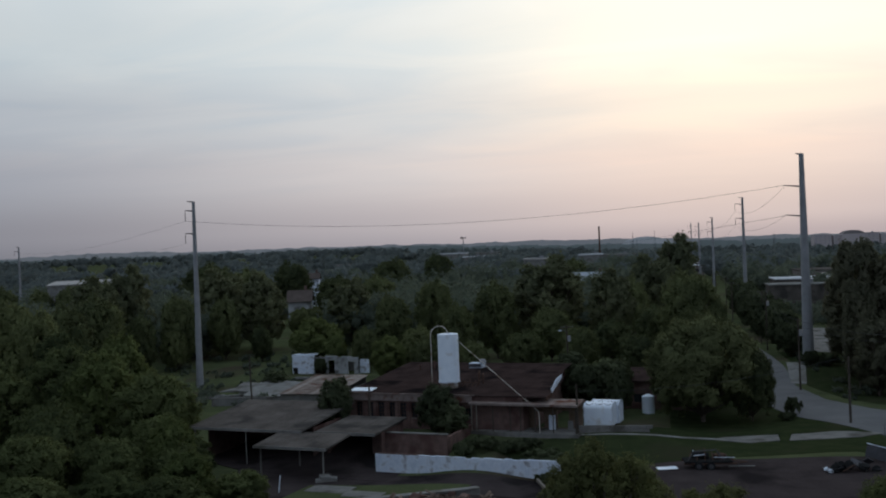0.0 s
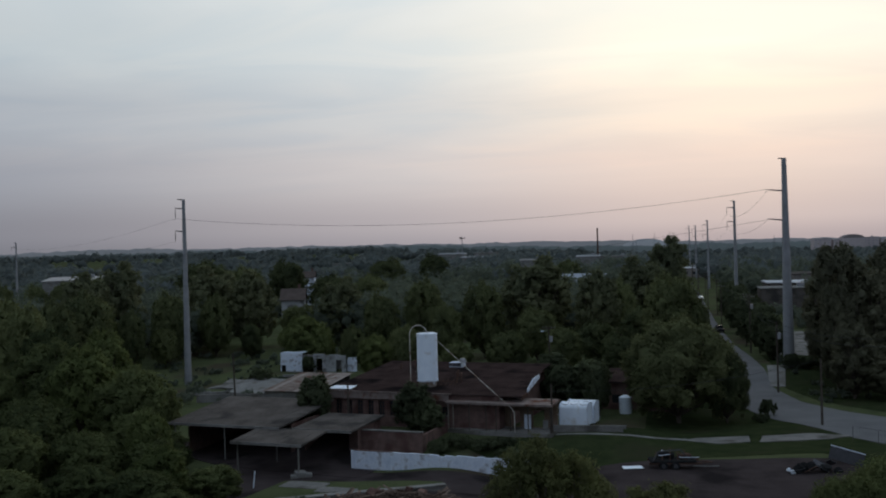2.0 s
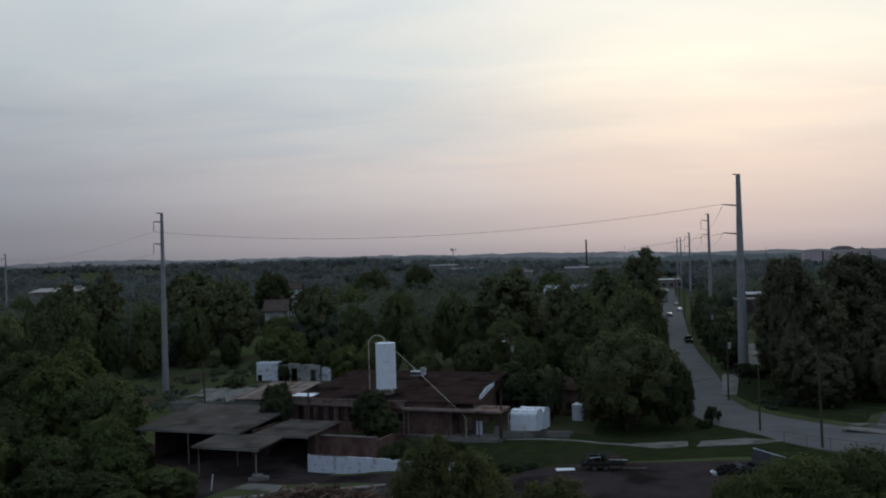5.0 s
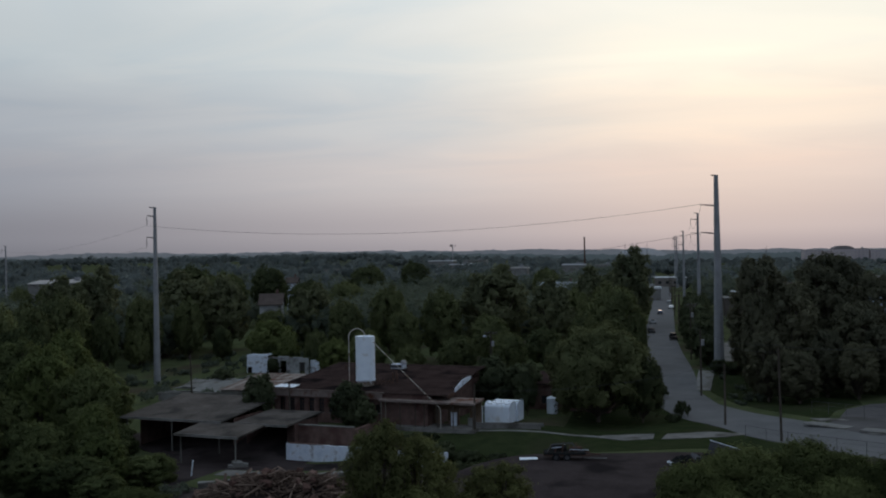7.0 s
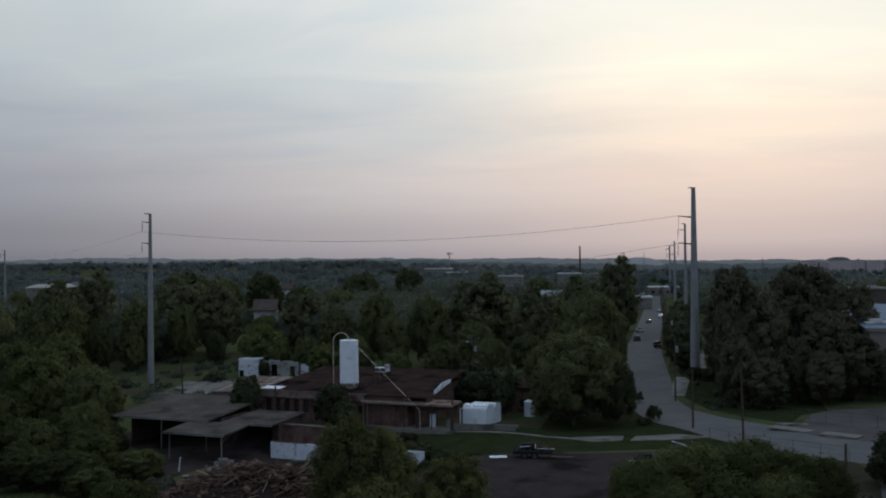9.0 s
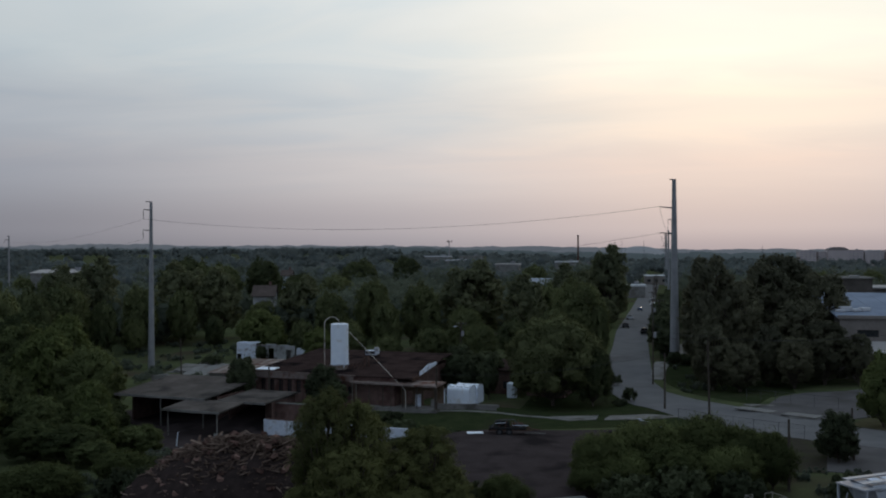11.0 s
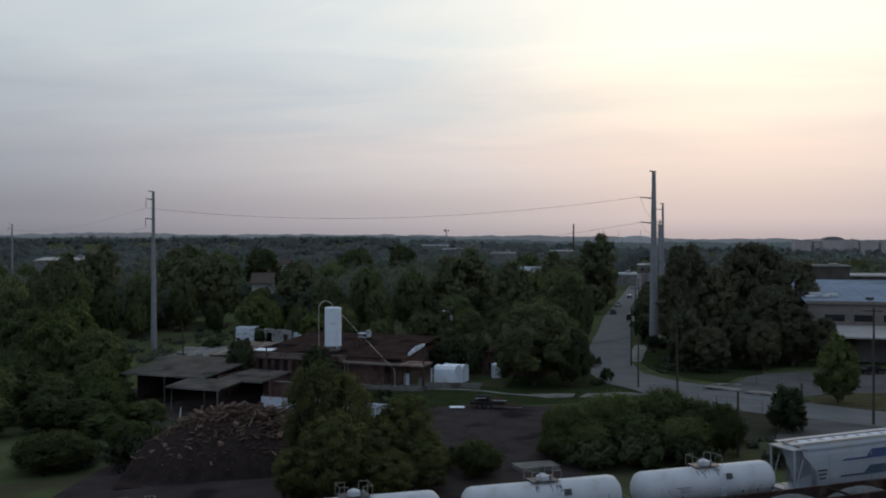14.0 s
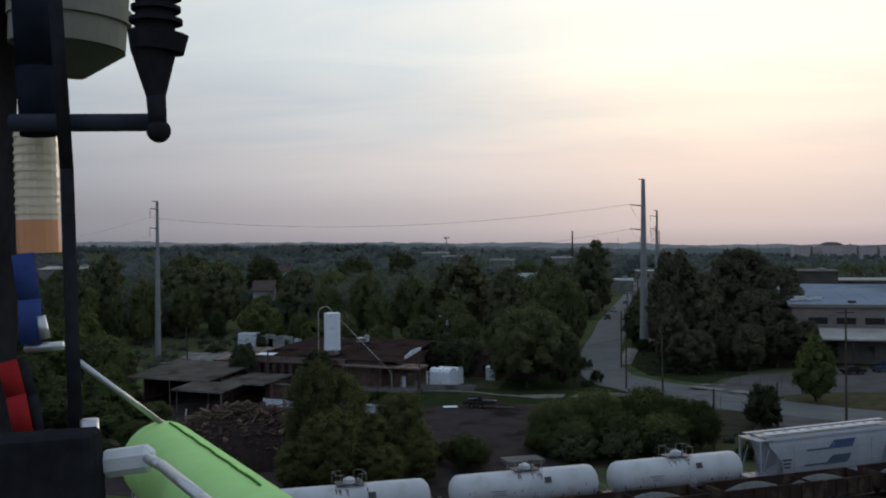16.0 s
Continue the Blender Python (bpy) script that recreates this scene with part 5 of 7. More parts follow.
BUSHES = [(28.4, 79, 6.6, 7.8), (34.0, 80, 6.9, 7.4), (37.8, 79, 6.0, 5.4), (40.5, 76.5, 6.0, 4.6), (31, 75.5, 5.0, 8), (36, 75.5, 4.6, 7), (26, 73.5, 4.3, 6), (22.6, 73, 3.5, 4.2), (15.0, 64.5, 3.9, 4.9), (26, 70, 2.4, 5), (31, 70.5, 3.0, 6), (36.5, 71, 2.6, 5),
          (28.6, 141.0, 2.0, 2.2), (27, 136.5, 1.0, 2.5), (25.5, 158, 2.0, 4), (47, 72, 2.2, 4.5), (54, 76, 1.6, 4), (-22, 66, 3.0, 6), (-28, 76, 3.5, 7), (-32, 66, 4.5, 9), (11, 67, 2.0, 4), (-13, 119, 1.4, 4), (-9, 117.5, 1.2, 4), (-5, 115.5, 1.3, 5), (-1, 114, 1.1, 4), (-15, 117, 1.6, 3), (-7, 119.5, 0.9, 3), (3, 113, 0.8, 3), (-1.8, 109.0, 1.3, 3.5), (0.8, 107.6, 1.2, 3.2), (-4.5, 110.0, 0.9, 3.0)]
tuft = make_tree("bush", 14, 2.0, 4.0, 0.0, 10, 5000, 0.12, LEAF_SHADE, "low green bush in rank growth", "bush", False, uneven=1.5, slim=0.45, core=0.5)
first(tuft, 49.6, 90.4, 2.4, 4.6, 2.0, 4.0)
for i, (x, y, h, w) in enumerate(BUSHES):
    if h > 3.0:
        tagged(place(bush, x, y, h, w, i, 6, 6), "leafy green bush among rank growth", group="bushes")
    else:
        tagged(place(tuft, x, y, h, w, i, 2, 4), "low green bush in rank growth", group="bushes")
olive = make_tree("tree", 5, 12.5, 6.4, 0.3, 34, 34000, 0.125, LEAF_OLIVE, "feathery olive-green tree on the yard's edge", narrow=0.8, uneven=1.5, slim=0.35, core=0.48, fluff=1.6)
first(olive, 0.8, 55, 12.9, 5.8, 12.5, 6.4)
for i, (x, y, h, w) in enumerate(((3.7, 56.5, 11.4, 6.0), (8.6, 60, 8.8, 6.8), (3.2, 53, 8.4, 7.4), (6.4, 57, 7.0, 5.5), (10.6, 58.5, 5.4, 5.2), (0.0, 52, 5.2, 5.0), (8, 54, 4.6, 6))):
    tagged(place(olive, x, y, h, w, i + 3, 12.5, 6.4), "bushy olive-green tree at the yard's edge")
# trees by the works
wt = make_tree("tree", 6, 6.0, 4.6, 0.2, 14, 6500, 0.16, LEAF_SHADE, "small dark tree against the brick front", uneven=1.4)
first(wt, -34.4, 129.0, 7.6, 5.4, 6, 4.6)
for i, (x, y, h, w) in enumerate(((5.0, 141.5, 6.0, 3.0), (-19.6, 125.6, 5.4, 5.0), (-17.4, 124.6, 3.6, 4.0), (-0.8, 147, 5.6, 6), (3.5, 149, 6.0, 6.5), (-2.5, 160, 6.0, 6), (-61, 182, 3.6, 5), (-60.2, 211.8, 3.0, 3.0), (41.5, 176, 1.9, 3.4), (38.4, 176, 2.2, 2.8), (37.8, 190, 5, 5), (38.4, 199, 7, 6), (39.4, 211, 8, 7), (40.4, 226, 8, 7.5), (41.4, 243, 8.5, 8), (42.6, 258, 8, 8), (44, 276, 8, 8), (46, 298, 8.5, 9), (48.5, 322, 8, 9), (51.5, 352, 8, 9), (49.4, 88, 4.6, 3.8))):
    tagged(place(wt, x, y, h, w, i, 6, 4.6), "small dark leafy tree in rough growth")
# the thicket on the west edge
mass = make_tree("tree", 7, 16, 13, 0.2, 26, 22000, 0.25, LEAF_THICKET, "dense green tree in the thicket west of the yard", uneven=1.4)
first(mass, -57, 120.5, 12.6, 11, 16, 13)
light = make_tree("tree", 8, 13, 10, 0.2, 22, 15000, 0.23, LEAF_LIGHT, "yellow-green tree in the thicket", uneven=1.4)
first(light, -66, 124, 14.6, 10, 13, 10)
for i, (x, y, h, w) in enumerate(((-40, 86, 6.5, 9), (-36, 96, 5.5, 8), (-44, 99, 8.0, 9), (-48, 109, 8.0, 9), (-51, 97, 10.0, 10), (-58, 92, 11, 11), (-53, 113, 10, 9), (-64, 108, 13, 11), (-60, 101, 12, 10), (-72, 128, 15, 12), (-80, 138, 18, 13), (-88, 152, 20, 14), (-74, 150, 13, 10), (-46, 88, 7, 9), (-52, 82, 8, 10), (-36, 84, 4.0, 7), (-80, 120, 17, 13))):
    tagged(place(mass, x, y, h, w, i, 16, 13), "dense dark green tree in the thicket")
for i, (x, y, h, w) in enumerate(((-70, 137, 14, 9), (-47, 104, 8, 6), (-63.5, 220, 11.0, 13), (-58.5, 216, 7.5, 7), (-42, 200, 8, 8), (-40, 92, 6, 6))):
    tagged(place(light, x, y, h, w, i, 13, 10), "yellow-green tree among darker ones")
# tall trees beside the street and behind the works
street = make_tree("tree", 9, 25, 15, 1.0, 26, 12000, 0.45, LEAF_EDGE, "tall dark tree beside the street", narrow=1.0, uneven=1.3)
first(street, 26.9, 307, 25.4, 14.8, 25, 15)
for i, (x, y, h, w) in enumerate(((30.5, 330, 12, 8), (26.0, 286, 9, 8), (16.0, 256, 19.7, 14.5), (4.9, 223.6, 18.0, 11), (-9.5, 233.3, 21.5, 18), (-123.2, 246, 24.0, 14), (-88.5, 254, 21.0, 13.5), (-101.6, 258, 22.1, 18), (-126, 232, 22, 14), (-65.4, 262, 18.0, 13))):
    tagged(place(street, x, y, h, w, i, 25, 15), "tall dark tree at the edge of the wood")
dome = make_tree("tree", 10, 18, 17, 0.3, 24, 12000, 0.38, LEAF_MID, "round domed green tree in the wood behind the works", uneven=0.8)
first(dome, 19.4, 188.3, 17.6, 12.4, 18, 17)
MIDWOOD = [(-91.6, 300, 8.6, 12.6), (23.8, 184, 12.6, 6.2), (-20.9, 221, 18.2, 14.2), (-1.7, 185, 9.6, 10), (-22.7, 188, 7.4, 9), (-12.8, 190, 8.8, 12), (-38.9, 244, 18.9, 15), (-28.5, 214, 14.1, 11), (-46.8, 228, 17.0, 13), (-50.6, 215, 10.5, 9), (-76.5, 262, 11.6, 9), (-93.8, 240, 16.9, 12), (-82.5, 236, 9.5, 8), (-100.1, 226, 18.8, 14), (-104.3, 214, 15.5, 10), (-99.5, 222, 10.9, 9),
           (5, 198, 9, 12), (9, 178, 8, 10), (-33, 196, 8.5, 10), (-38, 212, 10, 11), (10, 240, 16, 14), (-108, 200, 21, 16), (-114, 214, 19, 15), (-104, 180, 20, 16), (-98, 160, 19, 14), (23.2, 172, 6, 5), (23.8, 222, 13, 7), (-122, 190, 20, 16), (-115, 165, 20, 15), (-104, 140, 19, 15), (14, 205, 11, 12), (-8, 208, 12, 13)]
for i, (x, y, h, w) in enumerate(MIDWOOD):
    tagged(place(dome, x, y, h, w, i + 2, 18, 17), "round green tree in the wood behind the works")
for i, (x, y, h, w) in enumerate(((-206, 318, 19, 14), (-197, 325, 18, 13), (-188, 328, 18.5, 14), (-176, 331, 20.5, 13), (-168, 330, 19, 15), (-216, 326, 21, 14))):
    tagged(place(dome, x, y, h, w, i, 18, 17), "round green tree before the pale warehouse")
for i, (x, y, h, w) in enumerate(((-171, 420, 24.5, 36), (-126, 400, 23.5, 24), (-138, 380, 21.5, 26), (-89, 430, 22.0, 28), (-94, 352, 17.5, 22), (-73, 332, 17.0, 20), (-74, 470, 22.5, 22), (-9, 480, 17.0, 20), (121, 430, 15, 14), (134, 440, 14.4, 17), (143, 430, 15.8, 15), (156, 430, 15, 19), (172, 436, 15.5, 18), (102, 380, 13, 14))):
    tagged(place(dome, x, y, h, w, i + 4, 18, 17), "tall round tree above the farther wood")


def woods(name, seed, total, near, far, leaf_n, leaf_size, tufts, lobe_n, core, material, label):
    """Woods between two distances, as many crowns of uneven size in one mesh."""
    rng = np.random.default_rng(seed)
    quads, soft, hv, hf, hn, base = [], [], [], [], [], 0
    n = 0
    while n < total:
        d = near * (far / near) ** (rng.random() ** 1.1)
        az = radians(rng.uniform(-40, 24))
        x, y = d * math.sin(az) + 10, d * math.cos(az)
        cx = 34.5 + (y - 272) * 0.062
        if -14 < x - cx < 17 and y < 950:
            continue
        if any(abs(x - a) < w and -10 < y - b < dd for a, b, w, dd in CLEAR):
            continue
        n += 1
        size = rng.uniform(0.65, 1.35) * (1 + 0.35 * noise.noise(Vector((x / 60, y / 90, 3.3))))
        h, w = 12.0 * size ** 0.8, 17.0 * size * (1 + d / 2000)
        at = np.array([x, y, gz(x, y) - 1])
        k = 0.75 + 0.5 * size
        cs, rs = lobes(rng, w, 0.4, h, lobe_n, 1.0, 1.2)
        co, nrm = sprays(rng, cs, rs, int(leaf_n * k), leaf_size, tufts)
        quads.append(co + at), soft.append(nrm)
        v, f, vn = hull(rng, cs + at, rs * core, 0.95, ICO1)
        hv.append(v), hf.append(f + base), hn.append(vn)
        base += len(v)
    me = leaf_mesh(name, np.concatenate(quads), np.concatenate(soft), (np.concatenate(hv), np.concatenate(hf), np.concatenate(hn)))
    return setting(name, me, material, label, "woods", "stuff")


# ---- far buildings ----
PALE_BEIGE = mat("weathered_beige_roof", (0.30, 0.285, 0.27), (0.42, 0.40, 0.385), 0.08, 0.9, bump=0, stain=(0.24, 0.225, 0.21), stain_scale=0.06)
CLEAR = []


def far_block(label, x, y, w, d, h, rz=0.0, roof=None, wall=None, windows=0, z=None, name="warehouse", category="building", storeys=1, clear=True, glass=None, roof_t=0.5, unit_h=1.4):
    z = gz(x, y) - 0.3 if z is None else z
    t = thing(name, label, category, pose(x, y, z, 0, 0, rz))
    part("wall", box(bms(), w, d, h, 0, 0, 0), wall or TAN, t)
    part("roof", box(bms(), w + 0.8, d + 0.8, roof_t, 0, 0, h, bevel=0.1), roof or WHITE_ROOF, t)
    for s in range(storeys):
        for i in range(windows):
            wx = -w / 2 + w * (i + 0.5) / windows
            part("window", box(bms(), w / windows * 0.42, 0.2, h / storeys * 0.28, wx, -d / 2 - 0.02, h * (s + 0.38) / storeys), glass or GLASS_DARK, t)
    part("roof_unit", box(bms(), 2.5, 2, unit_h, w * 0.2, 0, h + roof_t, bevel=0.1), STEEL, t)
    if clear:
        CLEAR.append((x * (1 - 9 / y), y - 12, w * 0.5 + 3, d / 2 + 16))
    return t


def warehouse_blue():
    t = thing("warehouse", "long tan warehouse with a pale blue sheet roof", "building", pose(94, 172, -0.2, 0, 0, -6))
    part("wall", wall_with_openings(bms(), 62, 0.4, 0, 11.4, [(3 + 5.2 * i, 6.6 + 5.2 * i, 7.6, 8.9) for i in range(11)]), TAN, t).location = (-26, -12, 0)
    for i in range(11):
        part("window", box(bms(), 3.6, 0.1, 1.3, -26 + 4.8 + 5.2 * i, -11.85, 7.6), GLASS_DARK, t)
    part("side_wall", box(bms(), 0.4, 46, 11.4, -25.8, 11.2, 0), TAN, t)
    for i in range(31):
        part("roof_sheet", sloped(-26.6 + 2 * i, -24.63 + 2 * i, -12.6, 36, 11.4 - 0.02 * (i % 2), 13.7 - 0.02 * (i % 2), 0.3), BLUE_ROOF, t, "pale blue-grey roof sheet")
    part("canopy", sloped(-23, 30, -19.5, -12.2, 5.4, 6.9, 0.3), PALE_BEIGE, t, "pale long sloping canopy")
    for i in range(9):
        part("canopy_post", box(bms(), 0.2, 0.2, 5.2, -22 + 6.3 * i, -19.0, 0), STEEL_DARK, t)
    part("parapet", box(bms(), 62.8, 0.5, 0.6, 5, -12.4, 10.9), TAN, t)
    for i in range(6):
        part("loading_door", box(bms(), 3.2, 0.1, 3.2, -20 + 7.5 * i, -12.25, 0.2), CONCRETE_OLD if i % 2 else STEEL, t)
    for k, (u, v, w, h) in enumerate(((-25.2, -6.0, 1.6, 0.5), (-24.0, -4.4, 2.2, 0.9), (-22.2, -5.2, 1.4, 0.6), (-20.6, -4.0, 1.8, 0.7), (-14.5, -8.5, 0.9, 0.5))):
        part("roof_vent", box(bms(), w, 1.4, h, u, v, 11.42 + (v + 12.6) * 0.0473, rz=9 * k, bevel=0.1), WHITE_ROOF if k < 4 else STEEL_DARK, t)


warehouse_blue()
far_block("low dark building behind the blue roof", 92.5, 266, 11.5, 16, 16.4, -5, CONCRETE_OLD, ROOF_GREY, 0, unit_h=0.4)
far_block("long low tan-roofed hall behind the blue roof", 118, 292, 34, 20, 12.8, -5, PALE_BEIGE, ROOF_GREY, 0)
far_block("flat-roofed pale building beside the concrete lot", 84, 396, 27, 20, 7.4, -3, WHITE_ROOF, ROOF_GREY, 0)
far_block("brown-roofed hall behind the lot", 98, 425, 26, 24, 9.6, -3, ROOF_GREY, TAN, 4)
far_block("low pale open-fronted shed beside the lot", 72.5, 360, 20, 12, 6.9, -3, CONCRETE, ROOF_GREY, 0)
CLEAR.append((56, 225, 15, 45))
CLEAR.append((72, 300, 16, 90))
CLEAR.append((-82, 262, 7, 30))
CLEAR.append((-90, 300, 3, 30))
far_block("pale flat-roofed store at the street's end", 65.5, 668, 20, 24, 6.2, 0, WHITE_ROOF, TAN, 4)
far_block("pale low warehouse among the trees", -206, 372, 24, 76, 18.4, 28, PALE_BEIGE, CONCRETE, 6, clear=False)
far_block("low pale annex beside the warehouse", -185, 352, 8, 16, 17.4, 12, CONCRETE, CONCRETE, 3, clear=False)
def gable_house(label, x, y, w, d, wall_h, roof_h, rz, roof=None, wall=None):
    t = thing("house", label, "house", pose(x, y, gz(x, y) - 0.3, 0, 0, rz))
    bm = box(bms(), w, d, wall_h, 0, 0, 0)
    for sx in (-1, 1):
        vs = [bm.verts.new((sx * (w / 2 - k), sy * d / 2 * (1 - m), wall_h + m * roof_h)) for k in (0, 0.2) for sy, m in ((-1, 0), (1, 0), (0, 1))]
        for q in ((0, 1, 2), (5, 4, 3), (0, 3, 4, 1), (1, 4, 5, 2), (2, 5, 3, 0)):
            bm.faces.new([vs[i] for i in q])
    part("wall", bm, wall or WHITE_WORN, t)
    for sy in (-1, 1):
        p = part("roof", sloped(-w / 2 - 0.6, w / 2 + 0.6, 0, d / 2 + 0.7, roof_h + 0.15, -0.15, 0.25), roof or HOUSE_ROOF, t)
        p.location = (0, 0, wall_h)
        p.rotation_euler = (0, 0, 0 if sy > 0 else math.pi)
    part("chimney", box(bms(), 0.9, 0.9, 2.4, w * 0.25, 0.3, wall_h + roof_h - 0.8), BRICK, t)
    for i in range(3):
        for z in (1.0, 4.0):
            part("window", box(bms(), 1.1, 0.1, 1.5, -w * 0.3 + w * 0.3 * i, -d / 2 - 0.03, z), GLASS_DARK, t)
    CLEAR.append((x * (1 - 25 / y), y - 52, w * 0.5 + 8, d / 2 + 58))


HOUSE_ROOF = mat("brown_shingle_roof", (0.070, 0.056, 0.050), (0.11, 0.088, 0.078), 0.5, 0.9)
gable_house("white house with a brown shingle roof in the wood", -103.5, 338, 8.0, 9, 9.2, 3.6, 12, wall=FLAKING)
gable_house("small white gabled house beyond the wood", -131, 450, 5, 6, 13.6, 2.6, 10, HOUSE_ROOF, WHITE_WORN)
gable_house("long shed with a pale blue-grey roof in the wood", -0.5, 452, 19, 16, 7.4, 3.4, -8, PALE_SHEET, FLAKING)
for label, x, y, w, d, top, roof in (
        ("long white factory hall on the rise", -128, 905, 24, 20, 18.3, WHITE_ROOF), ("low white-roofed hall on the rise", -106, 880, 20, 16, 15.0, WHITE_ROOF),
        ("grey-roofed hall on the rise", -100, 935, 22, 16, 18.0, CONCRETE), ("bright flat-roofed warehouse beyond the wood", -34, 610, 15, 16, 14.9, PALE_BEIGE),
        ("white warehouse near the chimney", -1, 766, 18, 20, 14.6, WHITE_ROOF), ("tan warehouse near the chimney", 20, 770, 26, 22, 13.8, CONCRETE),
        ("low pale workshops beyond the wood", 40, 480, 14, 12, 6.0, WHITE_ROOF), ("long low shed among far trees", -200, 800, 26, 14, 13.0, CONCRETE)):
    far_block(label, x, y, w, d, top - gz(x, y) - 0.8, 0, roof, CONCRETE, 0, roof_t=1.0)
# haze over the towers is in these colours: glass lightened towards the wall
PALE = mat("far_pale_wall", (0.40, 0.345, 0.345), (0.48, 0.42, 0.415), 0.02, 0.9, bump=0)
HAZED_GLASS = mat("hazed_far_window", (0.25, 0.24, 0.26), (0.31, 0.30, 0.32), 0.1, 0.6, bump=0)
for i, (x, w, h) in enumerate(((331, 24, 25), (355, 18, 23.5), (398, 22, 26), (424, 26, 23.5), (456, 30, 25.5), (496, 42, 24.5), (552, 60, 25.5), (632, 60, 24))):
    far_block("tall pale apartment tower far off", x, 1500, w, 24, h, 0, PALE, PALE, int(w / 5), z=-4, name="apartment_building", category="apartment block", storeys=7, clear=False, glass=HAZED_GLASS)
t_ = thing("hall", "brown round-roofed hall among far apartment blocks", "building", pose(372, 1490, -4))
part("wall", box(bms(), 30, 24, 25.5, 0, 0, 0), PALE, t_)
bm_ = rod(bms(), (0, -11.5, 0), (0, 11.5, 0), 14.6, 14.6, 32)
bmesh.ops.scale(bm_, vec=(1, 1, 0.36), verts=bm_.verts[:])
bmesh.ops.translate(bm_, vec=(0, 0, 25.4), verts=bm_.verts[:])
part("roof", bm_, mat("far_brown_roof", (0.20, 0.175, 0.17), (0.25, 0.22, 0.215), 0.05, 0.9, bump=0), t_, "dark arched roof")
t_ = thing("chimney", "slim dark industrial chimney far off", "chimney", pose(6.4, 847, -2))
part("shaft", rod(bms(), (0, 0, 0), (0, 0, 38.6), 0.95, 0.62, 16), RUST, t_)
part("collar", rod(bms(), (0, 0, 37.8), (0, 0, 38.7), 0.78, 0.78, 16), STEEL_DARK, t_)
t_ = thing("cell_tower", "slim mast with a triangular antenna head", "mast", pose(-132, 1000, 12))
part("mast", rod(bms(), (0, 0, 0), (0, 0, 22), 0.7, 0.4, 10), STEEL, t_)
for k in range(3):
    a = radians(120 * k + 10)
    h_ = part("antenna_frame", rod(bms(), (0, 0, 20.5), (2.6 * math.cos(a), 2.6 * math.sin(a), 21), 0.15), STEEL_DARK, t_)
    for d in (-1.2, 0, 1.2):
        part("antenna", box(bms(), 0.5, 0.3, 2.6, 2.6 * math.cos(a) - d * math.sin(a), 2.6 * math.sin(a) + d * math.cos(a), 19.6), STEEL_DARK, h_)
for x, y, h in ((60, 1500, 38), (66, 1520, 30), (98, 1600, 40), (300, 1700, 30), (-620, 1900, 26), (-420, 1800, 25)):
    t_ = thing("lattice_mast", "thin distant lattice mast on the skyline", "mast", pose(x, y, -2), "skyline masts")
    bm = bms()
    for s in range(4):
        a = radians(45 + 90 * s)
        rod(bm, (2.2 * math.cos(a), 2.2 * math.sin(a), 0), (0.5 * math.cos(a), 0.5 * math.sin(a), h), 0.2, 0.14, 4)
    for k in range(6):
        box(bm, 3.0 * (1 - k / 8), 3.0 * (1 - k / 8), 0.25, 0, 0, h * k / 6)
    part("frame", bm, STEEL_DARK, t_)

# distance haze sits in the leaf colours, stronger for the far woods
woods("near_woods", 21, 430, 264, 640, 1700, 0.46, 16, 12, 0.66, LEAF_WOOD_HAZED, "dense dark green woods beyond the works")
woods("far_woods", 22, 1250, 520, 2300, 170, 1.05, 8, 7, 0.9, LEAF_FAR_HAZED, "hazy green woods stretching to the horizon")


def rough_growth():
    """Low tufts of weeds and brambles in the neglected corners."""
    rng = np.random.default_rng(77)
    quads, soft, hv, hf, hn, base = [], [], [], [], [], 0
    for x0, x1, y0, y1, n, s in ((-100, -58, 160, 250, 90, 1.5), (-58, -44, 142, 175, 22, 1.0), 
                                 (38, 46, 150, 196, 40, 0.9), (58, 82, 268, 330, 60, 3.0), (-34, -22, 64, 86, 30, 1.2), (44, 60, 70, 84, 24, 0.9)):
        for _ in range(n):
            x, y = rng.uniform(x0, x1), rng.uniform(y0, y1)
            if abs(x + 60) < 11 and abs(y - 214) < 6:
                continue
            w, h = s * rng.uniform(1.2, 3.2), s * rng.uniform(0.5, 1.3)
            at = np.array([x, y, gz(x, y) - 0.1])
            cs, rs = lobes(rng, w, 0.0, h, 5)
            co, nrm = sprays(rng, cs, rs, 300, 0.12 * (0.6 + s * 0.5), 10)
            quads.append(co + at), soft.append(nrm)
            v, f, vn = hull(rng, cs + at, rs * 0.5, 0.8, ICO1)
            hv.append(v), hf.append(f + base), hn.append(vn)
            base += len(v)
    me = leaf_mesh("rough_growth", np.concatenate(quads), np.concatenate(soft), (np.concatenate(hv), np.concatenate(hf), np.concatenate(hn)))
    setting("rough_growth", me, LEAF_WOOD_HAZED, "rank weeds and brambles in neglected corners", "weeds", "stuff")


rough_growth()


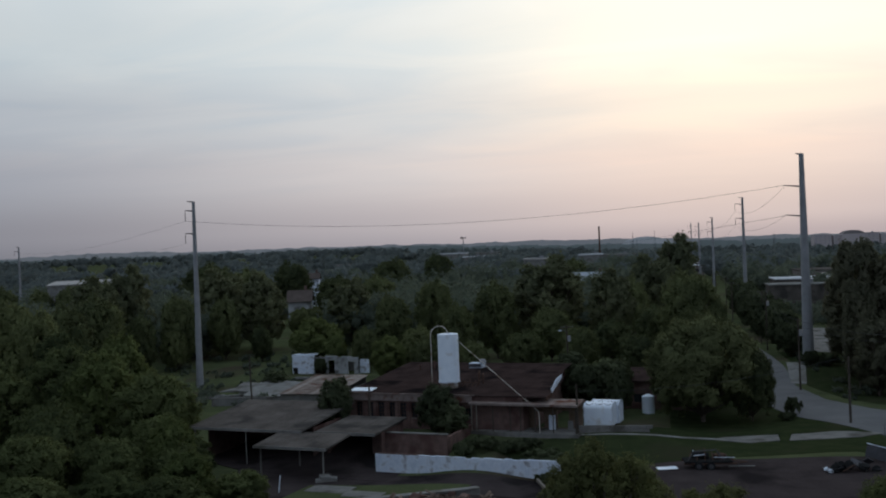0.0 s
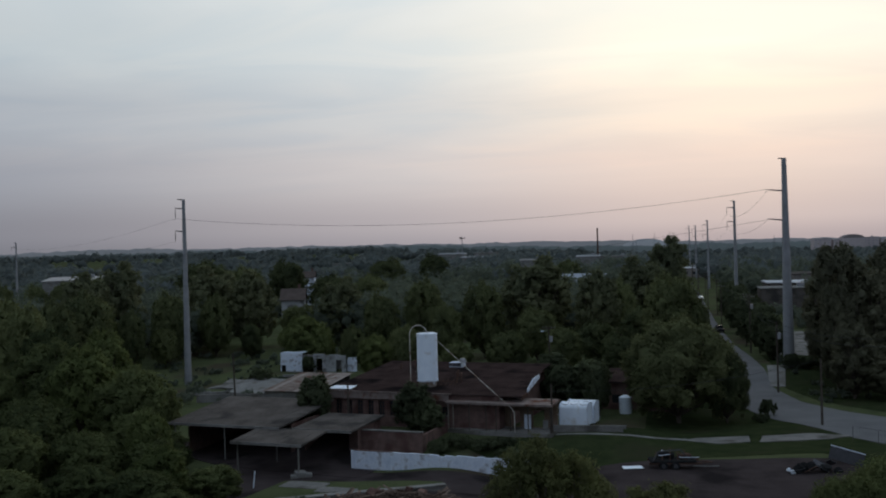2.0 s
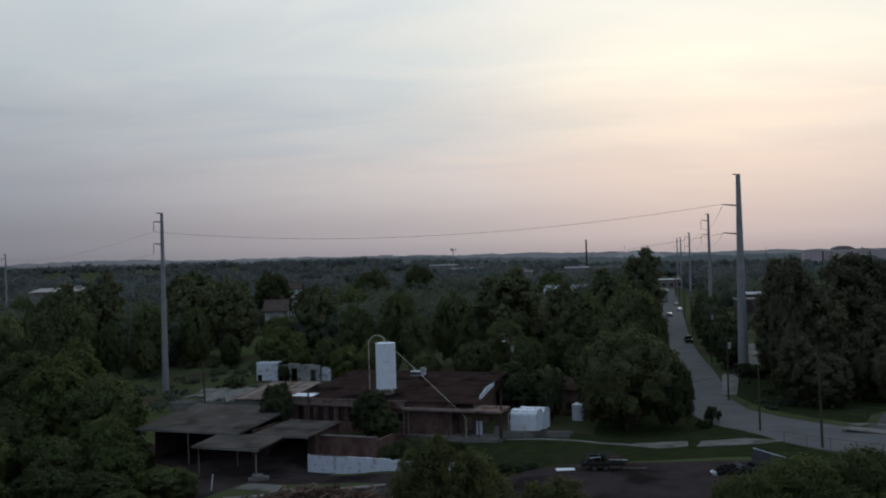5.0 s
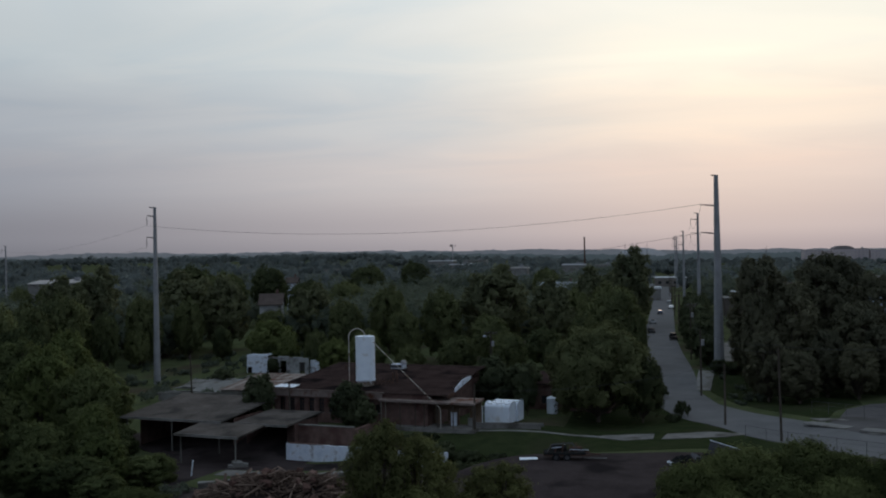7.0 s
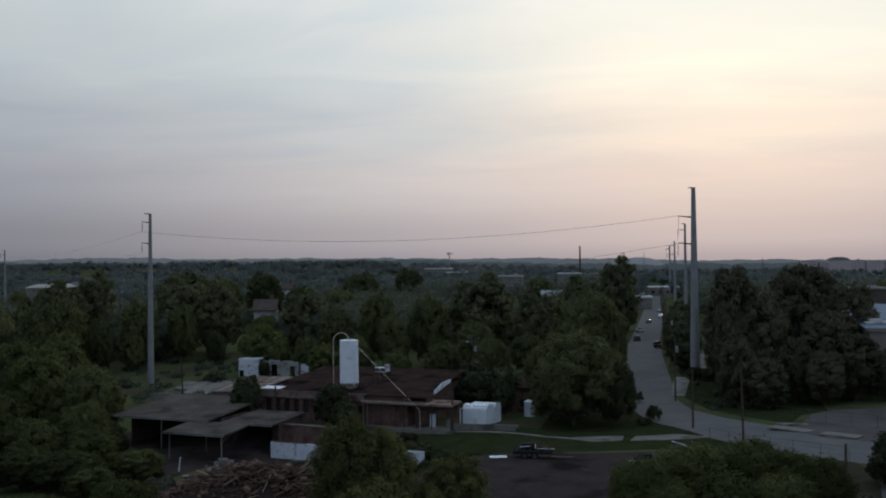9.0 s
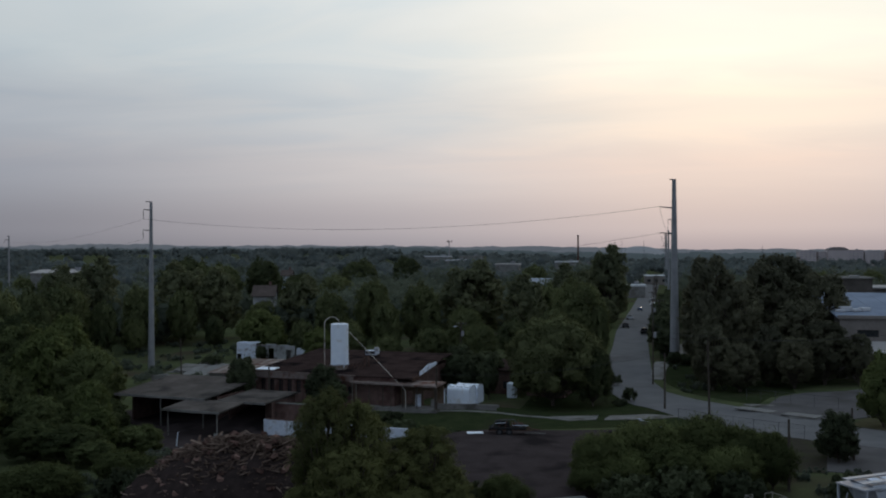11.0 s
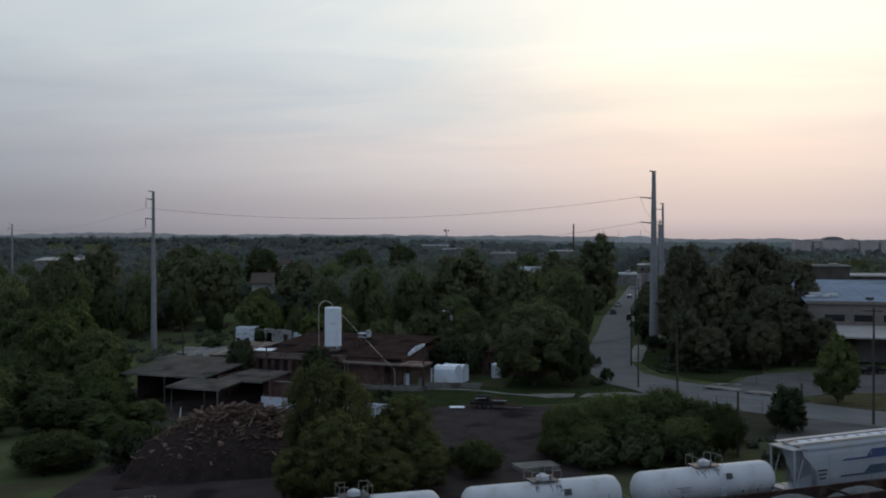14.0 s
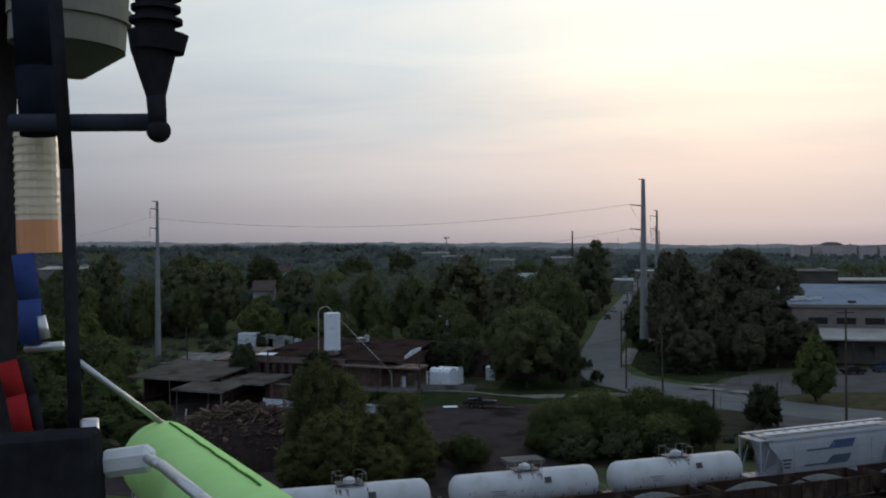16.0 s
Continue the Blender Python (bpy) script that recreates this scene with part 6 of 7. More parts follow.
def hills():
    """Low wooded ridges along the horizon."""
    HILL = mat("haze_glow_hill", (0.085, 0.105, 0.115), (0.115, 0.135, 0.145), 0.004, 1.0, bump=0, spec=0.0)
    # bluish emission paints the air's haze onto the ridges
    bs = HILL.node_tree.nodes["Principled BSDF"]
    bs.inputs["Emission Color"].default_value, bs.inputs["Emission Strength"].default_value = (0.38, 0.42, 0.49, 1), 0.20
    for k, (d, hgt, seed) in enumerate(((2450, 20, 3), (3200, 33, 8), (4100, 40, 14))):
        bm = bms()
        prev = None
        for i in range(521):
            az = radians(-60 + 110 * i / 520)
            x, y = d * math.sin(az) + 10, d * math.cos(az)
            p = Vector((az * 9 + seed, seed * 1.7, 0))
            west = max(0.0, min(1.0, (-az + 0.15) / 0.5))
            h = hgt * (0.62 + 0.26 * noise.noise(p)) + (22 * west if k else 8 * west) + 4.5 * noise.noise(p * 9) + 3.0 * noise.noise(p * 40) + 2.0 * noise.noise(p * 130)
            a = bm.verts.new((x, y, -8))
            b = bm.verts.new((x, y, h))
            c = bm.verts.new((x + 200 * math.sin(az), y + 200 * math.cos(az), -8))
            if prev:
                bm.faces.new((prev[0], a, b, prev[1]))
                bm.faces.new((prev[1], b, c, prev[2]))
            prev = (a, b, c)
        bmesh.ops.recalc_face_normals(bm, faces=bm.faces[:])
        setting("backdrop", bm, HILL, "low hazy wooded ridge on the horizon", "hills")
    for d, hgt, seed, tone in ((1900, 17.0, 27, 0.10),):
        WOOD = mat("haze_glow_wood", (0.055, 0.075, 0.065), (0.085, 0.108, 0.095), 0.012, 1.0, bump=0, spec=0.0)
        # fainter blue emission: haze painted onto this nearer rise
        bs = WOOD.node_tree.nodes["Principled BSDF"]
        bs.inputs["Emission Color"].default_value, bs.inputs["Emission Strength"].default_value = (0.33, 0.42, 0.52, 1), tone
        bm = bms()
        prev = None
        for i in range(1041):
            az = radians(-60 + 110 * i / 1040)
            wob = 60 * noise.noise(Vector((az * 11, seed, 1)))
            x, y = (d + wob) * math.sin(az) + 10, (d + wob) * math.cos(az)
            p = Vector((az * 14 + seed, seed * 1.3, 0))
            west = max(0.0, min(1.0, (-az + 0.05) / 0.25))
            h = hgt + 12 * west + 4.5 * noise.noise(p) + 3.0 * noise.noise(p * 7) + 2.6 * noise.noise(p * 32) + 1.5 * noise.noise(p * 90)
            row = [bm.verts.new((x, y, -8)), bm.verts.new((x, y, h)), bm.verts.new((x + 260 * math.sin(az), y + 260 * math.cos(az), h - 3))]
            if prev:
                bm.faces.new((prev[0], row[0], row[1], prev[1]))
                bm.faces.new((prev[1], row[1], row[2], prev[2]))
            prev = row
        bmesh.ops.recalc_face_normals(bm, faces=bm.faces[:])
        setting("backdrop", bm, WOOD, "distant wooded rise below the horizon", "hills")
    # one rounded knoll, with the same glowing haze colour as the ridges
    bm = bms()
    bmesh.ops.create_icosphere(bm, subdivisions=4, radius=1, matrix=Matrix.Translation((120, 2300, -6)) @ Matrix.Diagonal((70, 40, 38, 1)))
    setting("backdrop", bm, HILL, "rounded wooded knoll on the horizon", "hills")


hills()


# ---- clutter of the yard ----
def rubble_pile():
    rng = random.Random(12)
    cx, cy, rx, ry, hh = -10.5, 66.5, 11.0, 6.6, 7.6
    t = thing("rubble_pile", "long heap of broken brick, timber and rust-red debris", "rubble", pose(cx, cy, gz(cx, cy) - 0.1, 0, 0, 17))
    bm = bms()
    n = 26
    rows = []
    for i in range(n + 1):
        for j in range(n + 1):
            x, y = (i / n * 2 - 1), (j / n * 2 - 1)
            d = max(0.0, 1 - x * x - y * y)
            rows.append(bm.verts.new((x * rx * 1.1, y * ry * 1.1, hh * 0.8 * d ** 0.7 + 0.35 * noise.noise(Vector((x * 5, y * 4, 2))) * (d > 0) - 0.25)))
    for i in range(n):
        for j in range(n):
            k = i * (n + 1) + j
            bm.faces.new((rows[k], rows[k + n + 1], rows[k + n + 2], rows[k + 1]))
    part("mound", bm, mat("rubble_earth", (0.022, 0.017, 0.016), (0.046, 0.034, 0.031), 1.5, 0.95, bump=0.8), t)
    RED = mat("broken_brick", (0.085, 0.052, 0.044), (0.185, 0.118, 0.098), 1.4, 0.9, rand=0.7)
    TIMBER = mat("splintered_timber", (0.085, 0.060, 0.048), (0.19, 0.14, 0.112), 1.4, 0.9, rand=0.7)
    kinds = []
    for nm, dims, m in (("brick_lump", (0.55, 0.38, 0.3), RED), ("brick_lump", (0.95, 0.6, 0.32), RED), ("board", (2.2, 0.22, 0.07), TIMBER), ("board", (1.3, 0.3, 0.08), TIMBER), ("stick", (2.6, 0.10, 0.10), TIMBER)):
        b = box(bms(), *dims, 0, 0, -dims[2] / 2, bevel=min(dims) * 0.15)
        for v in b.verts:
            v.co += Vector((rng.uniform(-1, 1), rng.uniform(-1, 1), rng.uniform(-1, 1))) * min(dims) * 0.22
        me = bpy.data.meshes.new(nm)
        b.to_mesh(me), b.free()
        me.materials.append(m)
        kinds.append((nm, me))
    for k in range(285):
        a, r = rng.uniform(0, 2 * math.pi), math.sqrt(rng.random())
        x, y = rx * r * math.cos(a), ry * r * math.sin(a)
        z = hh * (1 - r * r) ** 0.7 * 0.85 + rng.uniform(-0.15, 0.15)
        nm, me = kinds[rng.choice((0, 0, 1, 1, 2, 2, 3, 3, 4, 4))]
        ob = new(nm, me)
        ob.parent = t
        ob.matrix_local = pose(x, y, z, rng.uniform(-30, 30), rng.uniform(-25, 25), rng.uniform(0, 360))
    bm = bms()
    for k in range(1500):
        a, r = rng.uniform(0, 2 * math.pi), rng.random() ** 0.75
        x, y = rx * r * math.cos(a), ry * r * math.sin(a)
        z = hh * (1 - r * r) ** 0.7 * 0.80 + rng.uniform(-0.1, 0.25)
        ln, th = rng.uniform(0.25, 1.5), rng.uniform(0.06, 0.22)
        bmesh.ops.create_cube(bm, size=1.0, matrix=pose(x, y, z, rng.uniform(-25, 25), rng.uniform(-25, 25), rng.uniform(0, 360)) @ Matrix.Diagonal((ln, th, th * 0.7, 1)))
    small = part("small_debris", bm, TIMBER, t, "splintered brown timber and brick bits")
    small["kind"] = "stuff"
    for x, y, z in ((2.6, -2.0, 5.3), (-2.5, -2.6, 4.9)):
        part("plaster_lump", box(bms(), 0.7, 0.35, 0.15, x, y, z, rz=rng.uniform(0, 90), bevel=0.05), WHITE_WORN, t, "pale plaster lump")


rubble_pile()


def simple(name, label, category, x, y, rz, parts, dz=0.0, tilt=(0, 0), group=""):
    t = thing(name, label, category, pose(x, y, gz(x, y) + dz, tilt[0], tilt[1], rz), group)
    for nm, dims, at, m, *lab in parts:
        part(nm, box(bms(), *dims, *at, bevel=min(dims) * 0.08), m, t, lab[0] if lab else "")
    return t


simple("retaining_wall", "pale concrete retaining wall along the raised yard", "wall", -17.5, 87.5, 23.5,
       [("wall", (16.5, 0.45, 2.6), (0, 0, -2.0), CONCRETE_OLD), ("coping", (4.1, 0.75, 0.14), (-6.2, 0, 0.6), CONCRETE), ("coping", (4.1, 0.75, 0.14), (-2.08, 0.02, 0.6), CONCRETE),
        ("coping", (4.1, 0.75, 0.14), (2.04, 0, 0.6), CONCRETE), ("coping", (4.1, 0.75, 0.14), (6.16, -0.02, 0.6), CONCRETE)], 0.0)
simple("timber_beam", "long pale timber edging the bare yard", "beam", -3.0, 93.0, -72.5, [("beam", (12.4, 0.28, 0.3), (0, 0, 0), WOOD_GREY)], 0.0, (0, 2))
simple("white_sheet", "white sheet lying on bare earth", "sheet", 8.2, 97.6, 12, [("sheet", (2.0, 0.9, 0.05), (0, 0, 0.10), WHITE, "bright white panel")], 0.05, (4, 0))
simple("plank", "grey plank propped on debris", "plank", 0.6, 104.4, 35, [("plank", (3.6, 0.28, 0.1), (0, 0, 0.3), WOOD_GREY)], 0.0, (0, -6), "loose planks")
simple("plank", "pale plank lying on the earth", "plank", 3.4, 104.9, 5, [("plank", (3.0, 0.25, 0.1), (0, 0, 0.1), WHITE_WORN)], 0.0, (0, 0), "loose planks")
simple("plank", "bright plank beside the old trailer", "plank", 15.6, 99.0, 3, [("plank", (2.6, 0.14, 0.08), (0, 0, 0.25), CONCRETE)], 0.0, (0, 0), "loose planks")
simple("marker_post", "thin white post leaning in the yard", "post", -34.6, 104.5, 0, [("post", (0.14, 0.14, 2.2), (0, 0, -0.2), WHITE_WORN)], 0.0, (2, 8))
simple("wooden_post", "dark weathered post beside a small tree", "post", 51.3, 89.5, 0, [("post", (0.22, 0.22, 3.4), (0, 0, -0.3), WOOD_POLE)], 0.0, (1, 1))
simple("marker_post", "short white post in the grass", "post", 11.8, 109.5, 0, [("post", (0.09, 0.09, 1.2), (0, 0, -0.1), WHITE)], 0.0, (0, 2))
draped("weed_patch", [(-34, 99), (-24, 96), (-14, 99), (-13, 108), (-22, 109), (-32, 108)], SCRUB, "thin weeds over the lower yard", "grass", 0.10)
simple("foundation_slab", "grey concrete slab flush with the weedy yard", "slab", -29, 106.0, -12, [("slab", (5.2, 3.0, 0.2), (0, 0, -0.02), CONCRETE_OLD)])
simple("foundation_slab", "cracked grey concrete slab in the lower yard", "slab", -24.5, 103.5, -12, [("slab", (4.5, 2.4, 0.2), (0, 0, -0.02), CONCRETE_OLD)])
simple("collapsed_roof", "pale concrete roof slab fallen on the slope", "slab", -59.0, 177, -6, [("slab", (9.5, 9.0, 0.3), (0, 0, 0), CONCRETE), ("broken_piece", (4.0, 5.0, 0.25), (-6.6, 1.0, -0.3), CONCRETE_OLD)], 1.0, (11, 3))
simple("concrete_pad", "pale concrete pad behind the tank cars", "slab", 20.6, 69.0, 26, [("pad", (4.4, 2.6, 0.5), (0, 0, 0.0), CONCRETE_OLD)])
simple("concrete_slab", "pale driveway slab beside the street", "slab", 46.5, 126.0, -42, [("slab", (6.0, 2.4, 0.16), (0, 0, 0.08), CONCRETE)], 0.05)
simple("concrete_slab", "pale concrete slab at the lot's entrance", "slab", 52.0, 120.6, -35, [("slab", (5.0, 2.6, 0.16), (0, 0, 0.08), CONCRETE)], 0.05)
draped("driveway", [(33.2, 166.5), (35.6, 166.0), (37.4, 175.5), (37.0, 180.5), (35.2, 181.0), (34.0, 173)], CONCRETE, "pale sandy driveway at the foot of the pole", "path", 0.09)
for x, y, s in ((-30.8, 110.2, 1.0), (-29.9, 110.6, 0.7), (-31.4, 109.6, 0.6)):
    simple("boulder", "pale broken concrete lump by the carport", "boulder", x, y, 30 * s, [("lump", (1.3 * s, 1.0 * s, 0.9 * s), (0, 0, -0.1), CONCRETE)], 0.0, (8, 5), "concrete lumps")


def wheel(parent, x, y, z, r, w, tyre=RUBBER):
    t = part("tyre", rod(bms(), (x, y - w / 2, z), (x, y + w / 2, z), r, r, 20), tyre, parent)
    part("rim", rod(bms(), (x, y - w / 2 - 0.01, z), (x, y + w / 2 + 0.01, z), r * 0.55, r * 0.55, 14), STEEL_DARK, t)


def old_trailer():
    t = thing("flat_trailer", "derelict dark flat trailer loaded with scrap", "trailer", pose(12.2, 98.6, gz(12.2, 98.6), 0, 0, 4))
    part("deck", box(bms(), 4.6, 2.2, 0.16, 0, 0, 0.75), RUBBER, t)
    for y in (-0.9, 0.9):
        part("chassis_rail", box(bms(), 5.2, 0.12, 0.2, 0.2, y, 0.55), RUST, t)
    for x in (-1.0, 0.2):
        for y in (-1.1, 1.1):
            wheel(t, x, y, 0.42, 0.42, 0.24)
    part("scrap_tank", rod(bms(), (-1.4, 0.2, 1.35), (0.2, 0.3, 1.2), 0.32, 0.32, 14), RUBBER, t, "dark drum")
    part("scrap_frame", tube(bms(), [(-2.0, -0.8, 0.9), (-1.4, -0.6, 1.8), (0.8, -0.4, 1.9), (1.6, -0.6, 0.9)], 0.06, 6), STEEL_DARK, t)
    part("scrap_box", box(bms(), 1.2, 0.8, 0.4, 1.3, 0.4, 0.92, rz=22, bevel=0.05), RUST, t)
    part("bright_scrap", box(bms(), 1.3, 0.07, 0.06, -0.9, -0.8, 1.45, rz=24), WHITE_WORN, t, "bright bent strip")
    part("bright_scrap", box(bms(), 2.0, 0.06, 0.06, 1.6, -0.6, 1.15, rz=-6), WHITE_WORN, t, "bright bent strip")
    for k in range(5):
        part("scrap_rod", rod(bms(), (-1.9 + 0.8 * k, -0.7, 0.9), (-1.5 + 0.7 * k, 0.6, 1.5 + 0.2 * (k % 3)), 0.05), RUST, t)
    part("drawbar", tube(bms(), [(2.4, 0.8, 0.6), (4.0, 0, 0.55), (2.4, -0.8, 0.6)], 0.06, 6), RUST, t)


old_trailer()


def scrap_heap():
    t = thing("scrap_heap", "dark heap of scrap metal and tyres", "scrap", pose(26.0, 98.8, gz(26, 98.8), 0, 0, 5))
    rng = random.Random(31)
    for k in range(9):
        a = part("tyre", rod(bms(), (0, 0, -0.12), (0, 0, 0.12), 0.45, 0.45, 16), RUBBER, t)
        a.matrix_local = pose(rng.uniform(-1.8, 2.2), rng.uniform(-0.8, 0.8), rng.uniform(0.15, 0.8), rng.uniform(0, 70), rng.uniform(0, 50), 0)
    for k in range(8):
        a = part("scrap_sheet", box(bms(), rng.uniform(0.6, 1.6), rng.uniform(0.3, 0.9), 0.05, 0, 0, 0), rng.choice((STEEL_DARK, RUST, STEEL_DARK)), t)
        a.matrix_local = pose(rng.uniform(-2, 2.2), rng.uniform(-0.9, 0.9), rng.uniform(0.2, 0.9), rng.uniform(-40, 40), rng.uniform(-40, 40), rng.uniform(0, 180))
    part("bright_can", rod(bms(), (-2.4, -0.6, 0.05), (-2.0, -0.7, 0.25), 0.22, 0.22, 12), WHITE, t, "bright white can")
    part("bright_can", rod(bms(), (-2.5, 0.3, 0.05), (-2.2, 0.3, 0.25), 0.18, 0.18, 12), WHITE, t, "bright white can")


scrap_heap()
simple("tailgate_panel", "dark steel side panel with a pale rail propped beside scrap", "panel", 29.6, 101.6, -28, [("panel", (3.4, 0.08, 1.3), (0, 0, 0.3), STEEL_DARK), ("top_rail", (3.5, 0.12, 0.09), (0, 0, 1.6), WHITE_WORN), ("stake", (0.1, 0.14, 2.2), (-1.5, 0.1, -0.5), STEEL_DARK), ("stake", (0.1, 0.14, 1.5), (1.5, 0.1, 0.2), STEEL_DARK)], 0.0, (-10, 11))


# ---- vehicles ----
CAR_GLASS = mat("car_glass", (0.015, 0.016, 0.018), (0.025, 0.026, 0.03), 1, 0.5, bump=0, spec=0.12)


def car(x, y, rz, paint, label, pickup=False, name="car", group="parked cars"):
    t = thing(name, label, "pickup truck" if pickup else "car", pose(x, y, gz(x, y) + 0.10, 0, 0, rz), group)
    prof = ([(-2.6, 0.45), (-2.6, 1.0), (-0.4, 1.05), (-0.3, 1.75), (0.9, 1.78), (1.4, 1.15), (2.5, 1.02), (2.65, 0.5)] if pickup
            else [(-2.2, 0.4), (-2.25, 0.9), (-1.7, 1.0), (-1.1, 1.42), (0.3, 1.45), (1.0, 0.98), (2.0, 0.86), (2.2, 0.42)])
    bm = bms()
    w = 0.9
    sides = []
    for s in (-1, 1):
        sides.append([bm.verts.new((px, s * (w - (0.14 if pz > 1.2 else 0.0)), pz)) for px, pz in prof])
    for i in range(len(prof)):
        j = (i + 1) % len(prof)
        bm.faces.new((sides[0][i], sides[0][j], sides[1][j], sides[1][i]))
    bm.faces.new(sides[0][::-1]), bm.faces.new(sides[1])
    bmesh.ops.recalc_face_normals(bm, faces=bm.faces[:])
    bmesh.ops.bevel(bm, geom=bm.edges[:], offset=0.06, segments=2, affect="EDGES")
    body = part("body", bm, paint, t)
    top = [p for p in prof if p[1] > 1.2]
    for s in (-1, 1):
        part("side_window", box(bms(), top[1][0] - top[0][0] + 0.2, 0.02, 0.36, (top[0][0] + top[1][0]) / 2, s * (w - 0.075), top[0][1] - 0.46), CAR_GLASS, body)
        part("headlight", box(bms(), 0.06, 0.3, 0.14, prof[-2][0] + 0.06, s * 0.6, 0.66), STEEL, body)
        part("tail_light", box(bms(), 0.05, 0.2, 0.16, prof[1][0] - 0.02, s * 0.7, 0.72), RUST, body)
        for px in (prof[0][0] + 0.85, prof[-1][0] - 0.85):
            wheel(t, px, s * 0.8, 0.33, 0.33, 0.22)
    ws = part("windscreen", box(bms(), 0.03, 1.35, 0.5, (top[1][0] + prof[prof.index(top[1]) + 1][0]) / 2 + 0.04, 0, 1.04, tilt=(0, radians(-48), 0)), CAR_GLASS, body)
    return t


P_BLACK = mat("black_car_paint", (0.012, 0.012, 0.014), (0.02, 0.02, 0.022), 2, 0.5, bump=0, spec=0.08)
P_WHITE = mat("white_car_paint", (0.6, 0.6, 0.6), (0.7, 0.7, 0.7), 2, 0.3, bump=0, spec=0.5)
P_SILVER = mat("silver_car_paint", (0.22, 0.23, 0.24), (0.28, 0.29, 0.30), 2, 0.4, metal=0.2, bump=0)
P_BLUE = mat("dark_blue_car_paint", (0.02, 0.035, 0.07), (0.03, 0.05, 0.10), 2, 0.25, bump=0, spec=0.5)
car(36.6, 262, 92, P_BLACK, "black pickup truck standing on the street", True, "pickup_truck")
car(34.5, 322, -88, P_SILVER, "silver car parked at the kerb", False)
car(32.0, 285, -88, P_BLACK, "dark car parked under street trees", False)
car(80, 147, 20, P_BLUE, "dark blue pickup parked by the warehouse", True, "pickup_truck")
car(73.5, 143, 20, P_BLACK, "dark car parked by the warehouse", False)
car(86, 143, 15, P_SILVER, "silver car parked by the warehouse", False)
for i, (x, y) in enumerate(((66, 268), (70, 275), (74, 262), (47, 410), (49, 450), (40, 372))):
    car(x, y, 90, (P_WHITE, P_SILVER, P_BLUE)[i % 3], "distant car parked beside the street", False)


# ---- fences ----
def wire_fence(pts, h, label):
    t = thing("wire_fence", label, "fence", Matrix())
    for (ax, ay), (bx, by) in zip(pts, pts[1:]):
        n = max(1, round(math.dist((ax, ay), (bx, by)) / 3.0))
        for i in range(n + 1):
            x, y = ax + (bx - ax) * i / n, ay + (by - ay) * i / n
            part("post", rod(bms(), (x, y, gz(x, y) - 0.3), (x, y, gz(x, y) + h), 0.03, 0.03, 6), STEEL_DARK, t)
        for k in (0.35, 0.7, 1.0):
            part("rail" if k == 1.0 else "wire", rod(bms(), (ax, ay, gz(ax, ay) + h * k), (bx, by, gz(bx, by) + h * k), 0.018 if k == 1.0 else 0.008, None, 5), STEEL_DARK, t)


wire_fence([(34.8, 119.5), (39.0, 113.5), (43.5, 108.3), (49.0, 104.0)], 1.7, "thin steel wire fence along the street")
wire_fence([(47.0, 138.5), (52.5, 131.5), (58.5, 127.5), (66.0, 124.0)], 1.8, "thin steel wire fence before the trees")
# service cables between the wooden poles
LINE = [(38.9, 117.3, 11.2), (33.5, 160.5, 9.6), (36.0, 205, 10.7), (38.0, 225, 10.7), (41.0, 285, 10.2)]
for dz in (0.0, -0.9):
    for a, b in zip(LINE, LINE[1:]):
        cable((a[0], a[1], a[2] + dz), (b[0], b[1], b[2] + dz), 0.8, 0.018, "thin service cable between wooden poles", 12)
cable((38.9, 117.3, 11.0), (60.9, 95.2, 14.0), 0.8, 0.018, "thin service cable between wooden poles", 12)
cable((-1.1, 124, 4.3), (33.6, 130, 7.4), 1.2, 0.018, "thin service cable across the grass", 14)


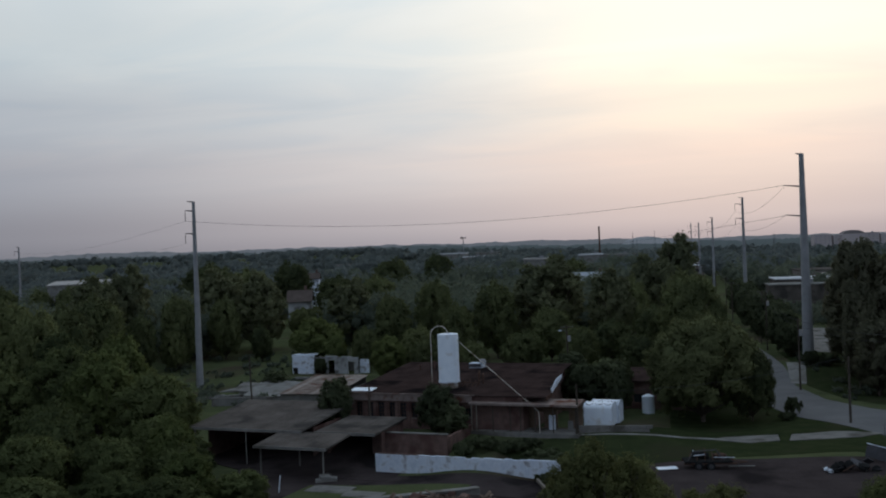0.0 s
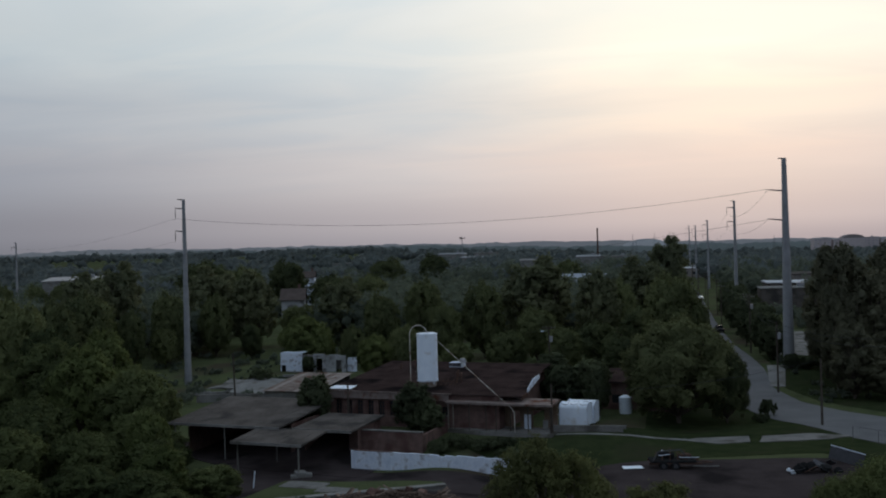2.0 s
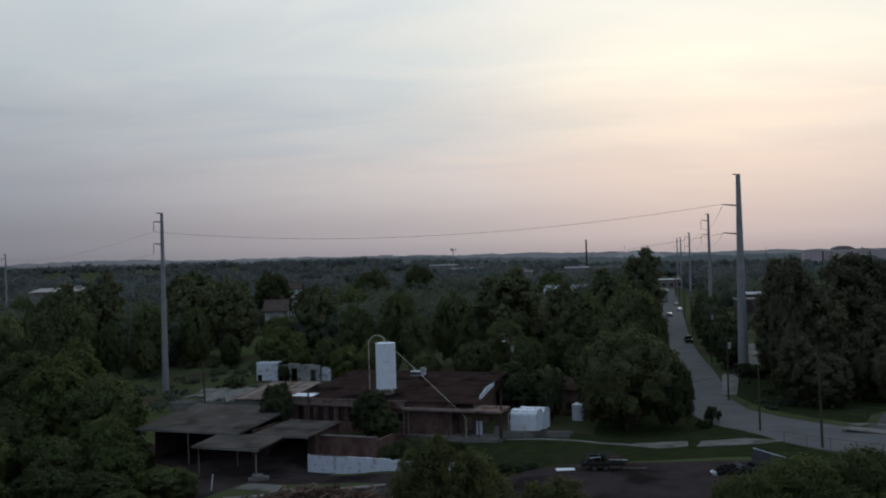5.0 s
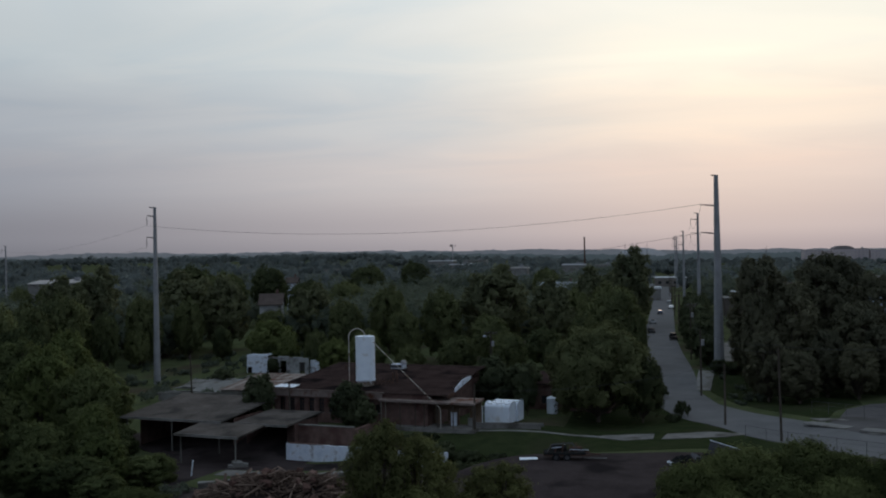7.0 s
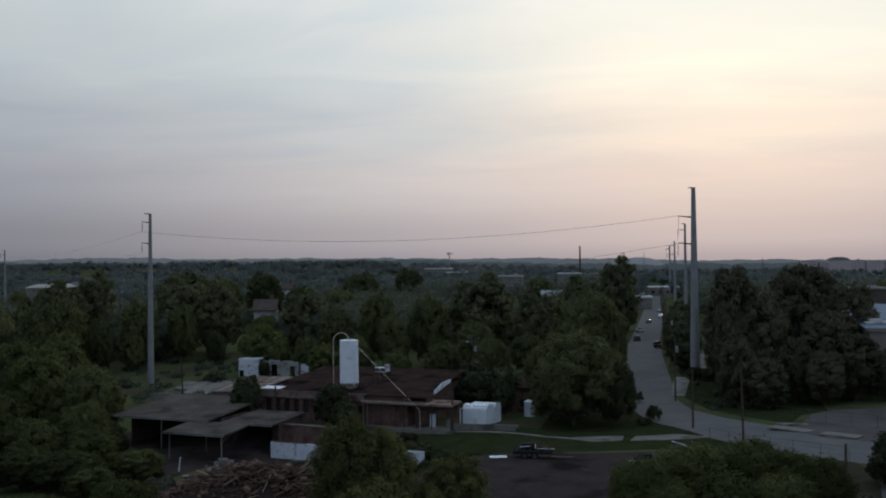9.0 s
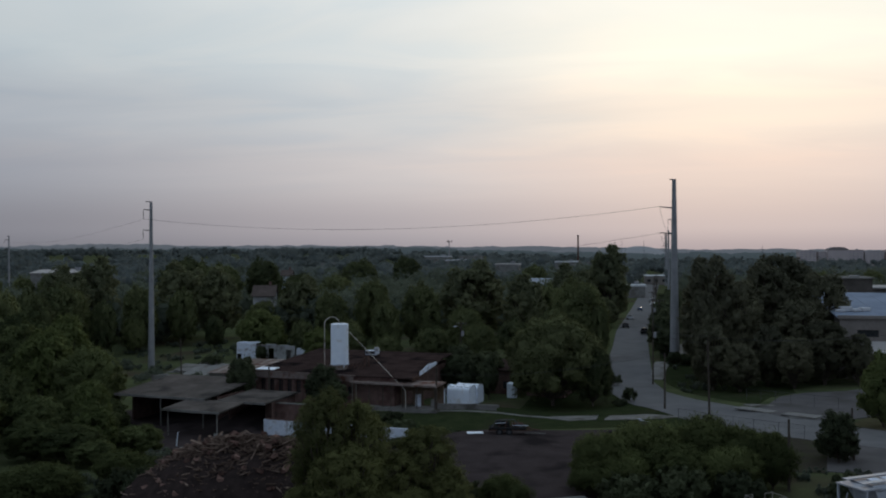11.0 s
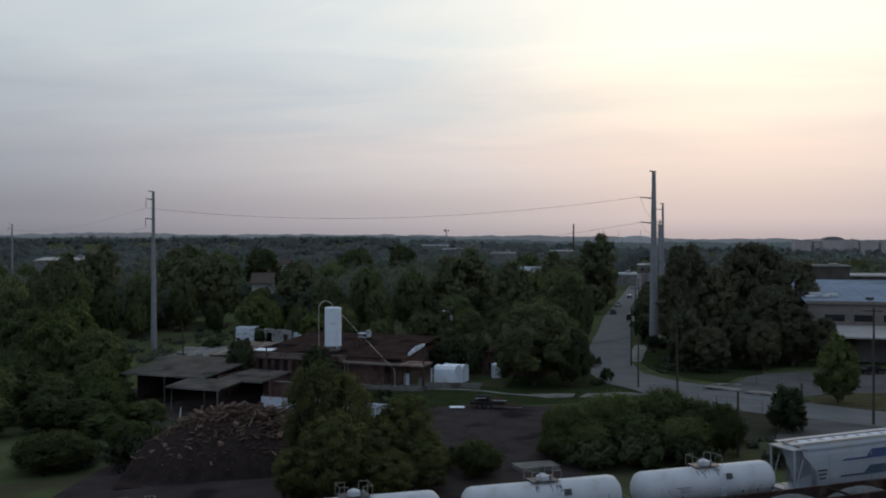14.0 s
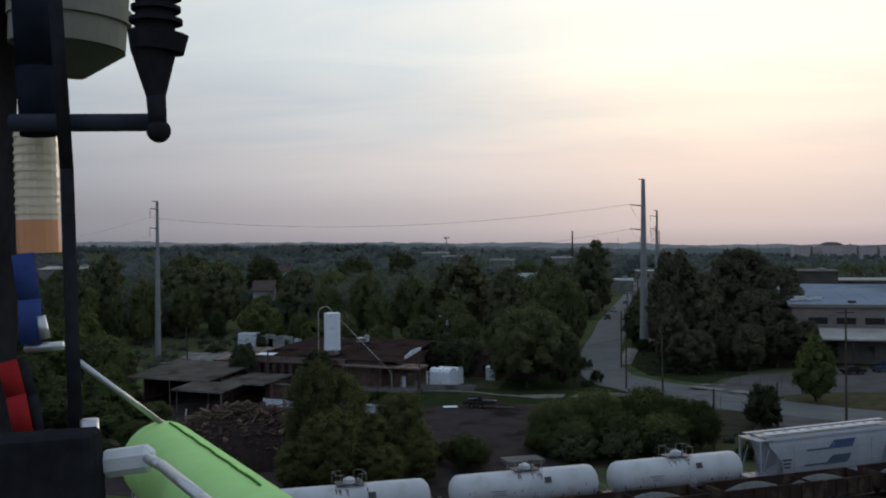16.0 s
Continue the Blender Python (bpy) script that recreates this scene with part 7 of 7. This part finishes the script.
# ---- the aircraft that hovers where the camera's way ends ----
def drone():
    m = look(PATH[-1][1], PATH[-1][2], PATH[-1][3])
    FOAM = mat("lime_foam", (0.40, 0.70, 0.25), (0.50, 0.79, 0.33), 8, 0.75, bump=0.03, fine=6)
    ALU = mat("brushed_aluminium", (0.45, 0.46, 0.48), (0.6, 0.61, 0.63), 6, 0.4, metal=0.8, bump=0.05)
    CARBON = mat("black_plastic", (0.016, 0.016, 0.019), (0.034, 0.034, 0.040), 10, 0.5, bump=0.05)
    BEIGE = mat("beige_plastic", (0.23, 0.215, 0.175), (0.30, 0.285, 0.235), 5, 0.5, bump=0.05)
    BLUE = mat("blue_sleeve", (0.03, 0.05, 0.17), (0.06, 0.09, 0.25), 6, 0.5, bump=0.05)
    REDW = mat("red_wire", (0.28, 0.02, 0.02), (0.36, 0.03, 0.03), 6, 0.5, bump=0)
    SLEEVE = mat("pale_ribbed_sleeve", (0.80, 0.64, 0.45), (0.86, 0.73, 0.55), 6, 0.3, bump=0.1, spec=0.6)
    COPPER = mat("orange_band", (0.74, 0.30, 0.13), (0.82, 0.38, 0.18), 6, 0.3, bump=0, spec=0.5)
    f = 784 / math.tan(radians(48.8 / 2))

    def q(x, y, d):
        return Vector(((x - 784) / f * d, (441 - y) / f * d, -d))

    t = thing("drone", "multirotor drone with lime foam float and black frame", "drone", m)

    def at(name, pts, r, mt, label="", seg=14):
        return part(name, tube(bms(), pts, r, seg), mt, t, label, smooth=True)

    def ball(c, r):
        bm = bms()
        bmesh.ops.create_uvsphere(bm, u_segments=18, v_segments=12, radius=r, matrix=Matrix.Translation(c))
        return bm

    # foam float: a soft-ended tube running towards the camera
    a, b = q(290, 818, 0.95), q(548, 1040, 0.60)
    ax = (b - a).normalized()
    bm = bms()
    seg, R = 28, 0.0388
    rings = []
    quat = ax.to_track_quat("Z", "Y")
    for s, r in ((-0.032, 0.010), (-0.029, 0.023), (-0.021, 0.033), (-0.008, R), (0.1, R), (0.2, R), ((b - a).length, R)):
        rings.append([bm.verts.new(a + ax * s + quat @ Vector((r * math.cos(2 * math.pi * i / seg), r * math.sin(2 * math.pi * i / seg), 0))) for i in range(seg)])
    for r0, r1 in zip(rings, rings[1:]):
        for i in range(seg):
            bm.faces.new((r0[i], r0[(i + 1) % seg], r1[(i + 1) % seg], r1[i]))
    bm.faces.new(rings[0][::-1]), bm.faces.new(rings[-1])
    bmesh.ops.recalc_face_normals(bm, faces=bm.faces[:])
    part("foam_float", bm, FOAM, t, "lime green foam tube", smooth=True)
    side = quat @ Vector((0.2, 1.0, 0)).normalized()
    up = Vector((0.35, 0.80, 0.5)).normalized()
    # no cut in the foam: a dark green bead paints the slit's shade
    slit = [a + ax * (0.01 + 0.028 * k) + (up - ax * up.dot(ax)).normalized() * (R + 0.0005) + Vector((0.0012 * (k % 2), 0, 0)) for k in range(11)]
    at("slit", slit, 0.0011, mat("slit_shadow", (0.06, 0.17, 0.03), (0.09, 0.22, 0.05), 6, 0.9, bump=0), "", 6)
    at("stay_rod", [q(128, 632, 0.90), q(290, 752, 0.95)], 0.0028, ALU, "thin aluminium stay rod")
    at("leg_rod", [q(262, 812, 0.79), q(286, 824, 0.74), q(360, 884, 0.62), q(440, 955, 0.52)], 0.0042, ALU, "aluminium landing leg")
    WHITE_PLATE = mat("white_plastic", (0.60, 0.61, 0.63), (0.70, 0.71, 0.73), 6, 0.5, bump=0.03)
    bm = box(bms(), 0.045, 0.022, 0.020, 0, 0, -0.01, bevel=0.006)
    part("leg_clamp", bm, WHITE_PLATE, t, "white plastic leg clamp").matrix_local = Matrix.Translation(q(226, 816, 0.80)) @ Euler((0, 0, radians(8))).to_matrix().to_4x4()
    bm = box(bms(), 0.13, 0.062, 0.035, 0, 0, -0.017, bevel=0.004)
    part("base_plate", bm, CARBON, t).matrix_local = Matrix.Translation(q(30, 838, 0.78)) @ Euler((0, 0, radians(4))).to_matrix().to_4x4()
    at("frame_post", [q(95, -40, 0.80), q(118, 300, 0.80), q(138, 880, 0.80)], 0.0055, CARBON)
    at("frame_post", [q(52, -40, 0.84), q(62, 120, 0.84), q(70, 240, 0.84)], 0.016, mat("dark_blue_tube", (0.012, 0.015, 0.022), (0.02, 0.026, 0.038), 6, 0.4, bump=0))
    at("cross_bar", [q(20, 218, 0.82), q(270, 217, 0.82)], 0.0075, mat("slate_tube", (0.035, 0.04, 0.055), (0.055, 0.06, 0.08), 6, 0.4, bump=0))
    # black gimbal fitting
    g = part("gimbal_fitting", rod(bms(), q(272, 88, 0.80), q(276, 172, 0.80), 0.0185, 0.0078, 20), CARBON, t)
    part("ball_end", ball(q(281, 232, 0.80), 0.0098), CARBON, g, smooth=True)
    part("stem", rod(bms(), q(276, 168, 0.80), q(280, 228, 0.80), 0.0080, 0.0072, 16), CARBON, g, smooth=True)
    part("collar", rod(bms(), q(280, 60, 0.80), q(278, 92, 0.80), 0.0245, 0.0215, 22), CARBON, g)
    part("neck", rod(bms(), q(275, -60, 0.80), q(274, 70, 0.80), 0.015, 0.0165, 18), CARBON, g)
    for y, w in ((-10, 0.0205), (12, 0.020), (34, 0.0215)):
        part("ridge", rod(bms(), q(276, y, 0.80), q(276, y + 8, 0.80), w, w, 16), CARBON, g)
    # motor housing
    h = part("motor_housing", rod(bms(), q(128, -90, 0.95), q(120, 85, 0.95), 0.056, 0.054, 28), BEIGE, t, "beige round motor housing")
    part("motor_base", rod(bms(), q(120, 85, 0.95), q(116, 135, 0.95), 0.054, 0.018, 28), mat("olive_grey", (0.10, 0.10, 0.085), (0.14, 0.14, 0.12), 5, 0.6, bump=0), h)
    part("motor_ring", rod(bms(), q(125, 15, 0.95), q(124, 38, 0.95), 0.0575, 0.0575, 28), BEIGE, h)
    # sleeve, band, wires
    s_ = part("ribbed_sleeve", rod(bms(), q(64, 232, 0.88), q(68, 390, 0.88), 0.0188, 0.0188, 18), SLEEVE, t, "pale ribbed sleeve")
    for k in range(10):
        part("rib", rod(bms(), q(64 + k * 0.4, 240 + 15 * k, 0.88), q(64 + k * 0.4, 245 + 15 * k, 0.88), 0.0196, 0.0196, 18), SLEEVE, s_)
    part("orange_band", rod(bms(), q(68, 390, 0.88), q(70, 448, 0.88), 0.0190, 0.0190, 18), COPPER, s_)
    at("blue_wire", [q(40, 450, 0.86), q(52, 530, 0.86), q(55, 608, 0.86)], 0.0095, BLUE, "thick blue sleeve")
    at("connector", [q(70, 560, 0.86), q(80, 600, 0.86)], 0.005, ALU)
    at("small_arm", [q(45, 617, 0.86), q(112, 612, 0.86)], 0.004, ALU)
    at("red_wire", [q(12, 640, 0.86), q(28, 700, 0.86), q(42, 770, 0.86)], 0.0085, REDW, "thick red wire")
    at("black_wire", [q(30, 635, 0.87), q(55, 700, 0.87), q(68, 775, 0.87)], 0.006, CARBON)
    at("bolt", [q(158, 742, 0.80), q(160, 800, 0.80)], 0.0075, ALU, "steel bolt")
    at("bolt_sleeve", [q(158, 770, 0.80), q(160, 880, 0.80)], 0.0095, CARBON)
    bm = box(bms(), 0.062, 0.05, 0.56, 0, 0, -0.28, bevel=0.005)
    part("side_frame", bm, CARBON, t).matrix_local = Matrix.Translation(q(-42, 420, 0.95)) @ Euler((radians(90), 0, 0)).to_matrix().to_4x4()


drone()
